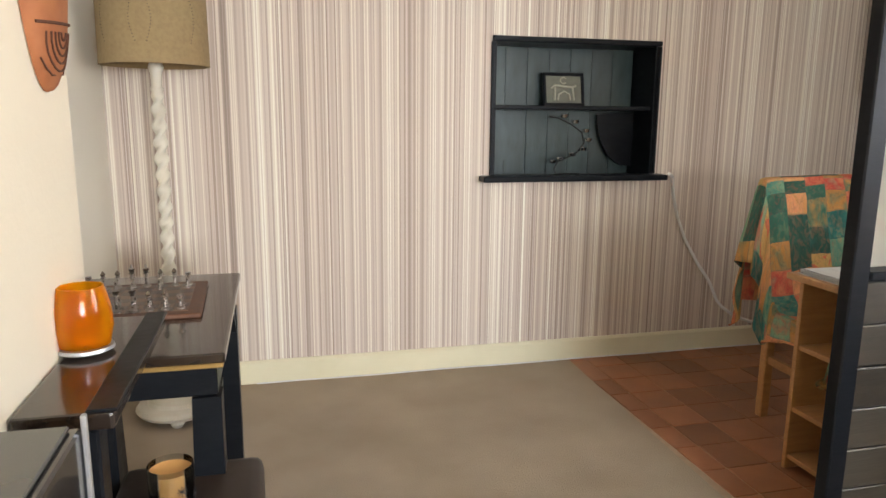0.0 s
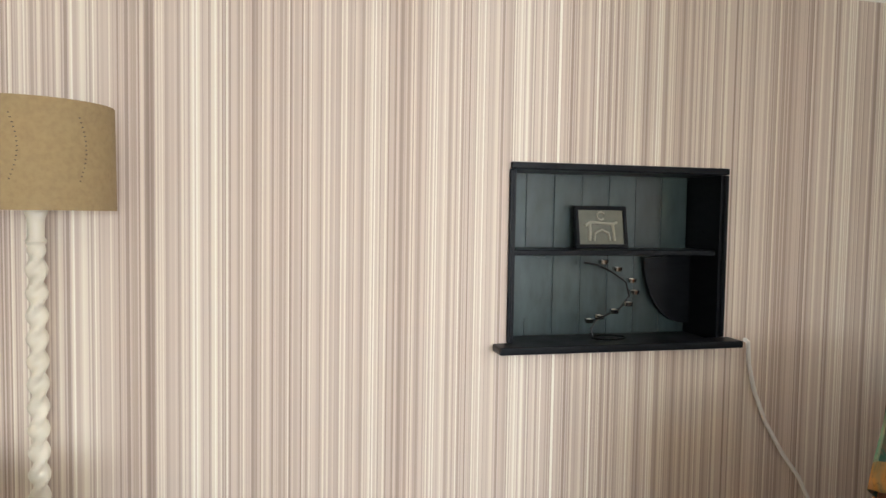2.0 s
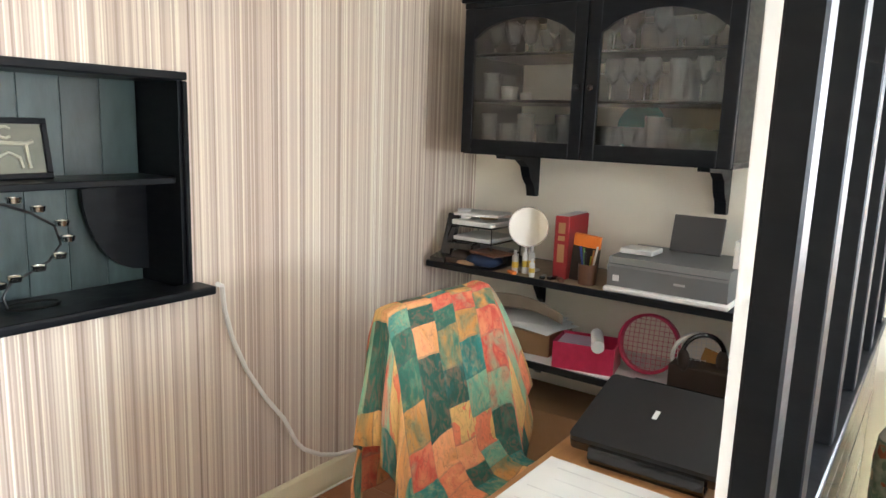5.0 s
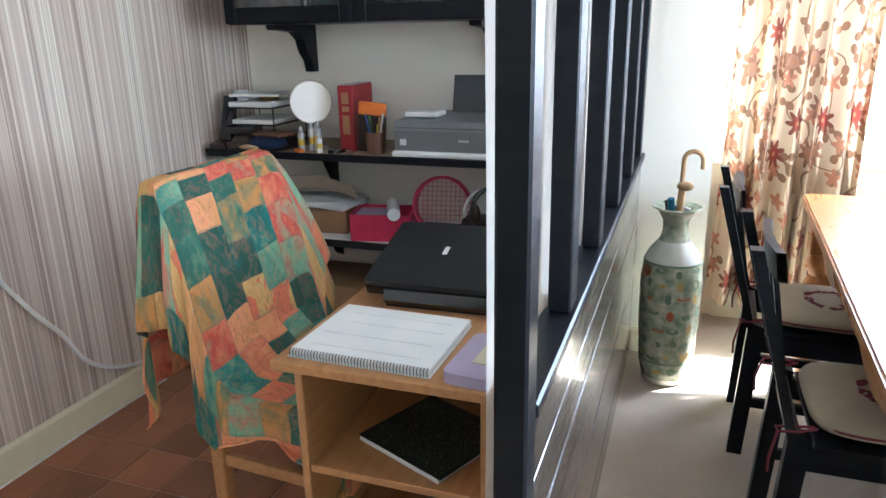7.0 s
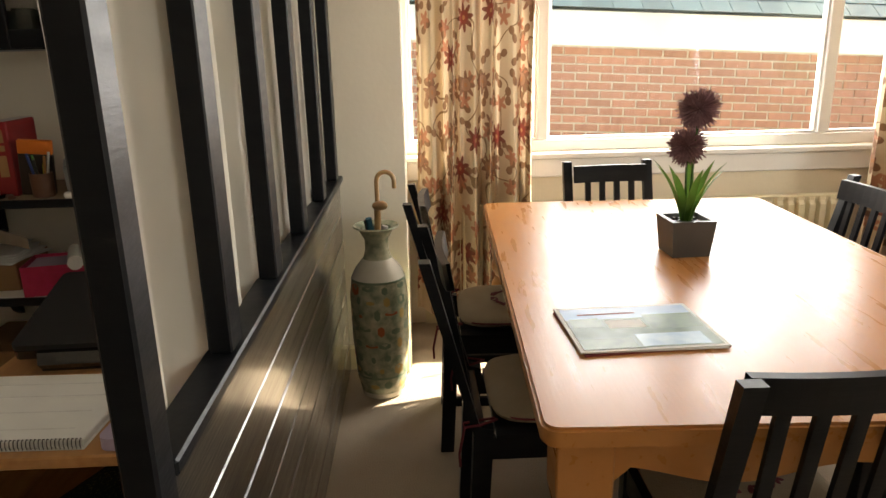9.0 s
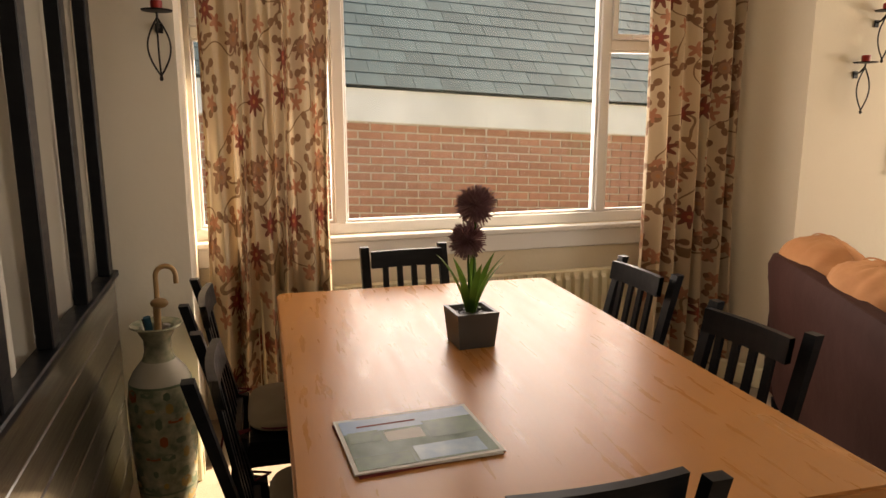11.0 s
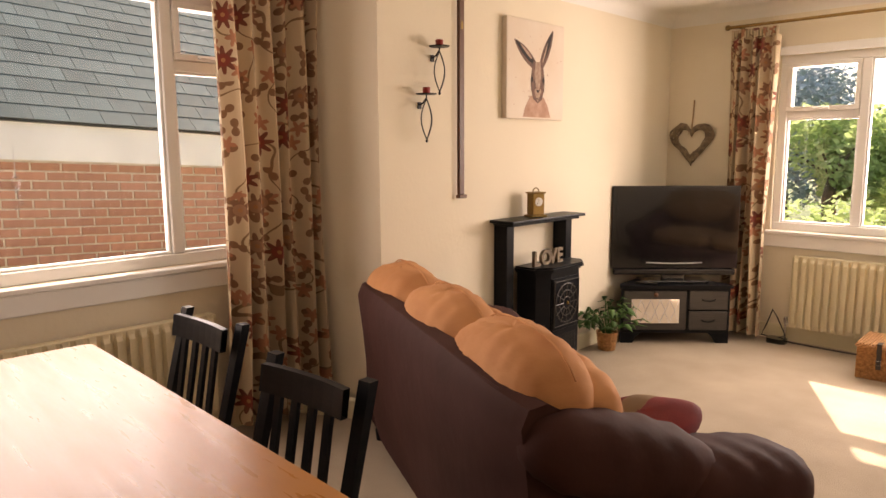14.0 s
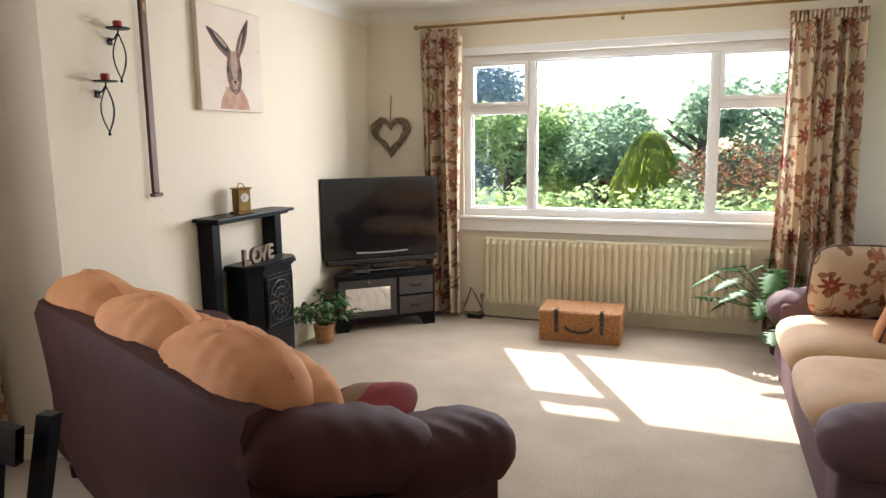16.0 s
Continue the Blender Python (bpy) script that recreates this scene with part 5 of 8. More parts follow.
M["greyglass"] = mat("dark_smoked_glass", (0.07, 0.068, 0.062), 0.12, scale=4, coat=0.4)
tv2 = thing("media_cabinet", pose(0.905, 2.985, 0), "black media cabinet with smoked glass top and silver edge", "media cabinet")
solid("body", M["gloss"], (-0.17, 0.228, -0.55, -0.09, 0.0, 0.815), tv2, bevel=0.004)
solid("glass_top", M["greyglass"], (-0.15, 0.215, -0.545, -0.10, 0.8155, 0.823), tv2, "smoked glass top", bevel=0.002)
solid("edge_trim", M["silver"], (0.2285, 0.236, -0.10, -0.088, 0.20, 0.835), tv2, "silver edge strip", bevel=0.002)

stool = thing("footstool", pose(1.20, 3.30, 0), "low black cushioned stool beside the console", "footstool")
bm = bmesh.new()
box(bm, -0.15, 0.16, -0.22, 0.20, 0.30, 0.45, 0.03, 3)
part("seat", bm, M["leather"], stool, smooth=True)
for sx in (-1, 1):
    for sy in (-1, 1):
        solid("leg", M["black"], (sx * 0.12 - 0.015, sx * 0.12 + 0.015, sy * 0.17 - 0.015, sy * 0.17 + 0.015, 0.0, 0.30), stool)
M["orangewax"] = mat("orange_candle_wax", (0.62, 0.30, 0.09), 0.4, color2=(0.72, 0.40, 0.14), scale=8)
cand = thing("orange_candle_jar", pose(1.18, 3.30, 0.4505), "orange candle in a glass jar printed with dark stars", "candle")
bm = bmesh.new()
lathe(bm, [(0.040, 0.001), (0.0425, 0.004), (0.0425, 0.082), (0.036, 0.079)], 24)
part("wax", bm, M["orangewax"], cand, smooth=True)
bm = bmesh.new()
lathe(bm, [(0.044, 0.0), (0.045, 0.01), (0.045, 0.094), (0.044, 0.094), (0.0437, 0.002)], 24, cap=False)
part("jar", bm, M["thinglass"], cand, smooth=True)
bm = bmesh.new()
for a, z in ((-1.0, 0.05), (-0.2, 0.03), (0.5, 0.055), (-1.8, 0.035)):
    c_, s2 = math.cos(a), math.sin(a)
    for k in range(4):
        t = k * math.pi / 4
        u, w_ = 0.011 * math.cos(t), 0.011 * math.sin(t)
        tube(bm, [(0.0457 * c_ - s2 * u, 0.0457 * s2 + c_ * u, z + w_), (0.0457 * c_ + s2 * u, 0.0457 * s2 - c_ * u, z - w_)], 0.0011, 4)
tagged(part("star_print", bm, M["iron"], cand), kind="stuff")
solid("red_book", M["redcloth"], (1.02, 1.10, 3.50, 3.62, 0.0, 0.30), None, bevel=0.003)
tagged(bpy.data.objects["red_book"], "dark red box standing under the side table", "box")

# ---- study corner ----


def rounded(b, x0, x1, y0, y1, z0, z1, r, seg=5):
    pts = []
    for cx, cy, a in ((x1 - r, y1 - r, 0), (x0 + r, y1 - r, 90), (x0 + r, y0 + r, 180), (x1 - r, y0 + r, 270)):
        pts += [(cx + r * math.cos(radians(a + 90 * k / seg)), cy + r * math.sin(radians(a + 90 * k / seg))) for k in range(seg + 1)]
    prism(b, pts, 2, z0, z1)


desk = thing("desk_unit", pose(3.50, 3.675, 0), "light oak computer desk unit with open shelves at its end", "desk")
solid("desktop", M["oak"], (-0.365, 0.42, -0.235, 0.235, 0.70, 0.722), desk, bevel=0.003)
for y0 in (-0.205, 0.187):
    solid("side_panel", M["oak"], (-0.33, 0.36, y0, y0 + 0.018, 0.0, 0.6995), desk, bevel=0.002)
for z in (0.45, 0.22, 0.04):
    solid("shelf", M["oak"], (-0.325, 0.10, -0.1865, 0.1865, z, z + 0.018), desk, bevel=0.002)
solid("divider", M["oak"], (0.11, 0.128, -0.1865, 0.1865, 0.0, 0.6995), desk, bevel=0.002)

nb = thing("spiral_notepad", pose(3.288, 3.73, 0.7225, 0, 0, -1), "open spiral notepad with a stack of printed white sheets", "notepad")
solid("page_block", M["paper"], (-0.125, 0.125, -0.150, 0.150, 0.002, 0.016), nb, bevel=0.002)
solid("cover_board", M["paper"], (-0.13, 0.125, -0.152, 0.152, 0.0, 0.002), nb, bevel=0)
M["print"] = mat("faint_print_lines", (0.67, 0.67, 0.67), 0.8, scale=40)
for i, (n_, y1_) in enumerate(((-0.09, 0.12), (-0.03, 0.125), (0.03, 0.09), (0.08, 0.11))):
    solid("print_line", M["print"], (n_, n_ + 0.004, -0.12, y1_, 0.0162, 0.0165), nb, bevel=0)
M["wire"] = mat("dark_wire_coil", (0.05, 0.05, 0.06), 0.4, metal=0.6, scale=8)
bm = bmesh.new()
for i in range(44):
    y = -0.147 + i * 0.0068
    tube(bm, [(-0.126 + 0.005 * math.cos(a), y, 0.009 + 0.010 * math.sin(a)) for a in [j * math.pi / 4 for j in range(8)]], 0.0009, 4, True)
tagged(part("wire_coil", bm, M["wire"], nb), kind="stuff")
M["lilac"] = mat("lilac_plastic", (0.45, 0.38, 0.52), 0.4, scale=6)
lc = thing("lilac_case", pose(3.245, 3.50, 0.7225, 0, 0, -4), "lilac plastic case with a yellow note on its lid", "case")
bm = bmesh.new()
rounded(bm, -0.10, 0.09, -0.05, 0.05, 0, 0.022, 0.02)
part("shell", bm, M["lilac"], lc)
M["yellowpaper"] = mat("pale_yellow_paper", (0.66, 0.62, 0.42), 0.8, scale=12)
solid("note", M["yellowpaper"], (-0.045, 0.045, -0.045, 0.01, 0.0222, 0.0235), lc, bevel=0)

stand = thing("laptop_stand", pose(3.62, 3.68, 0.7225, 0, 0, 2), "bent grey metal laptop stand on the oak desk", "laptop stand")
bm = bmesh.new()
prism(bm, [(-0.15, 0.0), (-0.15, 0.004), (-0.165, 0.02), (-0.16, 0.045), (-0.14, 0.052), (0.15, 0.125), (0.15, 0.119), (-0.137, 0.046), (-0.154, 0.04), (-0.158, 0.022), (-0.148, 0.008), (0.14, 0.004), (0.14, 0.0)], 1, -0.13, 0.13)
# drawn black instead of grey: shade of the open gap below is in the colour
part("bent_plate", bm, M["gloss"], stand)
M["prdark0"] = mat("matt_black_lid", (0.012, 0.012, 0.013), 0.42, scale=9, bump=0.05)
lap = thing("closed_laptop", pose(3.62, 3.69, 0.785, 0, -14, 2), "closed black laptop with a white sticker on its lid", "laptop")
bm = bmesh.new()
rounded(bm, -0.15, 0.14, -0.175, 0.175, 0.0, 0.020, 0.015)
part("base", bm, M["gloss"], lap)
bm = bmesh.new()
rounded(bm, -0.15, 0.14, -0.175, 0.175, 0.0215, 0.034, 0.015)
part("lid", bm, M["prdark0"], lap)
solid("sticker", M["paper"], (-0.01, 0.025, 0.01, 0.022, 0.0342, 0.0346), lap, bevel=0)
M["darkgreen"] = mat("black_green_card", (0.012, 0.022, 0.018), 0.5, scale=20)
M["goldspeck"] = mat("gold_green_fleck", (0.30, 0.32, 0.12), 0.4, scale=20)
fo = thing("flecked_folder", pose(3.36, 3.64, 0.4685, 0, 0, -24), "black folder flecked with gold and green over white paper", "folder")
solid("paper_stack", M["paper"], (-0.13, 0.10, -0.12, 0.12, 0.0, 0.010), fo, bevel=0.001)
solid("cover", M["darkgreen"], (-0.128, 0.105, -0.125, 0.125, 0.0102, 0.0125), fo, bevel=0)
bm = bmesh.new()
rnd = random.Random(3)
for i in range(420):
    x, y, a = rnd.uniform(-0.12, 0.08), rnd.uniform(-0.115, 0.115), rnd.uniform(0, 3)
    d = 0.0022
    vs = [bm.verts.new((x + d * math.cos(a + k * math.pi / 2), y + d * 0.6 * math.sin(a + k * math.pi / 2), 0.0128)) for k in range(4)]
    bm.faces.new(vs)
tagged(part("flecks", bm, M["goldspeck"], fo), kind="stuff")

# wall shelves
for name, z, x0, y0, y1, lab in (("wall_shelf", 0.847, 4.53, 3.40, 5.11, "long black painted wall shelf loaded with desk clutter"), ("wall_shelf", 0.492, 4.52, 3.40, 5.09, "lower black edged wall shelf with a pale board top")):
    sh = thing(name, pose(0, 0, z), lab, "shelf")
    solid("board", M["black"], (x0, E - 0.001, y0, y1, 0.0, 0.03), sh, bevel=0.003)
    if z < 0.8:
        solid("top_sheet", M["paper"], (x0 + 0.01, E - 0.002, y0 + 0.01, y1 - 0.01, 0.0302, 0.034), sh, bevel=0)
    for y in (4.70, 3.70):
        b = bmesh.new()
        prism(b, [(E - 0.001, -0.001), (x0 + 0.10, -0.001), (E - 0.10, -0.06), (E - 0.03, -0.16), (E - 0.001, -0.18)], 1, y, y + 0.03)
        part("bracket", b, M["black"], sh)

# glazed cabinet
cab = thing("glazed_wall_cabinet", pose(4.47, 3.80, 1.375), "black glazed wall cabinet with arched doors and scrolled brackets", "wall cabinet")
CL, CH, CD = 1.10, 0.605, E - 4.47 - 0.001
solid("bottom_panel", M["black"], (0.02, CD, 0.0, CL, 0.0, 0.022), cab)
solid("top_panel", M["black"], (0.0, CD, 0.0, CL, CH - 0.022, CH), cab)
solid("cornice", M["black"], (-0.018, CD, -0.012, CL + 0.012, CH + 0.0005, CH + 0.018), cab, bevel=0.006)
for y0 in (0.0, CL - 0.02):
    solid("side_panel", M["black"], (0.02, CD, y0, y0 + 0.02, 0.0225, CH - 0.0225), cab)
solid("back_panel", M["offwhite"], (CD - 0.012, CD, 0.021, CL - 0.021, 0.023, CH - 0.023), cab, "pale back panel")
for z in (0.215, 0.40):
    solid("inner_shelf", M["black"], (0.06, CD - 0.013, 0.021, CL - 0.021, z, z + 0.012), cab)
DW = CL / 2
for i in range(2):
    y0 = i * DW
    b = bmesh.new()
    rise = [(y0 + 0.071 + (DW - 0.142) * k / 14, CH - 0.128 + 0.062 * math.sin(math.pi * k / 14) ** 0.7) for k in range(15)]
    prism(b, [(y0 + 0.053, CH - 0.024), (y0 + 0.053, CH - 0.14)] + rise + [(y0 + DW - 0.053, CH - 0.14), (y0 + DW - 0.053, CH - 0.024)], 0, 0.001, 0.018)
    door = part("door", b, M["black"], cab)
    solid("stile", M["black"], (0.0, 0.019, y0 + 0.003, y0 + 0.0525, 0.004, CH - 0.024), door, bevel=0.002)
    solid("stile", M["black"], (0.0, 0.019, y0 + DW - 0.0525, y0 + DW - 0.003, 0.004, CH - 0.024), door, bevel=0.002)
    solid("bottom_rail", M["black"], (0.0, 0.0185, y0 + 0.053, y0 + DW - 0.053, 0.004, 0.062), door, bevel=0.002)
    g = solid("pane", M["glass"], (0.008, 0.011, y0 + 0.05, y0 + DW - 0.05, 0.058, CH - 0.05), door, "clear glass pane", bevel=0)
    kb = bmesh.new()
    pillow(kb, 0.011, 0.011, 0.011, (-0.012, y0 + (DW - 0.028 if i == 0 else 0.028), 0.27), 2, 12, 8)
    part("knob", kb, M["iron"], door, smooth=True)
for y in (0.11, 0.97):
    b = bmesh.new()
    prism(b, [(0.15, -0.001), (CD, -0.001), (CD, -0.20), (CD - 0.035, -0.20), (CD - 0.05, -0.15), (CD - 0.09, -0.11), (CD - 0.11, -0.06), (CD - 0.16, -0.03), (0.16, -0.02)], 1, y, y + 0.045)
    part("scroll_bracket", b, M["black"], cab)

# glassware in the cabinet
GL = {"wine_glass": [(0.030, 0), (0.028, 0.003), (0.004, 0.008), (0.004, 0.06), (0.02, 0.075), (0.033, 0.10), (0.034, 0.13), (0.029, 0.155), (0.028, 0.155), (0.031, 0.11), (0.004, 0.078)],
      "tumbler": [(0.028, 0), (0.032, 0.004), (0.036, 0.11), (0.034, 0.11), (0.030, 0.010), (0.001, 0.009)],
      "tall_glass": [(0.026, 0), (0.030, 0.004), (0.036, 0.15), (0.034, 0.15), (0.028, 0.012), (0.001, 0.010)],
      "sundae_glass": [(0.030, 0), (0.008, 0.012), (0.007, 0.03), (0.022, 0.045), (0.042, 0.11), (0.040, 0.11), (0.02, 0.048), (0.001, 0.044)]}
M["milkglass"] = mat("pale_pressed_glass", (0.52, 0.54, 0.52), 0.12, color2=(0.40, 0.42, 0.41), scale=30, transmission=0.6, alpha=0.75)
glass_mesh = {}
for nm, prof in GL.items():
    b = bmesh.new()
    lathe(b, prof, 16, cap=False)
    glass_mesh[nm] = mesh_of(nm, b, M["milkglass"], True)
rnd = random.Random(11)
for lev, z in enumerate((1.3975, 1.6025, 1.7875)):
    for i in range(12):
        y = 3.87 + i * 0.087
        if lev == 1 and i in (7, 8, 9, 10):
            continue
        for k in range(2):
            nm = rnd.choice(["tall_glass", "tumbler", "sundae_glass"] if lev == 0 else ["tumbler", "tall_glass", "wine_glass"] if lev == 1 else ["wine_glass", "sundae_glass", "tumbler"])
            o = new(nm, glass_mesh[nm])
            o.matrix_basis = pose(4.60 + k * 0.13 + rnd.uniform(-0.015, 0.015), y + rnd.uniform(-0.008, 0.008), z, 0, 0, rnd.uniform(0, 90))
            tagged(o, "clear drinking glass inside the black wall cabinet", "glass", "glassware in the cabinet")
M["cup"] = mat("white_china", (0.75, 0.73, 0.68), 0.2, scale=10)
for y, rr, h in ((4.76, 0.034, 0.055), (4.68, 0.024, 0.03)):
    b = bmesh.new()
    lathe(b, [(rr * 0.8, 0), (rr, 0.01), (rr, h * 0.8), (rr * 1.12, h * 0.82), (rr * 1.12, h), (rr, h * 1.02)], 20)
    single("china_pot", b, M["cup"], "small white lidded china pot in the cabinet", "pot", smooth=True, m=pose(4.62, y, 1.6025))
M["tealplate"] = mat("teal_glass_plate", (0.02, 0.22, 0.20), 0.15, scale=8, coat=0.4)
b = bmesh.new()
lathe(b, [(0.001, 0), (0.08, 0.001), (0.105, 0.008), (0.104, 0.012), (0.08, 0.006), (0.001, 0.005)], 36, cap=False)
single("teal_plate", b, M["tealplate"], "round teal glass plate standing upright in the cabinet", "plate", smooth=True, m=pose(4.88, 4.27, 1.503, 0, -80, 0))

# on top of the cabinet
bowl = thing("iron_bowl", pose(4.70, 4.675, 1.999), "pierced black iron bowl with curled animal handles", "bowl")
bm = bmesh.new()
rings = lathe(bm, [(0.035, 0.0), (0.012, 0.012), (0.012, 0.03), (0.05, 0.045), (0.085, 0.085), (0.095, 0.125), (0.09, 0.155), (0.086, 0.153), (0.09, 0.125), (0.08, 0.088), (0.046, 0.05), (0.0, 0.04)], 28, cap=False)
part("vessel", bm, M["iron"], bowl, smooth=True)
rnd = random.Random(2)
bm = bmesh.new()
for i in range(26):
    a, z = rnd.uniform(0, 6.28), rnd.uniform(0.06, 0.14)
    rr = 0.06 + 0.035 * min(1, (z - 0.045) / 0.06) + 0.002
    pillow(bm, 0.006, 0.009, 0.006, (rr * math.cos(a), rr * math.sin(a), z), 2, 6, 4)
tagged(part("bosses", bm, M["silver"], bowl), kind="stuff")
for sy in (-1, 1):
    b = bmesh.new()
    tube(b, [(0, sy * 0.085, 0.13), (0, sy * 0.11, 0.155), (0, sy * 0.145, 0.165), (0, sy * 0.165, 0.15), (0, sy * 0.16, 0.135)], 0.011, 8, taper=0.8)
    part("handle", b, M["iron"], bowl, smooth=True)
arc = thing("arched_candle_stand", pose(4.70, 4.40, 1.9935), "black iron arched stand carrying four ivory candles", "candle holder")
bm = bmesh.new()
for o_ in (0.0, 0.022):
    tube(bm, [(0, (0.17 - o_) * math.cos(a), (0.085 - o_) * math.sin(a) + 0.003) for a in [i * math.pi / 16 for i in range(17)]], 0.004, 6)
tube(bm, [(0.01 * math.sin(i * 1.5), 0.16 * math.cos(i * math.pi / 24), 0.074 * math.sin(i * math.pi / 24) + 0.003) for i in range(25)], 0.003, 5)
part("arch", bm, M["iron"], arc, smooth=True)
for y, z in ((0.155, 0.05), (0.06, 0.09), (-0.04, 0.09), (-0.135, 0.055)):
    b = bmesh.new()
    lathe(b, [(0.003, -0.012), (0.034, -0.002), (0.036, 0.0)], 16, (0, y, z))
    part("drip_plate", b, M["iron"], arc, smooth=True)
    b = bmesh.new()
    lathe(b, [(0.026, 0.0005), (0.026, 0.062), (0.022, 0.066), (0.002, 0.062)], 18, (0, y, z))
    part("candle", b, M["wax"], arc, "ivory pillar candle", smooth=True)

# draped chair
dch = thing("draped_chair", pose(3.42, 4.27, 0), "wooden chair covered by a bright batik patchwork throw", "chair")
for x, y in ((-0.19, 0.20), (0.19, 0.20), (-0.19, -0.19), (0.19, -0.19)):
    solid("leg", M["oak"], (x - 0.02, x + 0.02, y - 0.02, y + 0.02, 0.0, 0.44), dch, bevel=0.004)
solid("seat_board", M["oak"], (-0.215, 0.215, -0.22, 0.225, 0.44, 0.46), dch, bevel=0.004)
solid("stretcher", M["oak"], (-0.17, 0.17, -0.20, -0.18, 0.24, 0.275), dch, bevel=0.003)
solid("stretcher", M["oak"], (-0.20, -0.18, -0.17, 0.18, 0.24, 0.275), dch, bevel=0.003)
bm = bmesh.new()
prism(bm, [(0.215, 0.46), (0.235, 0.46), (0.305, 0.96), (0.285, 0.96)], 0, -0.16, 0.16)
part("back_board", bm, M["oak"], dch)


def throw(u, v):
    """v runs from the front hem over the seat, up the back and down behind; u across."""
    path = [(-0.245, 0.30), (-0.245, 0.42), (-0.18, 0.487), (-0.04, 0.480), (0.11, 0.486), (0.165, 0.55), (0.205, 0.74), (0.25, 0.92), (0.275, 1.0), (0.31, 1.005), (0.335, 0.92), (0.34, 0.66), (0.345, 0.48)]
    f = v * (len(path) - 1)
    i = min(int(f), len(path) - 2)
    t = f - i
    y = path[i][0] * (1 - t) + path[i + 1][0] * t
    z = path[i][1] * (1 - t) + path[i + 1][1] * t
    s_ = (u - 0.5) * 2
    side = 1 if s_ > 0 else -1
    up = max(0.0, min(1.0, (z - 0.5) / 0.5))
    behind = v > 0.72
    wide = 0.232 - 0.028 * up
    fold = 0.010 * math.sin(9 * v + 7 * u) + 0.007 * math.sin(23 * u + 11 * v)
    lean = 0.012 * up * (1 + s_) - 0.010 * up * s_ * s_
    out = abs(s_)
    if out < 0.6:
        return (s_ / 0.6 * wide, y + fold * (0.7 if up > 0.1 else 0.2), z + lean + fold * (0.4 if up < 0.1 else 0))
    k = (out - 0.6) / 0.4
    flare = (0.05 + 0.12 * up) * 1.25 if side > 0 else 0.025 + 0.055 * up
    drop = (0.20 + 0.13 * up) * (1.15 if side > 0 else 1.0)
    ripple = math.sin(v * 46 + 1.3 * side) * 0.020 * k + math.sin(v * 19) * 0.014 * k
    x = side * (wide + 0.008 + flare * k ** 0.85 + ripple)
    low = 0.335 + 0.05 * math.sin(v * 10 + side) + 0.05 * (side > 0)
    return (x, y + fold - 0.05 * k * up + (0.015 * k if behind else 0), max(low, z + lean - drop * k ** 1.25))


bm = bmesh.new()
sheet(bm, throw, 72, 110, lambda u, v: (u * 0.98 + v * 0.12, v * 1.8 - u * 0.05))
th = part("throw", bm, M["patch"], None, smooth=True)
th.parent = None
tagged(th, "batik patchwork throw in coral, green and ochre squares", "throw")
th.matrix_basis = pose(3.575, 4.065, 0, 0, 0, -4)
dch.matrix_basis = pose(3.575, 4.065, 0, 0, 0, -4)
md = th.modifiers.new("cloth", "SOLIDIFY")
md.thickness = 0.006

# clutter on the upper shelf
ZS = 0.8775
M["redbook"] = mat("red_book_cloth", (0.32, 0.012, 0.016), 0.5, color2=(0.24, 0.008, 0.012), scale=12)
M["gold"] = mat("gold_foil", (0.45, 0.26, 0.12), 0.4, metal=0.5, scale=10)
bk = thing("red_dictionary", pose(4.70, 4.505, ZS, 0, 0, 3), "thick red hardback dictionary with gilt title bars", "book")
solid("cover", M["redbook"], (-0.10, 0.11, -0.065, 0.0, 0.0, 0.262), bk, bevel=0.004)
solid("page_block", M["paper"], (-0.092, 0.1105, -0.058, -0.007, 0.2622, 0.2635), bk, bevel=0)
for i, (z0, z1) in enumerate(((0.19, 0.235), (0.16, 0.18), (0.07, 0.145))):
    solid("spine_title", M["gold"], (-0.1012, -0.1002, -0.048, -0.018, z0, z1), bk, bevel=0)
M["orangecard"] = mat("orange_card", (0.75, 0.19, 0.02), 0.5, scale=10)
ob2 = thing("orange_black_book", pose(4.63, 4.375, ZS, 6, -8, 10), "black paperback with an orange top band leaning over", "book")
solid("cover", M["leather"], (-0.01, 0.012, -0.055, 0.055, 0.0, 0.15), ob2)
solid("top_band", M["orangecard"], (-0.01, 0.012, -0.055, 0.055, 0.1505, 0.20), ob2)
pot = thing("pen_pot", pose(4.585, 4.335, ZS), "wicker pen pot full of pens and highlighters", "pen pot")
bm = bmesh.new()
lathe(bm, [(0.03, 0), (0.036, 0.003), (0.038, 0.085), (0.034, 0.085), (0.03, 0.006)], 16)
part("pot", bm, M["brownwood"], pot, smooth=True)
PEN = [("yellow_pen", (0.62, 0.60, 0.05)), ("green_pen", (0.10, 0.25, 0.06)), ("blue_pen", (0.03, 0.06, 0.25)), ("black_pen", (0.02, 0.02, 0.02)), ("brown_pencil", (0.35, 0.16, 0.05)), ("white_pen", (0.6, 0.6, 0.6))]
for i, (nm, c) in enumerate(PEN):
    mm = mat(nm, c, 0.4, scale=8)
    b = bmesh.new()
    a = i * 1.05
    tube(b, [(0.012 * math.cos(a), 0.012 * math.sin(a), 0.02), (0.034 * math.cos(a), 0.034 * math.sin(a), 0.135 + 0.01 * (i % 3))], 0.0045, 8)
    part("pen", b, mm, pot, smooth=True)

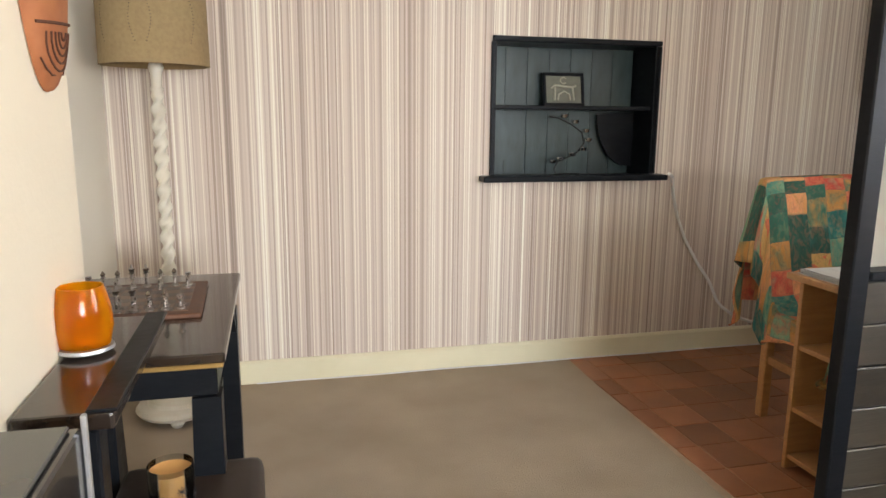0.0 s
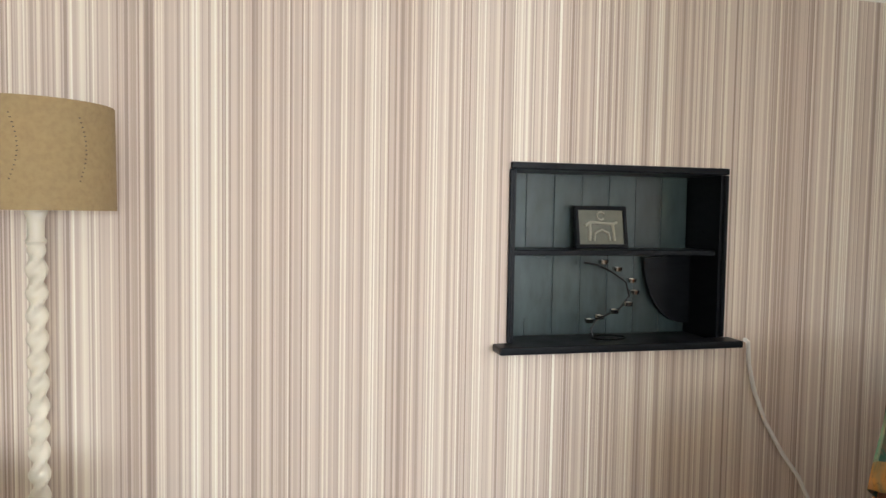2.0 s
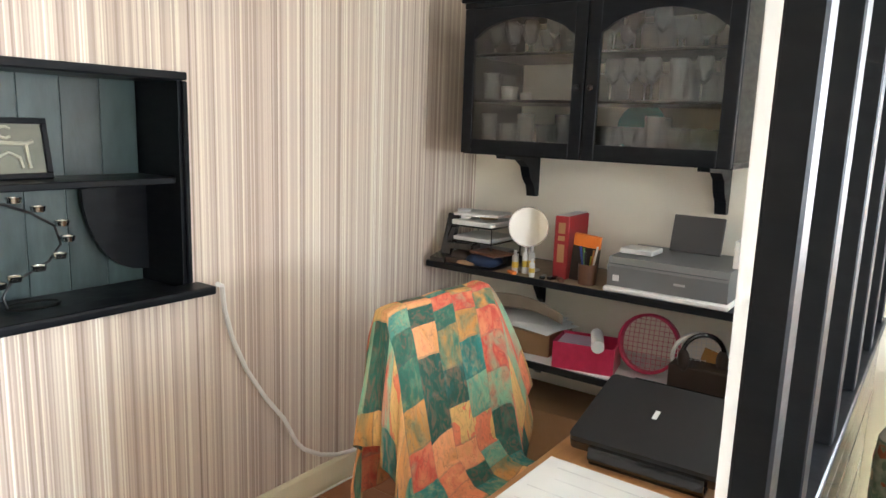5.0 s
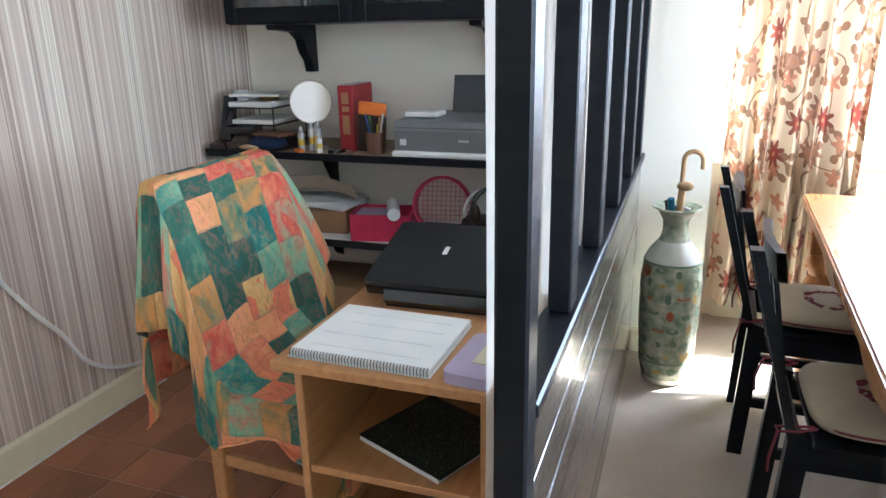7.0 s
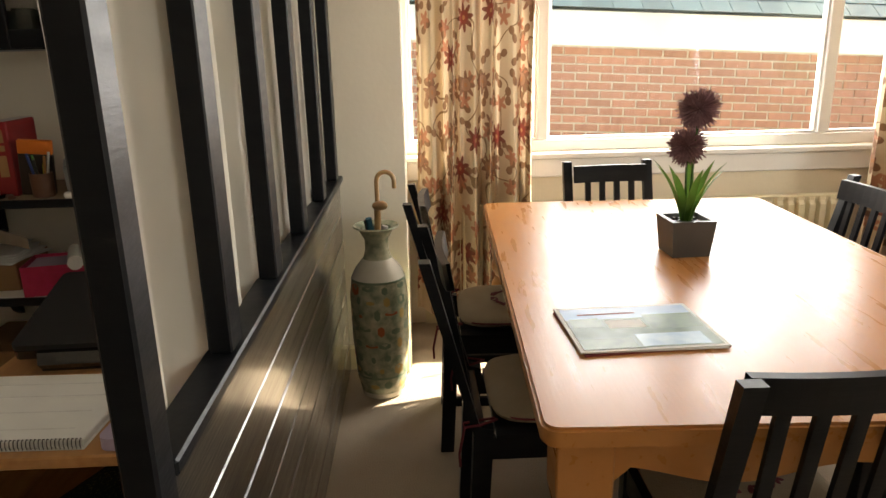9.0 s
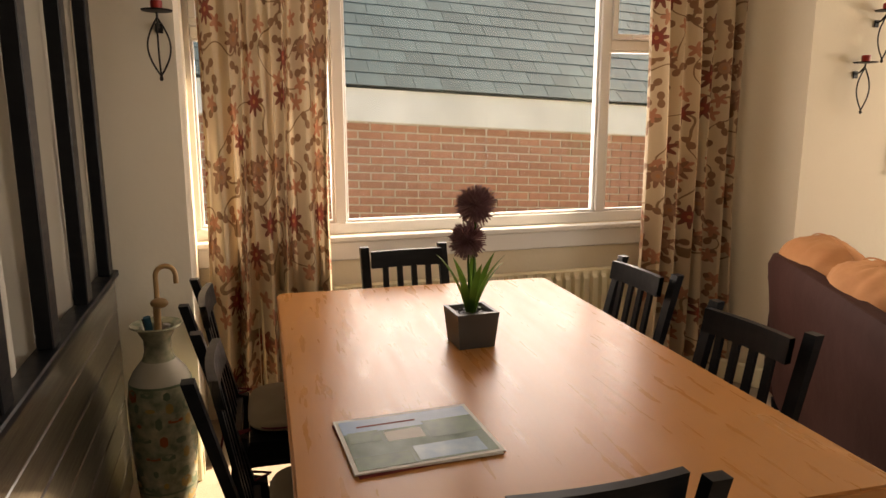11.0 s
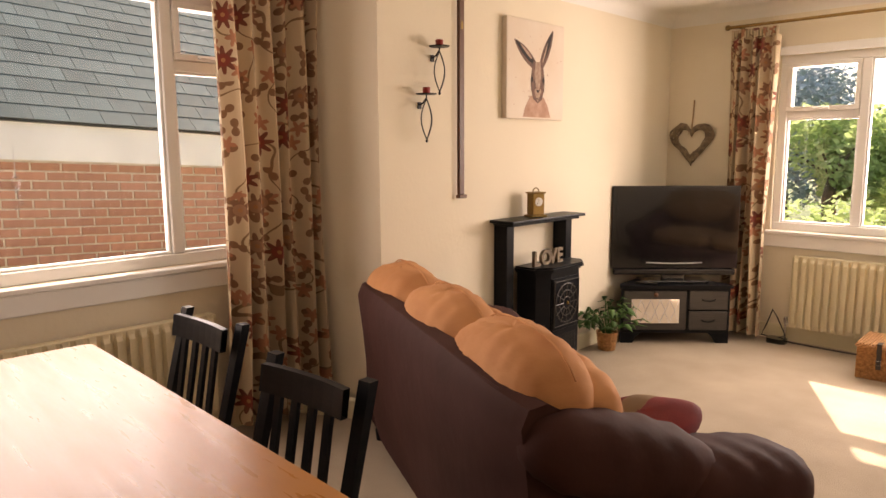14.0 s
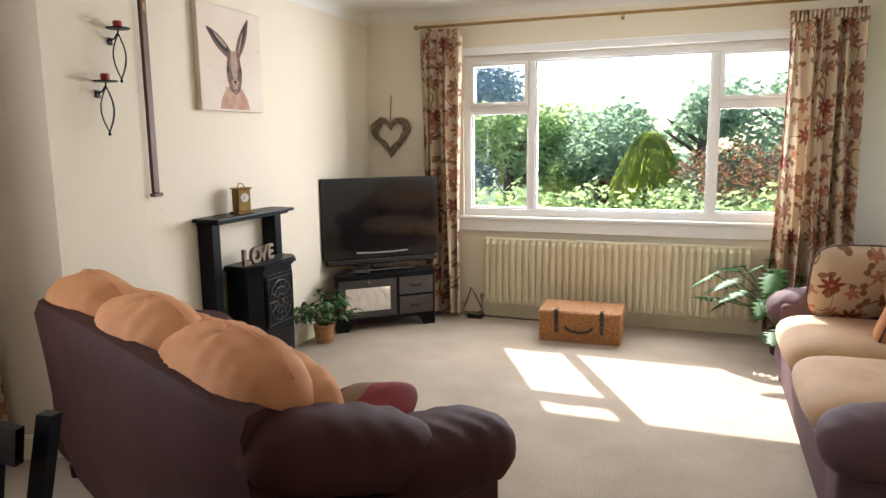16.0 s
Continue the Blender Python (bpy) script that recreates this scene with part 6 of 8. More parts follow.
pr = thing("printer", pose(4.72, 4.01, ZS), "grey inkjet printer with a white base and open rear feed", "printer")
M["prgrey"] = mat("grey_printer_plastic", (0.16, 0.165, 0.17), 0.4, color2=(0.14, 0.145, 0.15), scale=5)
M["prdark"] = mat("dark_grey_plastic", (0.06, 0.062, 0.066), 0.45, scale=5)
solid("white_base", M["paper"], (-0.19, 0.17, -0.235, 0.235, 0.0, 0.022), pr, bevel=0.006)
bm = bmesh.new()
prism(bm, [(-0.172, 0.0225), (0.15, 0.0225), (0.15, 0.145), (-0.165, 0.135), (-0.18, 0.10)], 1, -0.225, 0.225)
part("body", bm, M["prgrey"], pr)
solid("lid_seam", M["prdark"], (-0.178, -0.174, -0.22, 0.22, 0.110, 0.113), pr, bevel=0)
solid("badge", M["paper"], (-0.1815, -0.1785, 0.175, 0.20, 0.045, 0.068), pr, bevel=0)
solid("brand_bar", M["silver"], (-0.1815, -0.1785, -0.075, -0.035, 0.062, 0.070), pr, bevel=0)
bm = bmesh.new()
box(bm, -0.006, 0.006, -0.10, 0.10, 0.0, 0.15, 0.003)
part("rear_feed", bm, M["prdark"], pr, m=pose(0.10, -0.02, 0.143, 0, 14, 0))
solid("paper_pad", M["paper"], (-0.10, 0.02, 0.08, 0.21, 0.142, 0.162), pr, bevel=0.003)
card = bmesh.new()
box(card, -0.05, 0.05, -0.075, 0.075, 0.0, 0.10, 0.003)
single("white_card_box", card, M["paper"], "small white card box standing on the printer", "box", m=pose(4.66, 3.72, ZS + 0.142))
solid("a4_sheet", M["paper"], (4.78, 4.784, 3.62, 3.80, ZS + 0.145, ZS + 0.36))
tagged(bpy.data.objects["a4_sheet"], "upright sheet of white paper behind the printer", "paper")

mir = thing("round_mirror", pose(4.66, 4.655, ZS), "round chrome shaving mirror on a slim stand", "mirror")
M["mirror"] = mat("mirror_face", (0.85, 0.85, 0.85), 0.04, metal=1.0, scale=3)
bm = bmesh.new()
lathe(bm, [(0.062, 0.0), (0.062, 0.004), (0.02, 0.010), (0.005, 0.016), (0.005, 0.10), (0.009, 0.104)], 28)
part("stand", bm, M["chrome"], mir, smooth=True)
bm = bmesh.new()
lathe(bm, [(0.082, -0.004), (0.086, -0.004), (0.088, 0.0), (0.086, 0.004), (0.082, 0.004)], 40, cap=False)
part("rim", bm, M["chrome"], mir, smooth=True, m=pose(0, 0, 0.19, 0, -84, 22))
bm = bmesh.new()
lathe(bm, [(0.0825, -0.003), (0.0825, 0.003)], 40)
part("mirror_disc", bm, M["mirror"], mir, m=pose(0, 0, 0.19, 0, -84, 22))

tray = thing("letter_tray", pose(4.74, 4.93, ZS), "three-tier wire letter tray stuffed with papers", "letter tray")
for k, z in enumerate((0.03, 0.095, 0.165)):
    b = bmesh.new()
    tube(b, [(-0.13, -0.12, z), (0.13, -0.12, z), (0.13, 0.12, z), (-0.13, 0.12, z)], 0.003, 6, True)
    for q in range(9):
        tube(b, [(-0.13 + q * 0.0325, -0.12, z - 0.002), (-0.13 + q * 0.0325, 0.12, z - 0.002)], 0.0016, 4)
    part("tier", b, M["iron"], tray)
    solid("paper_stack", M["paper"] if k else M["print"], (-0.125, 0.115, -0.11, 0.10, z + 0.003, z + 0.016 + 0.004 * k), tray, bevel=0.002)
for x in (-0.13, 0.13):
    for y in (-0.12, 0.12):
        b = bmesh.new()
        tube(b, [(x, y, 0), (x, y, 0.165)], 0.003, 6)
        part("post", b, M["iron"], tray)
for y, x, rr, h, mt, lab in ((5.02, 4.70, 0.032, 0.045, "paper", "roll of white tape on the letter tray"), (4.92, 4.76, 0.045, 0.03, "brass", "brown parcel tape roll on the letter tray")):
    b = bmesh.new()
    lathe(b, [(rr * 0.6, 0), (rr, 0), (rr, h), (rr * 0.6, h), (rr * 0.6, 0)], 24, cap=False)
    single("tape_roll", b, M[mt], lab, "tape", smooth=True, m=pose(x, y, ZS + 0.186))
ph = thing("cordless_phone", pose(4.60, 5.045, ZS), "black cordless telephone upright in its cradle", "telephone")
bm = bmesh.new()
prism(bm, [(-0.07, 0.0), (0.07, 0.0), (0.06, 0.05), (0.0, 0.035), (-0.07, 0.02)], 1, -0.04, 0.04)
part("cradle", bm, M["gloss"], ph)
bm = bmesh.new()
box(bm, -0.016, 0.016, -0.029, 0.029, 0.0, 0.20, 0.009, 2)
part("handset", bm, M["gloss"], ph, smooth=True, m=pose(0.0, 0, 0.02, 0, 18, 0))
M["denim"] = mat("navy_fabric", (0.01, 0.025, 0.07), 0.85, scale=20, bump=0.3)
for nm, mt, c, r_, lab, cat in (("blue_pouch", "denim", (4.59, 4.83, ZS + 0.028), (0.05, 0.085, 0.028), "soft navy blue fabric pouch on the shelf", "pouch"), ("brown_purse", "leather", (4.60, 4.955, ZS + 0.03), (0.045, 0.05, 0.03), "dark brown leather purse on the shelf", "purse"), ("tan_wallet", "tan", (4.56, 4.90, ZS + 0.012), (0.03, 0.05, 0.010), "tan leather wallet on the shelf", "wallet")):
    b = bmesh.new()
    pillow(b, *r_, (0, 0, 0), 3, 20, 10, wobble=0.03)
    single(nm, b, M[mt], lab, cat, smooth=True, m=Matrix.Translation(c))
M["lotion"] = mat("white_bottle_plastic", (0.7, 0.7, 0.68), 0.3, scale=8)
M["yellowlabel"] = mat("yellow_label", (0.6, 0.42, 0.05), 0.5, scale=8)
for i, (y, x, h, rr) in enumerate(((4.66, 4.57, 0.10, 0.014), (4.628, 4.60, 0.11, 0.014), (4.60, 4.60, 0.12, 0.015), (4.57, 4.555, 0.075, 0.012))):
    bt = thing("bottle", pose(x, y, ZS), "small toiletry bottle with a yellow band beside the mirror", "bottle", "toiletry bottles on the shelf")
    b = bmesh.new()
    lathe(b, [(rr, 0), (rr, h * 0.75), (rr * 0.5, h * 0.82), (rr * 0.5, h)], 16)
    part("bottle_body", b, M["silver"] if i in (0, 2) else M["lotion"], bt, smooth=True)
    b = bmesh.new()
    lathe(b, [(rr + 0.0006, h * 0.25), (rr + 0.0006, h * 0.5)], 16, cap=False)
    part("label_band", b, M["yellowlabel"], bt, smooth=True)
for i, (y, x, z, dx, dy, dz, a, mt, lab) in enumerate(((4.90, 4.63, 0.0, 0.075, 0.12, 0.028, 6, "leather", "black folder lying under the letter tray"), (4.80, 4.60, 0.058, 0.06, 0.08, 0.012, -14, "brownwood", "brown card wallet on the blue pouch"), (4.97, 4.62, 0.0605, 0.05, 0.07, 0.03, 10, "gloss", "black spectacle case on the purse"), (4.93, 4.72, 0.21, 0.09, 0.11, 0.012, 12, "paper", "white envelopes on top of the letter tray"))):
    b = bmesh.new()
    box(b, -dx, dx, -dy, dy, 0, dz, min(0.006, dz / 3), 2)
    single("desk_item", b, M[mt], lab, "stationery", m=pose(x, y, ZS + z, 0, 0, a))
for i, (y, x, a, mt) in enumerate(((4.52, 4.56, 20, "gloss"), (4.48, 4.57, -15, "gloss"), (4.66, 4.545, 60, "orangecard"), (4.44, 4.56, 40, "brownwood"))):
    b = bmesh.new()
    box(b, -0.025, 0.025, -0.012, 0.012, 0, 0.014, 0.004)
    single("small_gadget", b, M[mt], "small pocket item lying on the shelf", "trinket", m=pose(x, y, ZS, 0, 0, a))
M["mat_"] = mat("worn_shelf_paper", (0.34, 0.27, 0.18), 0.8, color2=(0.26, 0.2, 0.13), scale=12)
solid("shelf_liner", M["mat_"], (4.535, 4.93, 4.20, 4.75, 0.8772, 0.8775), None, bevel=0)
tagged(bpy.data.objects["shelf_liner"], "worn brown paper liner on the black shelf", "shelf liner")

# lower shelf
ZL = 0.5265
M["pink"] = mat("pink_gift_card", (0.50, 0.02, 0.09), 0.45, color2=(0.40, 0.012, 0.06), scale=30)
M["card"] = mat("brown_cardboard", (0.30, 0.18, 0.09), 0.85, color2=(0.25, 0.15, 0.07), scale=8)
pb = thing("pink_box", pose(4.63, 4.33, ZL, 0, 0, 12), "bright pink open gift box holding rolled paper", "box")
for d in ((-0.09, 0.09, -0.125, -0.122, 0, 0.11), (-0.09, 0.09, 0.122, 0.125, 0, 0.11), (-0.09, -0.087, -0.122, 0.122, 0, 0.11), (0.087, 0.09, -0.122, 0.122, 0, 0.11)):
    solid("box_side", M["pink"], d, pb, bevel=0)
solid("box_bottom", M["pink"], (-0.087, 0.087, -0.122, 0.122, 0, 0.003), pb, bevel=0)
solid("contents", M["lilac"], (-0.083, 0.083, -0.02, 0.118, 0.004, 0.10), pb, bevel=0.004)
b = bmesh.new()
tube(b, [(-0.10, -0.06, 0.115), (0.08, -0.02, 0.115)], 0.026, 20)
part("paper_roll", b, M["paper"], pb, smooth=True)
b = bmesh.new()
box(b, -0.13, 0.13, -0.16, 0.16, 0, 0.10, 0.003)
single("cardboard_box", b, M["card"], "flat brown cardboard box under loose papers", "box", m=pose(4.72, 4.66, ZL, 0, 0, 4))
for i in range(4):
    b = bmesh.new()
    sheet(b, lambda u, v: ((u - 0.5) * 0.24, (v - 0.5) * 0.34, 0.004 * math.sin(5 * u + 4 * v + i)), 6, 8)
    o = single("loose_paper", b, M["paper"], "loose sheet lying on the cardboard box", "paper", smooth=True, m=pose(4.71, 4.64 + 0.02 * i, ZL + 0.107 + i * 0.006, 0, 0, i * 7 - 8))
    md = o.modifiers.new("paper", "SOLIDIFY")
    md.thickness = 0.001
for nm, y, x, mt, lab, rr, turn in (("pink_sieve", 4.10, 4.72, "pink", "pink plastic sieve ring standing on its side", 0.115, 8), ("white_sieve", 3.90, 4.70, "paper", "white plastic sieve ring standing on its side", 0.10, 20)):
    root = thing(nm, pose(x, y, ZL + rr + 0.008, 0, -78, turn), lab, "sieve")
    b = bmesh.new()
    lathe(b, [(rr, 0.0), (rr + 0.006, 0.004), (rr + 0.006, 0.055), (rr, 0.06), (rr - 0.006, 0.055), (rr - 0.006, 0.004), (rr, 0.0)], 40, cap=False)
    part("rim", b, M[mt], root, smooth=True)
    b = bmesh.new()
    for k in range(-5, 6):
        q = rr * k / 6
        half = math.sqrt(rr * rr - q * q) * 0.98
        tube(b, [(q, -half, 0.05), (q, 0, 0.058), (q, half, 0.05)], 0.0012, 4)
        tube(b, [(-half, q, 0.05), (0, q, 0.058), (half, q, 0.05)], 0.0012, 4)
    tagged(part("mesh", b, M[mt], root), kind="stuff")
M["kraft"] = mat("grey_brown_kraft", (0.30, 0.25, 0.19), 0.8, color2=(0.24, 0.19, 0.14), scale=7)
b = bmesh.new()
sheet(b, lambda u, v: (-0.14 + 0.02 * v + 0.05 * math.sin(3 * v), 0.24 - 0.50 * v, 0.012 + 0.085 * u * (1 - 0.5 * v) + 0.05 * math.sin(2.6 * v)), 5, 20)
ob = single("kraft_sheet", b, M["kraft"], "bowed sheet of brown kraft card on the cardboard box", "card", smooth=True, m=pose(4.76, 4.72, ZL + 0.105))
md = ob.modifiers.new("card", "SOLIDIFY")
md.thickness = 0.002
hp = thing("headphones", pose(4.60, 3.86, ZL + 0.16, 0, 0, 30), "black padded headphones resting on the lower shelf", "headphones")
b = bmesh.new()
tube(b, [(0, 0.075 * math.cos(a), 0.075 * math.sin(a)) for a in [i * math.pi / 12 for i in range(13)]], 0.009, 8)
part("headband", b, M["gloss"], hp, smooth=True)
for sy in (-1, 1):
    b = bmesh.new()
    pillow(b, 0.034, 0.02, 0.042, (0, sy * 0.07, -0.025), 2.4, 18, 12)
    part("ear_cup", b, M["leather"], hp, smooth=True)
b = bmesh.new()
box(b, -0.06, 0.06, -0.11, 0.11, 0.0, 0.116, 0.004)
single("black_case", b, M["leather"], "small black case under the headphones", "case", m=pose(4.61, 3.86, ZL))
M["amberenv"] = mat("brown_envelope", (0.48, 0.25, 0.07), 0.8, scale=8)
b = bmesh.new()
box(b, -0.002, 0.002, -0.12, 0.12, 0, 0.16, 0)
single("brown_envelope", b, M["amberenv"], "brown padded envelope leaning on the lower shelf", "envelope", m=pose(4.70, 3.80, ZL, 18, -20, 0))
b = bmesh.new()
pillow(b, 0.07, 0.09, 0.06, (0, 0, 0), 2.6, 20, 12, wobble=0.12)
single("dark_glove", b, M["leather"], "crumpled black glove on the lower shelf", "glove", smooth=True, m=pose(4.60, 3.66, ZL + 0.058))
b = bmesh.new()
box(b, -0.16, 0.16, -0.3, 0.3, 0, 0.30, 0.004)
single("storage_box", b, M["card"], "large brown cardboard box on the floor under the shelves", "box", m=pose(4.74, 4.45, -0.005))
b = bmesh.new()
box(b, -0.16, 0.16, -0.25, 0.25, 0, 0.34, 0.004)
single("dark_storage_box", b, M["prdark"], "dark storage box on the floor under the shelves", "box", m=pose(4.74, 3.78, -0.005))

# ---- dining things ----
M["vasebase"] = mat("painted_green_grey_vase", (0.58, 0.56, 0.40), 0.25, color2=(0.22, 0.28, 0.19), scale=26, amount=0.4, coat=0.4)
M["vaseband"] = mat("white_vase_glaze", (0.66, 0.64, 0.54), 0.2, color2=(0.56, 0.55, 0.46), scale=10, coat=0.4)
M["vasered"] = mat("orange_red_glaze", (0.45, 0.12, 0.04), 0.3, scale=16)
vase = thing("umbrella_vase", pose(4.72, 3.185, 0), "tall Chinese style vase with orange squares on green glaze", "vase")
VP = [(0.075, 0.0), (0.082, 0.01), (0.10, 0.08), (0.112, 0.25), (0.114, 0.42), (0.105, 0.50), (0.088, 0.535), (0.055, 0.575), (0.045, 0.61), (0.046, 0.65), (0.068, 0.69), (0.088, 0.70), (0.086, 0.706), (0.060, 0.694), (0.04, 0.65), (0.038, 0.61)]
bm = bmesh.new()
lathe(bm, VP, 36)
part("body", bm, M["vasebase"], vase, smooth=True)
bm = bmesh.new()
lathe(bm, [(0.1062, 0.499), (0.0892, 0.535), (0.0562, 0.576)], 36, cap=False)
part("shoulder_glaze", bm, M["vaseband"], vase, smooth=True)
bm = bmesh.new()
lathe(bm, [(0.0835, 0.008), (0.0895, 0.03)], 36, cap=False)
part("foot_band", bm, M["vaseband"], vase, smooth=True)
M["vasegreen"] = mat("dark_green_glaze", (0.17, 0.24, 0.15), 0.3, scale=20)
M["vaseochre"] = mat("ochre_glaze", (0.50, 0.36, 0.12), 0.3, scale=20)


def vase_radius(z):
    for (r0, z0), (r1, z1) in zip(VP, VP[1:]):
        if z0 <= z <= z1:
            return r0 + (r1 - r0) * (z - z0) / (z1 - z0) + 0.0012
    return 0.1


rnd = random.Random(4)
for row, (z, count) in enumerate(((0.07, 9), (0.13, 11), (0.19, 12), (0.25, 12), (0.31, 12), (0.37, 12), (0.43, 11), (0.475, 10))):
    for i in range(count):
        a = i * 2 * math.pi / count + row * 0.4 + rnd.uniform(-0.1, 0.1)
        zz, hh, ww = z + rnd.uniform(-0.008, 0.008), rnd.uniform(0.007, 0.024), rnd.uniform(0.008, 0.026)
        b = bmesh.new()
        corners = [b.verts.new((vase_radius(zz + t * hh) * math.cos(a + q * ww / 0.11), vase_radius(zz + t * hh) * math.sin(a + q * ww / 0.11), zz + t * hh)) for q, t in ((-1, -0.5), (0, -1), (1, -0.6), (1, 0.5), (0.1, 1), (-1, 0.6))]
        b.faces.new(corners)
        part("painted_leaf" if row % 2 else "painted_square", b, M[("vasered", "vasegreen", "vaseochre", "vasegreen")[rnd.randrange(4)]], vase)
for z in (0.10, 0.495):
    b = bmesh.new()
    lathe(b, [(vase_radius(z) + 0.0006, z), (vase_radius(z + 0.008) + 0.0006, z + 0.008)], 36, cap=False)
    part("glaze_band", b, M["vasegreen"], vase, smooth=True)
M["cane"] = mat("varnished_cane", (0.42, 0.26, 0.12), 0.3, scale=20)
M["blueumb"] = mat("blue_umbrella_cloth", (0.01, 0.10, 0.16), 0.7, scale=20)
um = thing("crook_umbrella", pose(4.72, 3.18, 0.005), "umbrella with a pale cane crook handle in the vase", "umbrella")
b = bmesh.new()
tube(b, [(0, 0, 0.5), (0.005, -0.005, 0.80), (0.005, -0.005, 0.86)] + [(0.005, -0.005 - 0.033 + 0.033 * math.cos(t), 0.87 + 0.033 * math.sin(t)) for t in [i * math.pi / 8 for i in range(9)]] + [(0.005, -0.071, 0.84)], 0.009, 10)
part("handle", b, M["cane"], um, smooth=True)
b = bmesh.new()
tube(b, [(0, 0, 0.02), (0, 0, 0.3), (0.003, 0, 0.70)], 0.014, 10)
part("furled_cloth", b, M["blueumb"], um, smooth=True)
for i, (dx, dy, mt, lab, h) in enumerate(((-0.03, 0.02, "blueumb", "folded teal umbrella standing in the vase", 0.70), (0.02, 0.03, "leather", "folded black umbrella standing in the vase", 0.68), (0.0, -0.03, "silver", "silver folding umbrella standing in the vase", 0.66), (-0.035, -0.01, "cane", "walking stick with carved brown head in the vase", 0.74))):
    b = bmesh.new()
    tube(b, [(dx * 0.3, dy * 0.3, 0.05), (dx * 0.8, dy * 0.8, 0.66), (dx * 1.2, dy * 1.2, h + 0.04)], 0.013, 10)
    if i == 3:
        pillow(b, 0.018, 0.03, 0.018, (dx * 1.4, dy * 1.2 - 0.01, h + 0.05), 2.2, 12, 8)
    single("umbrella", b, M[mt], lab, "umbrella", smooth=True, m=pose(4.72, 3.185, 0.0))

M["zinc"] = mat("dark_grey_planter", (0.06, 0.06, 0.058), 0.5, scale=10, bump=0.1)
M["alliumhead"] = mat("dusky_purple_floret", (0.40, 0.24, 0.27), 0.7, color2=(0.22, 0.12, 0.14), scale=40)
pl = thing("artificial_allium", pose(4.045, 2.247, 0.7602, 0, 0, 2), "two purple allium heads in a square grey planter", "table plant")
bm = bmesh.new()
pr_ = [(0.054, 0.0), (0.064, 0.105), (0.052, 0.105), (0.047, 0.09), (0.0, 0.09)]
rg = []
for r_, z in pr_:
    rg.append([bm.verts.new((sx * r_, sy * r_, z)) for sx, sy in ((1, 1), (-1, 1), (-1, -1), (1, -1))])
for a, c in zip(rg, rg[1:]):
    for k in range(4):
        bm.faces.new((a[k], a[(k + 1) % 4], c[(k + 1) % 4], c[k]))
bm.faces.new(rg[0])
part("planter", bm, M["zinc"], pl)
rnd = random.Random(8)
bm = bmesh.new()
for i in range(60):
    pillow(bm, 0.007, 0.007, 0.005, (rnd.uniform(-.042, .042), rnd.uniform(-.042, .042), 0.092), 2.4, 6, 4)
tagged(part("pebbles", bm, M["zinc"], pl), kind="stuff")
for cx, cy, cz, r_ in ((-0.004, -0.012, 0.412, 0.056), (0.010, 0.008, 0.308, 0.052)):
    b = bmesh.new()
    tube(b, [(cx * 0.3, cy * 0.3, 0.09), (cx, cy, cz)], 0.0035, 6)
    part("stem", b, M["leaf"], pl, smooth=True)
    b = bmesh.new()
    pillow(b, r_ * 0.35, r_ * 0.35, r_ * 0.35, (cx, cy, cz), 2, 12, 8)
    n_ = 300
    for i in range(n_):
        z = 1 - 2 * (i + 0.5) / n_
        a = i * 2.39996
        q = math.sqrt(1 - z * z)
        d = Vector((q * math.cos(a), q * math.sin(a), z))
        ln = r_ * rnd.uniform(0.78, 1.12)
        sd = d.orthogonal().normalized()
        up = d.cross(sd)
        base_, tip = Vector((cx, cy, cz)) + d * r_ * 0.3, Vector((cx, cy, cz)) + d * ln
        for ax in (sd, up):
            vs = [b.verts.new(v) for v in (base_ - ax * 0.0008, base_ + ax * 0.0008, tip + ax * 0.0024, tip + d * 0.004, tip - ax * 0.0024)]
            b.faces.new(vs)
    tagged(part("flower_head", b, M["alliumhead"], pl), kind="stuff")


def blade(b, base_, lean, length, width, droop=0.5, seg=8, cup=0.3):
    d = Vector((math.cos(lean), math.sin(lean), 0))
    s = Vector((-d.y, d.x, 0))
    rows = []
    for i in range(seg + 1):
        t = i / seg
        out, up = length * (0.18 * t + droop * t * t), length * (t - droop * 0.35 * t ** 3)
        w_ = width * math.sin(math.pi * (0.12 + 0.88 * t)) ** 0.8 if i < seg else 0.0005
        c_ = Vector(base_) + d * out + Vector((0, 0, up))
        rows.append([b.verts.new(c_ - s * w_ + d * 0), b.verts.new(c_ + d * w_ * cup * -1), b.verts.new(c_ + s * w_)])
    for a, c in zip(rows, rows[1:]):
        b.faces.new((a[0], a[1], c[1], c[0]))
        b.faces.new((a[1], a[2], c[2], c[1]))


for i in range(9):
    b = bmesh.new()
    blade(b, (0.012 * math.cos(i * 0.7), 0.012 * math.sin(i * 0.7), 0.09), i * 0.7 + 0.3, 0.17 + 0.02 * (i % 3), 0.012, 0.30)
    part("leaf", b, M["leaf2"], pl, smooth=True)

M["mag1"] = mat("magazine_sky", (0.22, 0.38, 0.62), 0.4, color2=(0.42, 0.52, 0.64), scale=6, spec=0.15)
M["mag2"] = mat("magazine_garden", (0.04, 0.09, 0.045), 0.4, color2=(0.16, 0.24, 0.20), scale=16, spec=0.15)
mg = thing("brochure", pose(3.487, 2.56, 0.7602, 0, 0, -88), "stack of glossy house brochures with a garden photograph cover", "brochure")
for i, a in enumerate((2.5, -1.5)):
    b = bmesh.new()
    box(b, -0.15, 0.15, -0.12, 0.12, i * 0.0025, i * 0.0025 + 0.0022)
    part("under_copy", b, M["redcloth"] if i == 0 else M["paper"], mg, m=pose(0, 0, 0, 0, 0, a))
solid("cover", M["paper"], (-0.152, 0.152, -0.12, 0.12, 0.0052, 0.0075), mg, bevel=0)
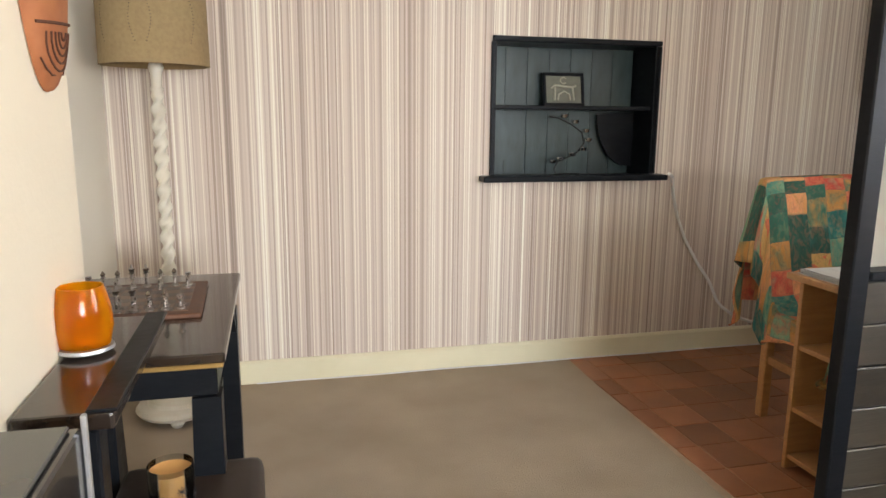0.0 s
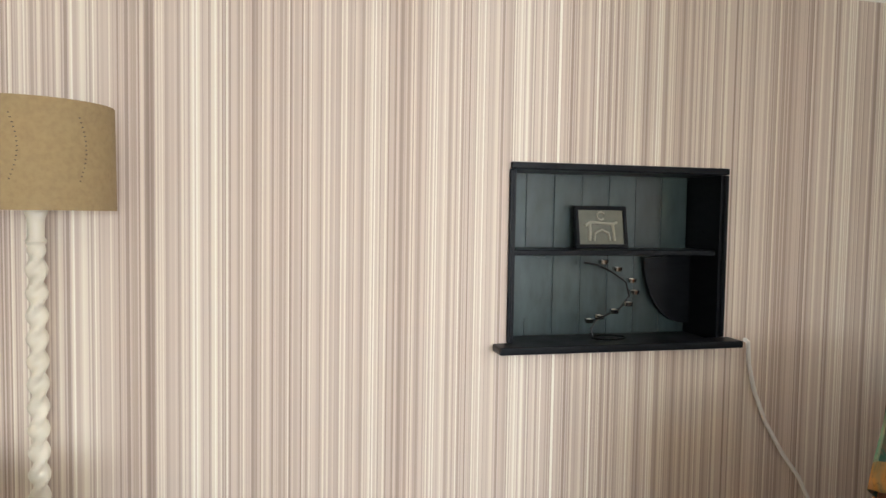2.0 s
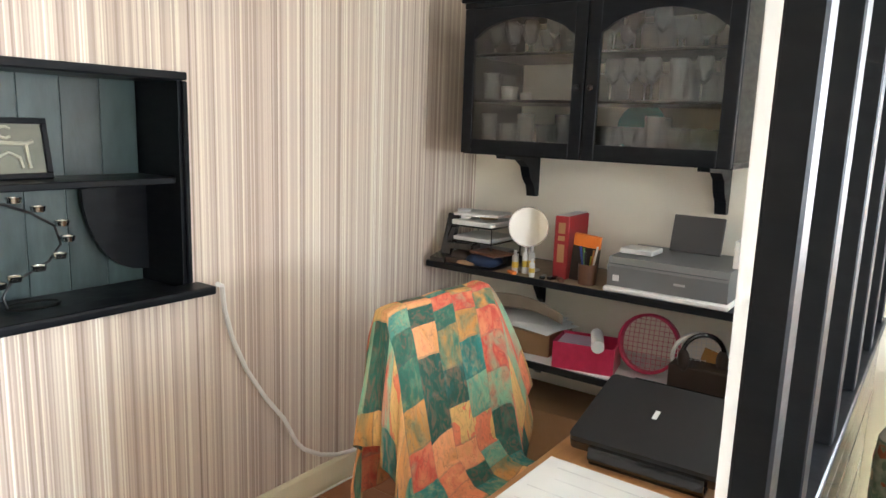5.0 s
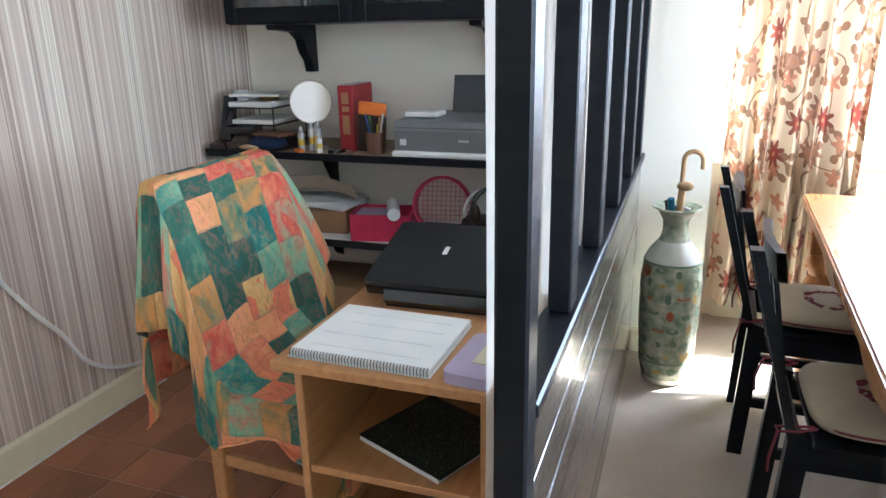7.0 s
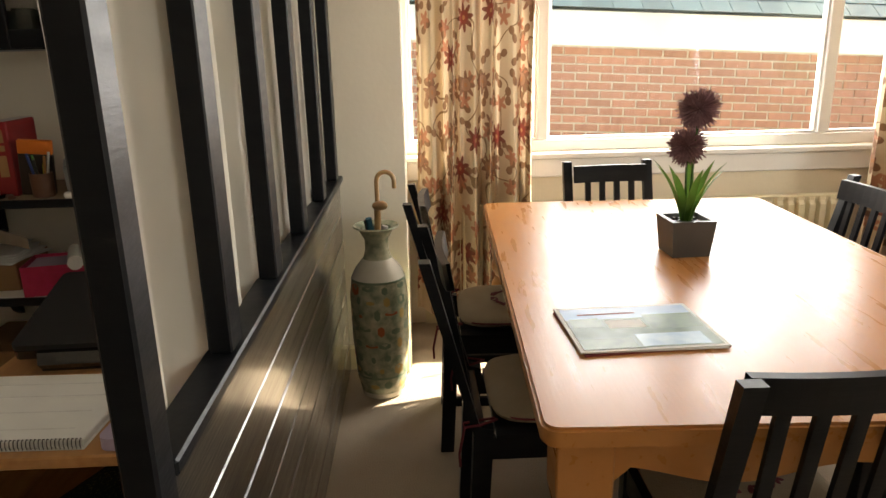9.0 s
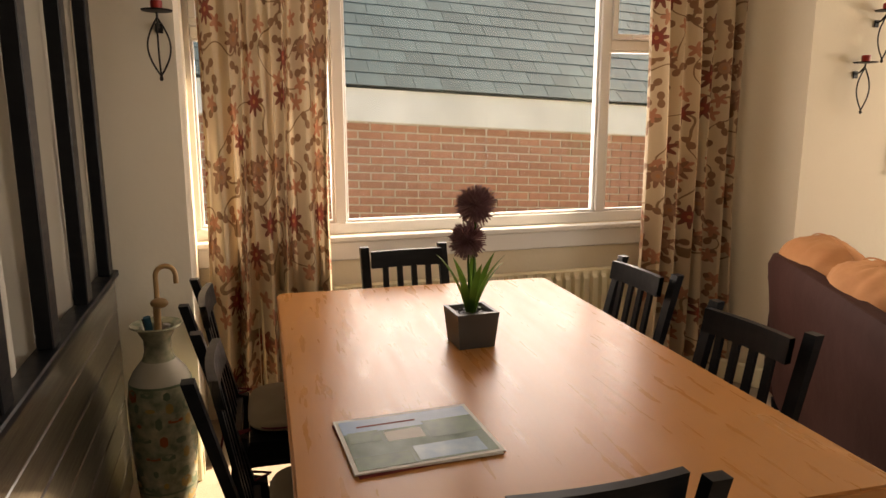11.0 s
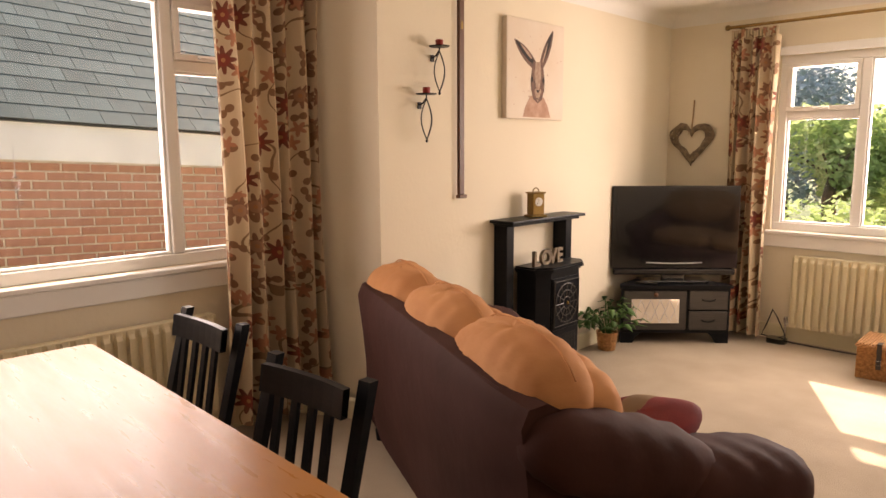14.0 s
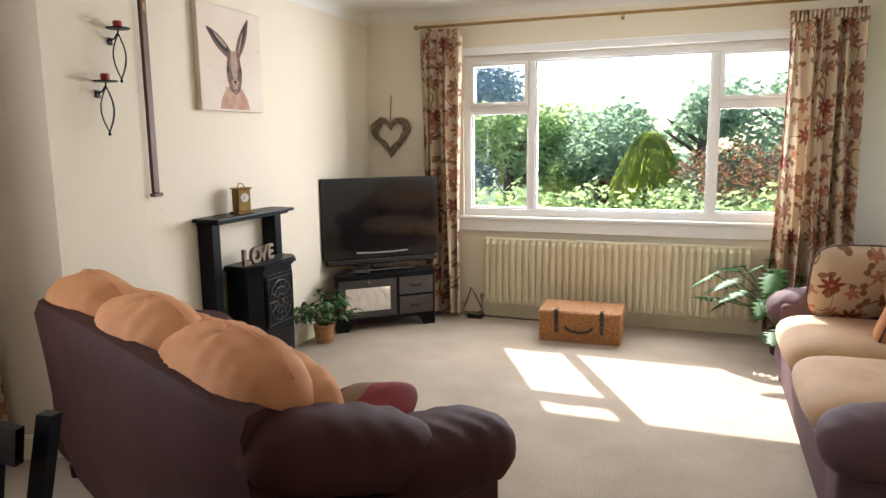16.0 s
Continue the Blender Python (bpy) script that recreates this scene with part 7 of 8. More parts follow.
solid("photo_sky", M["mag1"], (-0.143, 0.143, 0.045, 0.108, 0.0078, 0.0082), mg, bevel=0)
solid("photo_garden", M["mag2"], (-0.143, 0.143, -0.111, 0.0445, 0.0078, 0.0082), mg, bevel=0)
M["mag3"] = mat("magazine_foliage", (0.015, 0.06, 0.02), 0.4, color2=(0.05, 0.12, 0.03), scale=40, spec=0.3)
M["mag4"] = mat("magazine_water", (0.10, 0.22, 0.34), 0.35, color2=(0.25, 0.38, 0.46), scale=22, spec=0.3)
for x0, x1, y0, y1, mt in ((-0.143, -0.03, -0.111, -0.06, "mag3"), (0.03, 0.143, -0.02, 0.060, "mag3"), (-0.02, 0.12, -0.105, -0.045, "mag4"), (-0.135, -0.07, 0.0, 0.05, "mag3"), (-0.06, 0.02, -0.01, 0.035, "paper")):
    solid("photo_patch", M[mt], (x0, x1, y0, y1, 0.00825, 0.0084), mg, bevel=0)
solid("title_bar", M["redcloth"], (-0.11, 0.02, 0.070, 0.076, 0.0083, 0.0086), mg, bevel=0)

bm = bmesh.new()
box(bm, 4.875, E - 0.002, 3.075, 3.165, 0.0, 0.30, 0.006)
single("pipe_boxing", bm, M["skirt"], "short ivory painted pipe boxing beside the vase", "pipe boxing")

# hanging ornament in the side window
M["clearfig"] = clear_glass("crystal_figure", (0.97, 0.98, 1.0))
hang = thing("window_ornament", pose(5.515, 1.665, 1.42), "clear crystal figure hanging on a thread in the window", "ornament")
b = bmesh.new()
tube(b, [(0, 0, 0), (0, 0, -0.12)], 0.0012, 4)
part("thread", b, M["silver"], hang)
b = bmesh.new()
tube(b, [(0.0, 0.014 * math.cos(t), -0.145 + 0.022 * math.sin(t)) for t in [i * math.pi / 6 for i in range(12)]], 0.004, 6, True)
for k, (y, z) in enumerate(((0.0, -0.18), (-0.008, -0.205), (-0.012, -0.23), (0.004, -0.25))):
    pillow(b, 0.006, 0.009, 0.009, (0, y, z), 2, 8, 6)
part("figure", b, M["clearfig"], hang, smooth=True)


def sconce(x, y, z, toward):
    root = thing("candle_sconce", pose(x, y, z, 0, 0, toward), "black iron wall sconce with a red candle on its dish", "wall sconce", "iron wall sconces")
    b = bmesh.new()
    for k in (-1, 1):
        tube(b, [(0.055, k * 0.038 * math.sin(math.pi * t), -0.02 - 0.20 * t) for t in [i / 12 for i in range(13)]], 0.0032, 6)
    tube(b, [(0.055 + 0.035 * math.sin(math.pi * t), 0, -0.02 - 0.20 * t) for t in [i / 12 for i in range(13)]], 0.0032, 6)
    part("cage", b, M["iron"], root, smooth=True)
    b = bmesh.new()
    pillow(b, 0.007, 0.007, 0.009, (0.055, 0, -0.228), 2, 10, 8)
    part("drop", b, M["iron"], root, smooth=True)
    b = bmesh.new()
    tube(b, [(0.0, 0, -0.05), (0.03, 0, -0.04), (0.055, 0, -0.015), (0.055, 0, 0.0)], 0.0045, 6)
    part("arm", b, M["iron"], root, smooth=True)
    solid("wall_plate", M["iron"], (0.001, 0.008, -0.013, 0.013, -0.068, -0.034), root, bevel=0.002)
    b = bmesh.new()
    lathe(b, [(0.006, -0.002), (0.05, 0.001), (0.053, 0.006), (0.048, 0.003), (0.002, 0.002)], 24, (0.055, 0, 0), cap=False)
    part("dish", b, M["iron"], root, smooth=True)
    b = bmesh.new()
    lathe(b, [(0.019, 0.0035), (0.02, 0.034), (0.016, 0.037), (0.003, 0.034)], 18, (0.055, 0, 0))
    part("candle", b, M["redwax"], root, "short red candle", smooth=True)


WP = E - 0.03
sconce(WP, -0.105, 1.905, 180)
sconce(WP, -0.01, 1.665, 180)
sconce(E, 3.12, 1.78, 180)

st = thing("brown_wall_batten", pose(WP, -0.31, 0), "narrow brown stained hanging batten with keyhole plate", "wall hanging")
solid("batten", M["brownwood"], (-0.022, -0.001, -0.02, 0.02, 1.15, 2.17), st, bevel=0.003)
solid("lower_lip", M["brownwood"], (-0.032, -0.001, -0.03, 0.03, 1.13, 1.149), st, bevel=0.003)
solid("upper_lip", M["brownwood"], (-0.032, -0.001, -0.03, 0.03, 2.171, 2.19), st, bevel=0.003)
solid("keyhole_plate", M["brass"], (-0.0245, -0.0222, -0.008, 0.008, 2.02, 2.06), st, "small brass plate", bevel=0.001)

# hare canvas
M["canvas"] = mat("cream_canvas", (0.74, 0.66, 0.56), 0.8, color2=(0.70, 0.58, 0.46), scale=4, bump=0.3, bscale=500)
M["hare1"] = mat("brown_hare_paint", (0.22, 0.12, 0.085), 0.8, color2=(0.10, 0.06, 0.05), scale=40)
M["hare2"] = mat("dark_hare_paint", (0.03, 0.022, 0.022), 0.8, scale=40)
M["hare3"] = mat("pale_hare_paint", (0.46, 0.33, 0.25), 0.8, color2=(0.30, 0.18, 0.13), scale=50)
M["hare4"] = mat("rust_wash_paint", (0.33, 0.15, 0.09), 0.8, color2=(0.62, 0.42, 0.32), scale=16, amount=1)
art = thing("hare_canvas", pose(E - 0.001, -0.99, 1.57, 0, 0, 180), "square canvas painting of a brown hare with long ears", "painting")
solid("canvas", M["canvas"], (0.0, 0.035, -0.285, 0.285, 0.0, 0.575), art, bevel=0.003)


def flat(name, pts, mt, h, parent=art):
    b = bmesh.new()
    lo = [b.verts.new((h, y, z)) for y, z in pts]
    b.faces.new(lo)
    bmesh.ops.triangulate(b, faces=b.faces)
    return part(name, b, M[mt], parent)


def ear(cy, cz, ty, tz, w_, k):
    c0, c1 = Vector((cy, cz)), Vector((ty, tz))
    d = c1 - c0
    s_ = Vector((-d.y, d.x)).normalized()
    left, right = [], []
    for i in range(9):
        t = i / 8
        ww = w_ * k * math.sin(math.pi * min(1, 0.18 + 0.80 * t)) ** 0.8
        left.append(tuple(c0 + d * t + s_ * ww))
        right.append(tuple(c0 + d * t - s_ * ww))
    return left + right[::-1]


# the picture's right is -y in the room, so +y here after the turn
flat("ear_left", ear(-0.01, 0.31, -0.215, 0.45, 0.036, 1), "hare1", 0.0356)
flat("ear_left_inner", ear(-0.035, 0.335, -0.205, 0.445, 0.020, 1), "hare2", 0.0362)
flat("ear_left_light", ear(-0.05, 0.355, -0.16, 0.43, 0.009, 1), "hare3", 0.0367)
flat("ear_right", ear(0.045, 0.31, 0.165, 0.535, 0.034, 1), "hare1", 0.0356)
flat("ear_right_inner", ear(0.07, 0.36, 0.158, 0.535, 0.017, 1), "hare2", 0.0362)
flat("ear_right_light", ear(0.06, 0.34, 0.11, 0.46, 0.007, 1), "hare3", 0.0367)
flat("chest", [(-0.13, 0.012), (-0.11, 0.07), (-0.06, 0.135), (0.02, 0.15), (0.08, 0.13), (0.12, 0.08), (0.15, 0.012)], "hare4", 0.0355)
flat("head", [(-0.045, 0.30), (-0.058, 0.23), (-0.05, 0.17), (-0.03, 0.12), (0.015, 0.095), (0.06, 0.12), (0.078, 0.17), (0.085, 0.23), (0.07, 0.30), (0.045, 0.335), (-0.015, 0.335)], "hare1", 0.0359)
flat("forehead", [(-0.01, 0.34), (-0.022, 0.26), (0.0, 0.18), (0.03, 0.18), (0.05, 0.26), (0.038, 0.34)], "hare3", 0.0364)
for y in (-0.045, 0.068):
    flat("eye", [(y + 0.011 * math.cos(a), 0.235 + 0.017 * math.sin(a)) for a in [i * math.pi / 6 for i in range(12)]], "hare2", 0.0368)
flat("nose", [(-0.005, 0.175), (0.035, 0.175), (0.015, 0.155)], "hare2", 0.0369)
flat("muzzle", [(-0.02, 0.165), (0.015, 0.10), (0.05, 0.165), (0.045, 0.18), (-0.015, 0.18)], "hare3", 0.0366)
flat("mouth", [(0.0, 0.125), (0.03, 0.125), (0.015, 0.117)], "hare2", 0.0369)
b = bmesh.new()
rnd = random.Random(6)
for i in range(34):
    y, z, r_ = rnd.gauss(0, 0.12), rnd.uniform(0.08, 0.5), rnd.uniform(0.0015, 0.005)
    y = max(-0.26, min(0.26, y))
    b.faces.new([b.verts.new((0.0354, y + r_ * math.cos(a), z + r_ * math.sin(a))) for a in [k * math.pi / 3 for k in range(6)]])
tagged(part("paint_splashes", b, M["hare4"], art), kind="stuff")

# ---- fireplace ----
fs = thing("fire_surround", pose(E, -0.975, 0), "slim black wooden fire surround with a moulded mantel", "fire surround")
solid("mantel_shelf", M["black"], (-0.175, -0.001, -0.375, 0.375, 0.965, 0.985), fs, bevel=0.006, seg=2)
solid("mantel_moulding", M["black"], (-0.15, -0.001, -0.345, 0.345, 0.95, 0.9645), fs, bevel=0.004)
for y0 in (-0.335, 0.265):
    solid("pilaster", M["black"], (-0.10, -0.001, y0, y0 + 0.07, 0.0, 0.9495), fs, bevel=0.004)
sv = thing("stove", pose(E - 0.04, -1.035, 0), "black electric stove with a fretted arched door", "stove")
SD = 0.20
b = bmesh.new()
prism(b, [(-SD, -0.15), (-SD, 0.15), (-SD + 0.05, 0.23), (-0.01, 0.23), (-0.01, -0.23), (-SD + 0.05, -0.23)], 2, 0.06, 0.655)
part("body", b, M["black"], sv)
b = bmesh.new()
for z0, z1, o in ((0.656, 0.668, 0.012), (0.669, 0.684, 0.028), (0.685, 0.695, 0.018)):
    prism(b, [(-SD - o, -0.15 - o * 0.4), (-SD - o, 0.15 + o * 0.4), (-SD + 0.05 - o * 0.3, 0.23 + o), (-0.01, 0.23 + o), (-0.01, -0.23 - o), (-SD + 0.05 - o * 0.3, -0.23 - o)], 2, z0, z1)
part("moulded_top", b, M["black"], sv)
b = bmesh.new()
for z0, z1, o in ((0.0, 0.03, 0.035), (0.0305, 0.0595, 0.015)):
    prism(b, [(-SD - o, -0.15 - o * 0.4), (-SD - o, 0.15 + o * 0.4), (-SD + 0.05 - o * 0.3, 0.23 + o), (-0.01, 0.23 + o), (-0.01, -0.23 - o), (-SD + 0.05 - o * 0.3, -0.23 - o)], 2, z0, z1)
part("plinth", b, M["black"], sv)
XD = -SD
door = solid("door", M["black"], (XD - 0.012, XD - 0.0005, -0.14, 0.14, 0.30, 0.62), sv, bevel=0.003)
M["fret"] = mat("dark_pewter_fretwork", (0.10, 0.095, 0.09), 0.35, metal=0.6, scale=20)
b = bmesh.new()
X1 = XD - 0.016
for r_ in (0.035, 0.075, 0.115):
    tube(b, [(X1, r_ * math.cos(t), 0.46 + r_ * 1.05 * math.sin(t)) for t in [i * math.pi / 12 for i in range(13)]], 0.0032, 5)
    tube(b, [(X1, r_ * math.cos(t), 0.46 - r_ * 1.05 * math.sin(t)) for t in [i * math.pi / 12 for i in range(13)]], 0.0032, 5)
for k in range(12):
    t = k * math.pi / 6
    tube(b, [(X1, 0.035 * math.cos(t), 0.46 + 0.036 * math.sin(t)), (X1, 0.122 * math.cos(t), 0.46 + 0.13 * math.sin(t))], 0.003, 5)
tube(b, [(X1, -0.128, 0.325), (X1, 0.128, 0.325), (X1, 0.128, 0.60), (X1, -0.128, 0.60)], 0.004, 5, True)
part("fretwork", b, M["fret"], door, "pewter grey web fretwork")
b = bmesh.new()
pillow(b, 0.008, 0.007, 0.012, (XD - 0.024, 0.0, 0.46), 2, 10, 8)
part("knob", b, M["brass"], door, smooth=True)
for i in range(7):
    z = 0.17 + i * 0.015
    b = bmesh.new()
    for j in range(14):
        y = -0.11 + j * 0.017
        tube(b, [(XD - 0.006, y, z - 0.006), (XD - 0.006, y + 0.004, z + 0.006)], 0.002, 4)
    tagged(part("vent_row", b, M["fret"], sv), kind="stuff")
solid("lower_panel", M["black"], (XD - 0.008, XD - 0.0005, -0.13, 0.13, 0.075, 0.145), sv, bevel=0.003)

cl = thing("carriage_clock", pose(E - 0.085, -0.935, 0.985, 0, 0, 70), "small brass carriage clock with a white dial", "clock")
solid("case", M["brass"], (-0.042, 0.042, -0.034, 0.034, 0.012, 0.140), cl, bevel=0.004)
solid("plinth", M["brass"], (-0.055, 0.055, -0.045, 0.045, 0.0, 0.0115), cl, bevel=0.003)
solid("cap", M["brass"], (-0.050, 0.050, -0.042, 0.042, 0.1405, 0.150), cl, bevel=0.004)
b = bmesh.new()
tube(b, [(0.022 * math.cos(t), 0, 0.150 + 0.024 * math.sin(t)) for t in [i * math.pi / 8 for i in range(9)]], 0.0035, 6)
part("handle", b, M["brass"], cl, smooth=True)
b = bmesh.new()
lathe(b, [(0.026, 0), (0.026, 0.002)], 28)
part("dial", b, M["paper"], cl, "white dial", m=pose(0, 0.0345, 0.092, -90, 0, 0))
for a, ln in ((0.4, 0.016), (2.2, 0.021)):
    b = bmesh.new()
    tube(b, [(0, 0.0375, 0.092), (ln * math.sin(a), 0.0375, 0.092 + ln * math.cos(a))], 0.0009, 4)
    part("clock_hand", b, M["iron"], cl)

M["bark"] = mat("birch_bark", (0.34, 0.26, 0.17), 0.75, color2=(0.10, 0.07, 0.045), scale=26, amount=1.0, bump=0.5)
lv = thing("love_letters", pose(E - 0.155, -0.82, 0.695, 0, 0, 90 + 180), "decorative bark-covered letters spelling LOVE on the stove", "ornament")
for ch, x in (("L", 0.0), ("O", 0.075), ("V", 0.155), ("E", 0.235)):
    cu = bpy.data.curves.new("letter", "FONT")
    cu.body, cu.size, cu.extrude, cu.offset, cu.resolution_u = ch, 0.125, 0.011, 0.004, 4
    tmp = bpy.data.objects.new("letter", cu)
    me = bpy.data.meshes.new_from_object(tmp)
    bpy.data.objects.remove(tmp)
    me.materials.clear()
    me.materials.append(M["bark"])
    o = new("letter", me)
    o.parent = lv
    o.matrix_basis = pose(x, 0, 0.002, 90, 0, 0)

# ---- television corner ----
ANG = math.degrees(math.atan2(-2.415 + 1.91, 4.245 - 4.81))
tc = (Vector((4.81, -1.91, 0)) + Vector((4.245, -2.415, 0))) / 2
TVM = Matrix.Translation(tc) @ Matrix.Rotation(radians(ANG), 4, "Z")
# local x along the front towards the wall side, y into the corner
tvs = thing("tv_stand", TVM, "black painted corner TV stand with leaded glass door and drawers", "TV stand")
HW = 0.385
b = bmesh.new()
prism(b, [(-HW, 0.0), (HW, 0.0), (HW - 0.02, 0.05), (0.12, 0.36), (-0.12, 0.36), (-HW + 0.02, 0.05)], 2, 0.075, 0.405)
part("body", b, M["black"], tvs)
b = bmesh.new()
prism(b, [(-HW - 0.015, -0.02), (HW + 0.015, -0.02), (HW + 0.0, 0.05), (0.13, 0.37), (-0.13, 0.37), (-HW - 0.0, 0.05)], 2, 0.4055, 0.425)
part("top", b, M["black"], tvs)
for sx in (-1, 1):
    b = bmesh.new()
    prism(b, [(sx * HW, 0.0), (sx * (HW - 0.09), 0.0), (sx * (HW - 0.11), 0.04), (sx * (HW - 0.15), 0.0745), (sx * HW, 0.0745)], 1, 0.0, 0.03)
    part("bracket_foot", b, M["black"], tvs)
M["tvwood"] = mat("black_brushed_drawer", (0.028, 0.026, 0.024), 0.3, color2=(0.06, 0.055, 0.05), scale=8, stretch=(1, 1, 14), amount=1.0)
# seen from the room the door is on the wall side (+x) and the drawers at -x
sgn = 1 if (TVM @ Vector((HW, 0, 0))).x > (TVM @ Vector((-HW, 0, 0))).x else -1
d0, d1 = sorted((sgn * 0.365, sgn * -0.075))
dr = solid("door", M["tvwood"], (d0, d1, -0.014, -0.0005, 0.10, 0.385), tvs, bevel=0.003)
solid("glass", M["mirror"], (d0 + 0.05, d1 - 0.05, -0.0165, -0.0142, 0.15, 0.325), dr, "mirrored leaded glass", bevel=0.0005)
b = bmesh.new()
w_ = (d1 - d0 - 0.10)
for k in range(5):
    for s_ in (-1, 1):
        xa = d0 + 0.05 + w_ * (k + (0 if s_ > 0 else 1)) / 5
        tube(b, [(xa, -0.0175, 0.152), (xa + s_ * w_ / 5, -0.0175, 0.323)], 0.0012, 4)
tagged(part("leading", b, M["silver"], dr), kind="stuff")
b = bmesh.new()
pillow(b, 0.016, 0.012, 0.016, ((d0 + d1) / 2, -0.028, 0.36), 2.2, 14, 8)
part("knob", b, M["brownwood"], dr, smooth=True)
e0, e1 = sorted((sgn * -0.095, sgn * -0.365))
for z0, z1 in ((0.10, 0.235), (0.25, 0.385)):
    d_ = solid("drawer", M["tvwood"], (e0, e1, -0.014, -0.0005, z0, z1), tvs, bevel=0.003)
    b = bmesh.new()
    xm = (e0 + e1) / 2
    tube(b, [(xm - 0.045, -0.015, (z0 + z1) / 2 + 0.006), (xm - 0.035, -0.03, (z0 + z1) / 2), (xm, -0.033, (z0 + z1) / 2 - 0.006), (xm + 0.035, -0.03, (z0 + z1) / 2), (xm + 0.045, -0.015, (z0 + z1) / 2 + 0.006)], 0.005, 6)
    part("cup_handle", b, M["iron"], d_, smooth=True)
tv = thing("television", TVM @ Matrix.Translation((-0.01 * sgn, 0.115, 0.425)), "large glossy black flat television switched off", "television")
TVW = 0.455
b = bmesh.new()
box(b, -TVW, TVW, 0.0, 0.05, 0.10, 0.70, 0.006, 2)
part("case", b, M["gloss"], tv)
solid("screen", M["screen"], (-TVW + 0.035, TVW - 0.045, -0.003, -0.0003, 0.175, 0.67), tv, "black screen", bevel=0.001)
b = bmesh.new()
tube(b, [(-0.20 + i * 0.04, -0.006, 0.145 - 0.006 * math.cos((i - 5) * 0.3)) for i in range(11)], 0.005, 6)
part("chin_strip", b, M["silver"], tv, "silver strip under the screen", smooth=True)
solid("soundbar", M["gloss"], (-TVW + 0.02, TVW - 0.02, -0.02, 0.04, 0.055, 0.0995), tv, bevel=0.012, seg=2)
solid("foot", M["gloss"], (-0.24, 0.24, -0.06, 0.12, 0.001, 0.02), tv, bevel=0.006)
solid("neck", M["gloss"], (-0.08, 0.08, 0.0, 0.04, 0.0205, 0.0545), tv, bevel=0.003)
rc = bmesh.new()
box(rc, -0.02, 0.02, -0.08, 0.08, 0, 0.016, 0.004)
single("remote_control", rc, M["gloss"], "black remote control on the TV stand", "remote control", m=TVM @ pose(0.20 * sgn, 0.03, 0.4255, 0, 0, 65))
bm = bmesh.new()
tube(bm, [(4.00, -2.70, 0.03), (3.95, -2.72, 0.05), (4.02, -2.755, 0.16), (4.06, -2.76, 0.22), (4.10, -2.765, 0.10), (4.13, -2.76, 0.02), (3.9, -2.72, 0.006), (3.6, -2.71, 0.006), (3.3, -2.72, 0.006), (3.15, -2.70, 0.006)], 0.005, 6)
single("aerial_cable", bm, M["leather"], "black cable looping behind the curtain", "cable", smooth=True)
bm = bmesh.new()
rounded(bm, 3.93, 4.06, -2.73, -2.63, 0.0, 0.035, 0.03)
single("socket_block", bm, M["gloss"], "small black router lying on the carpet", "router")

# wicker heart
ht = thing("wicker_heart", pose(4.745, S, 1.445), "grey-brown willow heart hanging from a ribbon", "wall ornament")


def heart(t, k):
    return (k * 0.0097 * 16 * math.sin(t) ** 3, k * 0.0097 * (13 * math.cos(t) - 5 * math.cos(2 * t) - 2 * math.cos(3 * t) - math.cos(4 * t)))


rnd = random.Random(9)
for q in range(15):
    b = bmesh.new()
    kk = 0.74 + 0.36 * q / 15
    ph_ = rnd.uniform(0, 6)
    pts_ = []
    for i in range(49):
        t = i * 2 * math.pi / 48
        x, z = heart(t, kk + 0.07 * math.sin(6 * t + ph_))
        pts_.append((x, 0.022 + 0.012 * math.sin(7 * t + ph_), z * 1.05))
    tube(b, pts_[:-1], 0.0048, 5, True)
    part("willow_strand", b, M["twig"], ht, smooth=True)
b = bmesh.new()
tube(b, [(0.0, 0.02, 0.03), (0.004, 0.012, 0.12), (0.0, 0.006, 0.22), (-0.004, 0.006, 0.31)], 0.006, 6)
part("ribbon", b, M["cane"], ht, smooth=True)
b = bmesh.new()
for s_ in (-1, 1):
    tube(b, [(0, 0.03, 0.055), (s_ * 0.02, 0.034, 0.07), (s_ * 0.024, 0.034, 0.055), (0, 0.03, 0.05)], 0.003, 5)
part("bow", b, M["cane"], ht, smooth=True)

# picnic basket
bs = thing("picnic_basket", pose(3.11, -2.38, 0, 0, 0, 1), "honey wicker picnic hamper with dark leather straps", "picnic basket")


def weave(b, x0, x1, y0, y1, z0, z1):
    """Woven sides: horizontal strands waving round upright stakes."""
    per = [(x0, y0), (x1, y0), (x1, y1), (x0, y1)]
    n = int((z1 - z0) / 0.0095)
    for j in range(n):
        z = z0 + 0.005 + j * 0.0095
        pts_ = []
        for (xa, ya), (xb, yb) in zip(per, per[1:] + per[:1]):
            ln = math.hypot(xb - xa, yb - ya)
            m_ = max(4, int(ln / 0.011))
            nx, ny = (yb - ya) / ln, -(xb - xa) / ln
            for i in range(m_):
                t = i / m_
                o = 0.0028 * (1 if (i + j) % 2 else -1)
                pts_.append((xa + (xb - xa) * t + nx * o, ya + (yb - ya) * t + ny * o, z))
        tube(b, pts_, 0.0046, 4, True)


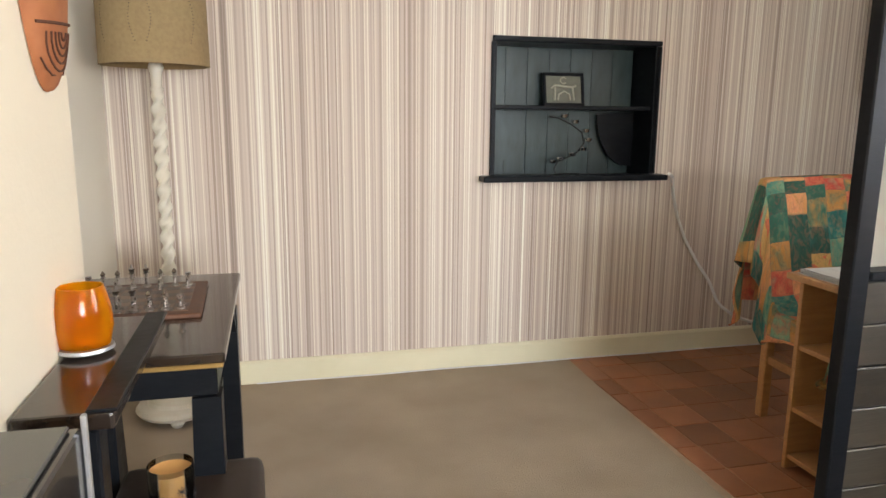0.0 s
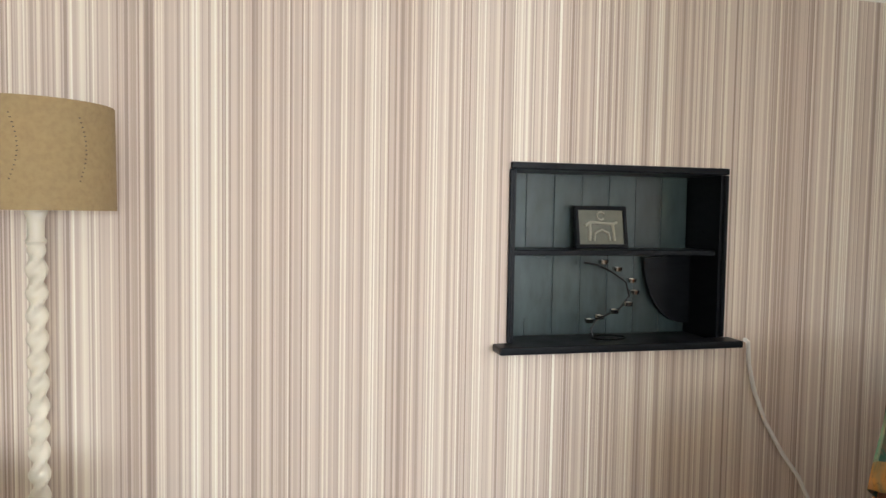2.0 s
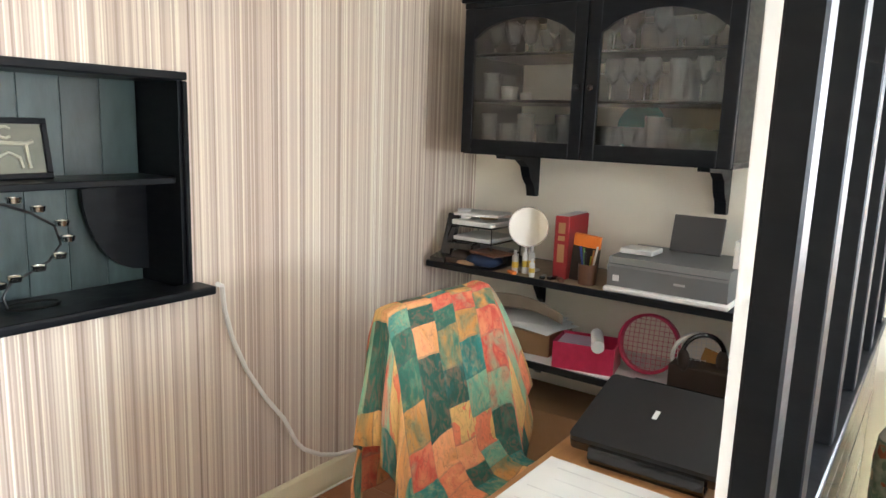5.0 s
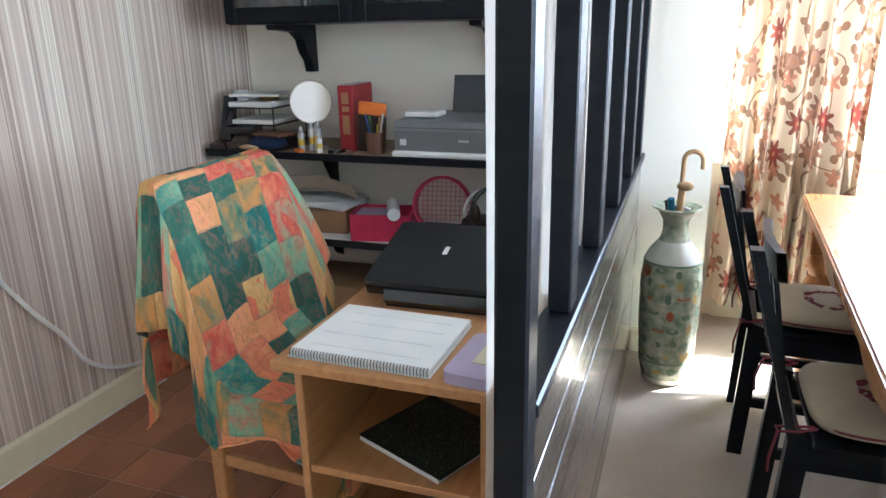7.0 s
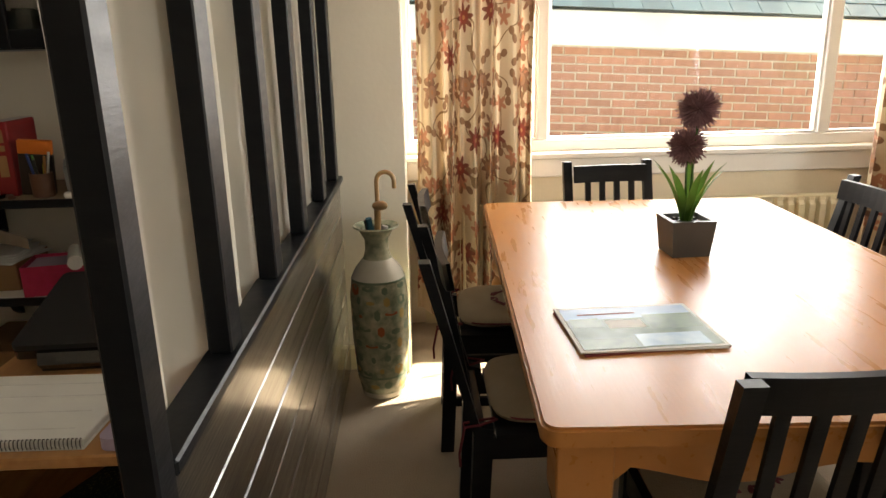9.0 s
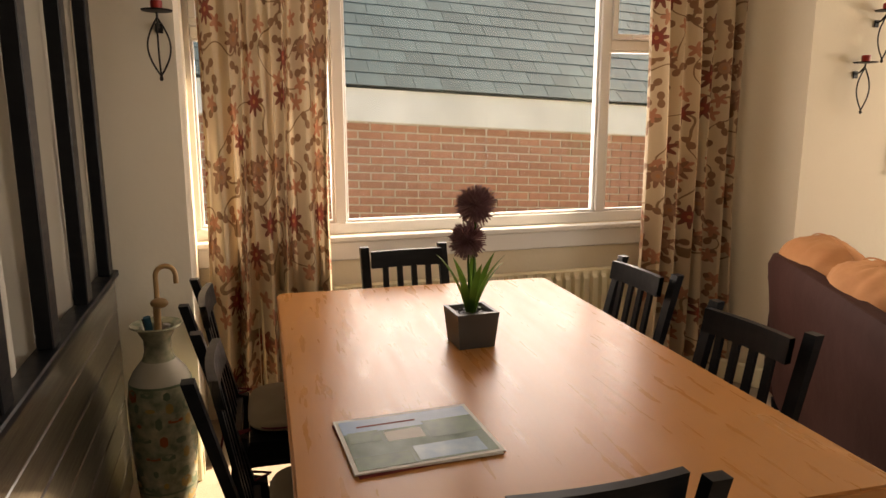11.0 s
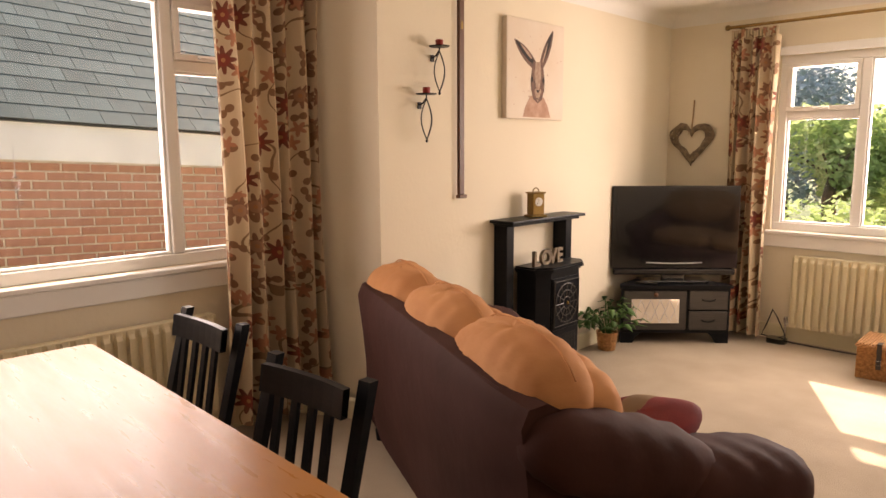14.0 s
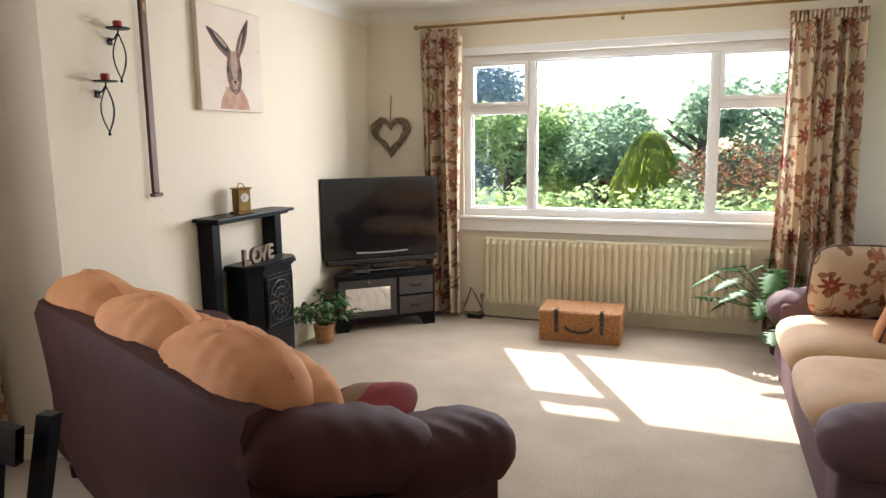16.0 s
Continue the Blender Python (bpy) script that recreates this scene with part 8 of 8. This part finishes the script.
b = bmesh.new()
box(b, -0.268, 0.268, -0.158, 0.158, 0.004, 0.19)
weave(b, -0.272, 0.272, -0.162, 0.162, 0.0, 0.192)
tagged(part("woven_body", b, M["wicker"], bs), kind="stuff")
b = bmesh.new()
box(b, -0.275, 0.275, -0.165, 0.165, 0.196, 0.214)
weave(b, -0.28, 0.28, -0.17, 0.17, 0.194, 0.222)
for i in range(34):
    x = -0.272 + i * 0.0165
    pts_ = [(x, -0.168 + k * 0.028, 0.218 + 0.0025 * (1 if (i + k) % 2 else -1)) for k in range(13)]
    tube(b, pts_, 0.006, 4)
tagged(part("woven_lid", b, M["wicker"], bs), kind="stuff")
for x in (-0.155, 0.155):
    b = bmesh.new()
    box(b, x - 0.013, x + 0.013, 0.1665, 0.1705, 0.07, 0.195, 0.001)
    box(b, x - 0.013, x + 0.013, 0.12, 0.176, 0.2245, 0.2285, 0.001)
    box(b, x - 0.013, x + 0.013, 0.1735, 0.1775, 0.17, 0.2285, 0.001)
    strap = part("leather_strap", b, M["leather"], bs)
    b = bmesh.new()
    tube(b, [(x - 0.014, 0.1785, 0.10), (x + 0.014, 0.1785, 0.10), (x + 0.014, 0.1785, 0.125), (x - 0.014, 0.1785, 0.125)], 0.0018, 5, True)
    part("buckle", b, M["chrome"], strap)
b = bmesh.new()
tube(b, [(-0.09, 0.17, 0.115), (-0.085, 0.185, 0.10), (-0.05, 0.19, 0.085), (0.0, 0.192, 0.08), (0.05, 0.19, 0.085), (0.085, 0.185, 0.10), (0.09, 0.17, 0.115)], 0.008, 7)
part("handle", b, M["leather"], bs, smooth=True)


def leafy(b, origin, direction, size, kind):
    """One leaf in a plane: kind 0 lobed like a philodendron, kind 1 an ivy-like leaf."""
    d = Vector(direction).normalized()
    s = d.cross(Vector((0, 0, 1)))
    s = s.normalized() if s.length > 0.1 else Vector((1, 0, 0))
    n = s.cross(d)
    if kind == 0:
        half = [(0.0, 0.0), (0.10, -0.06), (0.34, -0.16), (0.16, 0.04), (0.46, 0.02), (0.20, 0.16), (0.50, 0.22), (0.21, 0.32), (0.46, 0.42), (0.19, 0.48), (0.36, 0.62), (0.15, 0.64), (0.22, 0.80), (0.08, 0.80), (0.0, 1.0)]
    else:
        half = [(0.0, 0.0), (0.18, -0.08), (0.32, 0.04), (0.24, 0.22), (0.30, 0.40), (0.15, 0.58), (0.08, 0.8), (0.0, 1.0)]
    o = Vector(origin)

    def at(x, y):
        return o + (s * x + d * y) * size + n * (-0.10 * size * (y ** 2) - 0.22 * size * abs(x) ** 1.3) + n * 0.04 * size

    spine = [b.verts.new(at(0, y)) for x, y in half]
    for sg in (-1, 1):
        edge = [b.verts.new(at(sg * x, y)) for x, y in half[1:-1]]
        for i in range(len(edge)):
            a, c = spine[i + 1], edge[i]
            if i == 0:
                b.faces.new((spine[0], c, a) if sg > 0 else (spine[0], a, c))
            if i + 1 < len(edge):
                f = (a, c, edge[i + 1], spine[i + 2])
                b.faces.new(f if sg > 0 else f[::-1])
            else:
                f = (a, c, spine[-1])
                b.faces.new(f if sg > 0 else f[::-1])


def houseplant(m, label, kind, n, reach, height, leafsize, pot_r, pot_h, potmat, seed, flat_=0.5):
    root = thing("house_plant", m, label, "house plant")
    b = bmesh.new()
    lathe(b, [(pot_r * 0.75, 0.0), (pot_r * 0.8, 0.004), (pot_r, pot_h), (pot_r * 0.92, pot_h), (pot_r * 0.88, pot_h - 0.02), (0.001, pot_h - 0.02)], 24)
    part("pot", b, M[potmat], root, smooth=True)
    rnd = random.Random(seed)
    for i in range(n):
        a = i * 2.4 + rnd.uniform(-0.3, 0.3)
        k = rnd.uniform(0.35, 1.0)
        r_, h = reach * k, height * rnd.uniform(0.25, 1.0) * (1.15 - 0.5 * k)
        p0 = Vector((0.02 * math.cos(a), 0.02 * math.sin(a), pot_h - 0.02))
        tip = Vector((r_ * math.cos(a), r_ * math.sin(a), pot_h + h))
        midp = (p0 + tip) / 2 + Vector((0, 0, 0.12 * height))
        b = bmesh.new()
        tube(b, [p0, p0.lerp(midp, 0.5) + Vector((0, 0, 0.02)), midp, tip.lerp(midp, 0.4), tip], 0.0028 if kind else 0.0045, 5)
        st_ = part("stalk", b, M["leaf"], root, smooth=True)
        b = bmesh.new()
        d = Vector((math.cos(a), math.sin(a), rnd.uniform(-0.9, 0.1) * flat_))
        sz = leafsize * rnd.uniform(0.7, 1.1)
        leafy(b, tip, d, sz, kind)
        if kind == 1:
            for q in range(3):
                pp = midp.lerp(tip, 0.25 + 0.25 * q)
                leafy(b, pp, (math.cos(a + (-1) ** q * 1.2), math.sin(a + (-1) ** q * 1.2), -0.3), sz * 0.9, kind)
        lf = part("leaf", b, M["leaf"], root, smooth=True)
        md = lf.modifiers.new("leaf", "SOLIDIFY")
        md.thickness = 0.0008
    return root


houseplant(pose(4.80, -1.70, 0), "trailing green ivy plant in a small wicker pot", 1, 34, 0.24, 0.26, 0.075, 0.075, 0.13, "wicker", 5, 1.2)
houseplant(pose(1.80, -2.36, 0), "large split-leaf philodendron in a dark pot", 0, 30, 0.52, 0.50, 0.19, 0.12, 0.16, "leather", 17, 1.0)

# cushions on the sofas
AX = Matrix.Translation(mid) @ Matrix.Rotation(radians(SOFA_ANG), 4, "Z")
cu = thing("red_cushion", AX @ pose(0.66, 0.55, 0.565, 14, -10, 24), "dark red cushion with a tan patterned panel", "cushion")
b = bmesh.new()
pillow(b, 0.16, 0.14, 0.05, (0, 0, 0), 3.4, 28, 14, wobble=0.02)
part("cover", b, M["redcloth"], cu, smooth=True)
b = bmesh.new()
pillow(b, 0.085, 0.142, 0.0515, (-0.04, 0, 0), 3.4, 24, 12)
part("patterned_panel", b, M["floral"], cu, "tan patterned panel", smooth=True)
b = bmesh.new()


def square_cushion(m, mt, lab):
    c = thing("scatter_cushion", m, lab, "cushion", "cushions on the window sofa")
    b = bmesh.new()
    layer = b.loops.layers.uv.verify()
    pillow(b, 0.21, 0.21, 0.065, (0, 0, 0), 4.2, 36, 14, wobble=0.01)
    for f in b.faces:
        for lp in f.loops:
            lp[layer].uv = (lp.vert.co.x + 0.3, lp.vert.co.y + 0.3)
    part("cover", b, M[mt], c, smooth=True)
    b = bmesh.new()
    tube(b, [(0.212 * math.copysign(abs(math.cos(a)) ** 0.48, math.cos(a)), 0.212 * math.copysign(abs(math.sin(a)) ** 0.48, math.sin(a)), 0) for a in [i * math.pi / 24 for i in range(48)]], 0.005, 5, True)
    part("piping", b, M["mauve"], c, smooth=True)


square_cushion(pose(1.60, -1.60, 0.64, 72, 0, 8), "floral", "square cushion in the same red daisy cloth")
square_cushion(pose(1.42, -1.28, 0.60, 70, 0, 60), "orange", "plain orange suede scatter cushion")

# ---- outside: the garage beyond the side window ----
M["brick"] = mat("red_brown_brick", (0.54, 0.26, 0.18), 0.85, color2=(0.42, 0.185, 0.125), scale=12, bump=0.4, rand=0.12)
M["mortar"] = mat("pale_mortar", (0.72, 0.64, 0.54), 0.9, color2=(0.54, 0.44, 0.34), scale=20, bump=0.3)
M["slate"] = mat("grey_green_roof_tile", (0.08, 0.12, 0.122), 0.85, color2=(0.06, 0.09, 0.092), scale=5, spec=0.15, rand=0.16, bump=0.2)
M["fascia"] = mat("white_fascia_board", (0.88, 0.88, 0.86), 0.4, scale=3)
M["slatedark"] = mat("dark_roof_underlay", (0.05, 0.07, 0.07), 0.8, scale=5)
M["gold_conifer"] = mat("yellow_green_conifer", (0.40, 0.44, 0.06), 0.6, color2=(0.12, 0.20, 0.035), scale=4, amount=1.0)
M["hedge"] = mat("hedge_leaf", (0.54, 0.66, 0.30), 0.5, color2=(0.30, 0.44, 0.16), scale=3, amount=1.0)
M["treeleaf"] = mat("tree_leaf", (0.46, 0.58, 0.40), 0.5, color2=(0.24, 0.36, 0.22), scale=1.2, amount=1.0)
M["barkb"] = mat("tree_bark", (0.10, 0.075, 0.05), 0.9, scale=8, bump=0.6)
M["redleaf"] = mat("rusty_shrub_leaf", (0.30, 0.14, 0.08), 0.6, color2=(0.16, 0.10, 0.04), scale=4)
for leafmat in ("hedge", "treeleaf", "gold_conifer", "redleaf"):
    translucent(M[leafmat], 0.74)
GXX = 8.5
gar = thing("garage", pose(GXX, 0, 0), "red brick garage with white fascia and grey slate roof", "building")


def slope(y):
    return (y - 2.05) * 0.052


b = bmesh.new()
prism(b, [(-6, -0.3), (9, -0.3), (9, 1.39 + slope(9)), (-6, 1.39 + slope(-6))], 0, 0.012, 0.25)
part("wall", b, M["mortar"], gar)
wall_ = bpy.data.objects["wall"]
b = bmesh.new()
box(b, 0.004, 0.02, -0.104, 0.104, -0.030, 0.030, 0.002)
for v in b.verts:
    v.co.z += v.co.y * 0.052
brick = mesh_of("brick", b, M["brick"])
b = bmesh.new()
for r_ in range(24):
    z = 1.36 - r_ * 0.075 - 0.02
    for i in range(-16, 26):
        y = i * 0.225 + (0.1125 if r_ % 2 else 0)
        zz = z + slope(y)
        if -0.3 < zz and -0.9 < y < 3.2 and r_ < 15:
            continue
        if y < -3.5 or y > 5.5:
            continue
        vs = box(b, 0.0, 0.02, y - 0.107, y + 0.107, zz - 0.0325, zz + 0.0325)
        for v in vs:
            v.co.z += (v.co.y - y) * 0.052
tagged(part("far_bricks", b, M["brick"], gar), kind="stuff")
b = bmesh.new()
prism(b, [(-6, 1.39 + slope(-6)), (9, 1.39 + slope(9)), (9, 1.675 + slope(9)), (-6, 1.675 + slope(-6))], 0, -0.10, -0.06)
part("fascia_board", b, M["fascia"], gar)
b = bmesh.new()
for y0, y1, z0 in ((-6, 9, 1.675),):
    v = [b.verts.new(p) for p in ((-0.12, y0, z0 + slope(y0)), (-0.12, y1, z0 + slope(y1)), (2.9, y1, z0 + 2.6 + slope(y1)), (2.9, y0, z0 + 2.6 + slope(y0)))]
    b.faces.new(v)
part("roof", b, M["slatedark"], gar)
roof_ = bpy.data.objects["roof"]
b = bmesh.new()
box(b, 0.0, 0.30, -0.1285, 0.1285, 0.0, 0.006)
RA = math.degrees(math.atan2(2.6, 3.02))
for v in b.verts:
    rise = v.co.y * 0.052
    v.co.z += rise * math.cos(radians(RA))
    v.co.x += rise * math.sin(radians(RA))
slate_mesh = mesh_of("slate", b, M["slate"])
SLATES = []
for r_ in range(14):
    for i in range(-20, 22):
        y = 0.9 + i * 0.262 + (0.131 if r_ % 2 else 0)
        x = -0.14 + r_ * 0.185 * math.cos(radians(RA))
        z = 1.70 + r_ * 0.185 * math.sin(radians(RA)) + slope(y)
        SLATES.append((x, y, z))


# garden
def leaf_cloud(b, c, r, n, size, seed, squash=(1, 1, 1), shell=0.55):
    rnd = random.Random(seed)
    for i in range(n):
        d = Vector((rnd.gauss(0, 1), rnd.gauss(0, 1), rnd.gauss(0, 1))).normalized()
        k = shell + (1 - shell) * rnd.random() ** 0.5
        k *= 1 + 0.18 * math.sin(5 * d.x + seed) * math.sin(4 * d.z + 2 * seed)
        p = Vector(c) + Vector((d.x * r * squash[0], d.y * r * squash[1], d.z * r * squash[2])) * k
        a = rnd.uniform(0, 6.28)
        u = Vector((math.cos(a), math.sin(a), rnd.uniform(-0.8, 0.8))).normalized()
        w = (d + Vector((rnd.uniform(-1, 1), rnd.uniform(-1, 1), rnd.uniform(-1, 1)))).cross(u).normalized()
        s_ = size * rnd.uniform(0.6, 1.4)
        vs = [b.verts.new(q) for q in (p - u * s_, p + w * s_ * 0.45, p + u * s_, p - w * s_ * 0.45)]
        b.faces.new(vs)


def tree(x, y, height, crown, seed, material, n, size, label, name="tree"):
    root = thing(name, pose(x, y, -0.3), label, "tree", "trees beyond the hedge")
    rnd = random.Random(seed)
    b = bmesh.new()
    tube(b, [(0, 0, 0), (0.05, 0.03, height * 0.3), (-0.04, 0.02, height * 0.6), (0.02, 0, height * 0.85)], 0.16, 8, taper=0.25)
    for i in range(7):
        a, z = rnd.uniform(0, 6.28), height * rnd.uniform(0.25, 0.7)
        e = crown * 0.5
        tube(b, [(0, 0, z), (e * 0.5 * math.cos(a), e * 0.5 * math.sin(a), z + e * 0.35), (e * math.cos(a), e * math.sin(a), z + e * 0.7)], 0.055, 6, taper=0.3)
    part("trunk", b, M["barkb"], root, smooth=True)
    b = bmesh.new()
    for i in range(11):
        a, k = rnd.uniform(0, 6.28), rnd.uniform(0.2, 0.75)
        leaf_cloud(b, (crown * k * math.cos(a), crown * k * math.sin(a), height * rnd.uniform(0.22, 0.92)), crown * rnd.uniform(0.35, 0.6), n // 11, size, seed * 31 + i, (1, 1, 0.8), 0.3)
    tagged(part("crown", b, material, root), kind="stuff")


M["treeblue"] = mat("blue_green_needle", (0.32, 0.42, 0.46), 0.6, color2=(0.18, 0.27, 0.30), scale=1.5, amount=1.0)
TREES = [(10.5, -13, 3.6, 1.9, 1, "treeblue"), (8.0, -15, 3.3, 1.9, 2, "treeblue"), (6.3, -12.5, 2.3, 1.3, 3, "hedge"), (4.4, -13.5, 2.2, 1.4, 4, "treeleaf"), (2.4, -12.6, 2.9, 1.5, 5, "treeleaf"), (0.6, -12.6, 3.0, 1.7, 6, "treeleaf"), (-1.6, -12, 3.1, 1.8, 7, "treeleaf"), (5.4, -16, 2.4, 1.6, 8, "hedge"), (14.0, -17, 4.4, 2.5, 9, "treeblue"), (-4.6, -13, 3.2, 2.1, 10, "treeleaf")]
for x, y, h, c, sd, mt in TREES:
    tree(x, y, h, c, sd, M[mt], 6600, 0.078, "leafy garden tree beyond the hedge")
hg = thing("hedge", pose(0, 0, -0.3), "loose sunlit garden hedge below the window", "hedge")
b = bmesh.new()
rnd = random.Random(21)
for i in range(44):
    x = -7 + i * 0.5 + rnd.uniform(-0.2, 0.2)
    leaf_cloud(b, (x, -7.2 + rnd.uniform(-0.5, 0.5), 0.48 + rnd.uniform(-0.05, 0.18)), 0.58, 620, 0.05, 100 + i, (1, 1, 0.95), 0.3)
tagged(part("foliage", b, M["hedge"], hg), kind="stuff")
rs = thing("rusty_shrub", pose(1.5, -8.4, -0.3), "rust-tinted garden shrub behind the hedge", "shrub")
b = bmesh.new()
for i in range(5):
    leaf_cloud(b, (i * 0.45 - 0.9, 0, 1.0 + 0.15 * (i % 2)), 0.5, 700, 0.035, 300 + i)
tagged(part("foliage", b, M["redleaf"], rs), kind="stuff")
cf = thing("golden_conifer", pose(3.13, -8.9, -0.3), "small drooping golden conifer", "conifer")
b = bmesh.new()
rnd = random.Random(33)
for i in range(7000):
    t = rnd.random() ** 0.7
    z = 1.80 * (1 - t ** 1.3)
    r_ = 0.08 + 0.74 * t ** 0.75
    a = rnd.uniform(0, 6.28)
    r_ *= 0.82 + 0.25 * math.sin(6 * a) * math.sin(4 * z) * 0.5 + 0.18 * rnd.random()
    p = Vector((r_ * math.cos(a), r_ * math.sin(a), z))
    d = Vector((math.cos(a) * 0.4, math.sin(a) * 0.4, -1)).normalized()
    s_ = d.cross(Vector((math.cos(a), math.sin(a), 0))).normalized()
    ln = rnd.uniform(0.07, 0.16)
    b.faces.new([b.verts.new(q) for q in (p, p + d * ln * 0.5 + s_ * 0.014, p + d * ln, p + d * ln * 0.5 - s_ * 0.014)])
tagged(part("fronds", b, M["gold_conifer"], cf), kind="stuff")

# ---- pieces: bricks, slates, floor tiles, partition boards ----
for r_ in range(15):
    z = 1.36 - r_ * 0.075 - 0.02
    for i in range(-16, 26):
        y = i * 0.225 + (0.1125 if r_ % 2 else 0)
        if -0.9 < y < 3.2:
            piece("brick", brick, wall_, pose(-0.002 * ((i * 7 + r_) % 3), y, z + slope(y)))
rnd = random.Random(14)
near = sorted(SLATES, key=lambda s: abs(s[1] - 0.9) + 0.4 * abs(s[2] - 1.7))
for x, y, z in near[:300]:
    piece("slate", slate_mesh, roof_, pose(x, y, z, 0, -RA + 2.1 + rnd.uniform(-0.2, 0.2), 0))
b = bmesh.new()
for x, y, z in near[300:]:
    vs = box(b, 0.0, 0.30, -0.1285, 0.1285, 0.0, 0.006)
    for v in vs:
        rise = v.co.y * 0.052
        v.co.z += rise * math.cos(radians(RA))
        v.co.x += rise * math.sin(radians(RA))
    bmesh.ops.transform(b, matrix=pose(x, y, z, 0, -RA + 2.1, 0), verts=vs)
tagged(part("far_slates", b, M["slate"], roof_), kind="stuff")

b = bmesh.new()
T = 0.178
box(b, -T / 2 + 0.003, T / 2 - 0.003, -T / 2 + 0.003, T / 2 - 0.003, -0.006, -0.0008, 0.0012)
tile_mesh = mesh_of("tile", b, M["tile"])
for i in range(11):
    for j in range(9):
        x, y = 2.97 + T * (i + 0.5), 4.98 - T * (j + 0.5)
        piece("tile", tile_mesh, tiled, pose(x, y, 0.0, 0, 0, 90 * ((i * 3 + j) % 4)))
b = bmesh.new()
box(b, -T / 2 + 0.003, T / 2 - 0.003, 0.003, 0.146, -0.006, -0.0008, 0.0012)
cut_tile = mesh_of("tile", b, M["tile"])
for i in range(11):
    piece("tile", cut_tile, tiled, pose(2.97 + T * (i + 0.5), 4.98, 0.0))
b = bmesh.new()
box(b, 2.873, 2.967, -T / 2 + 0.003, T / 2 - 0.003, -0.006, -0.0008, 0.0012)
edge_tile = mesh_of("tile", b, M["tile"])
for j in range(-1, 9):
    piece("tile", edge_tile, tiled, pose(0, 4.98 - T * (j + 0.5) - (0.017 if j < 0 else 0), 0.0))

b = bmesh.new()
box(b, 0.0, 2.03, 0.0, 0.013, 0.0, 0.1135, 0.003)
plank = mesh_of("plank", b, M["blackwood"])
for k in range(7):
    piece("plank", plank, part_root, pose(2.892, PY0 + 0.0005 + 0.001 * (k % 2), 0.012 + k * 0.1175))
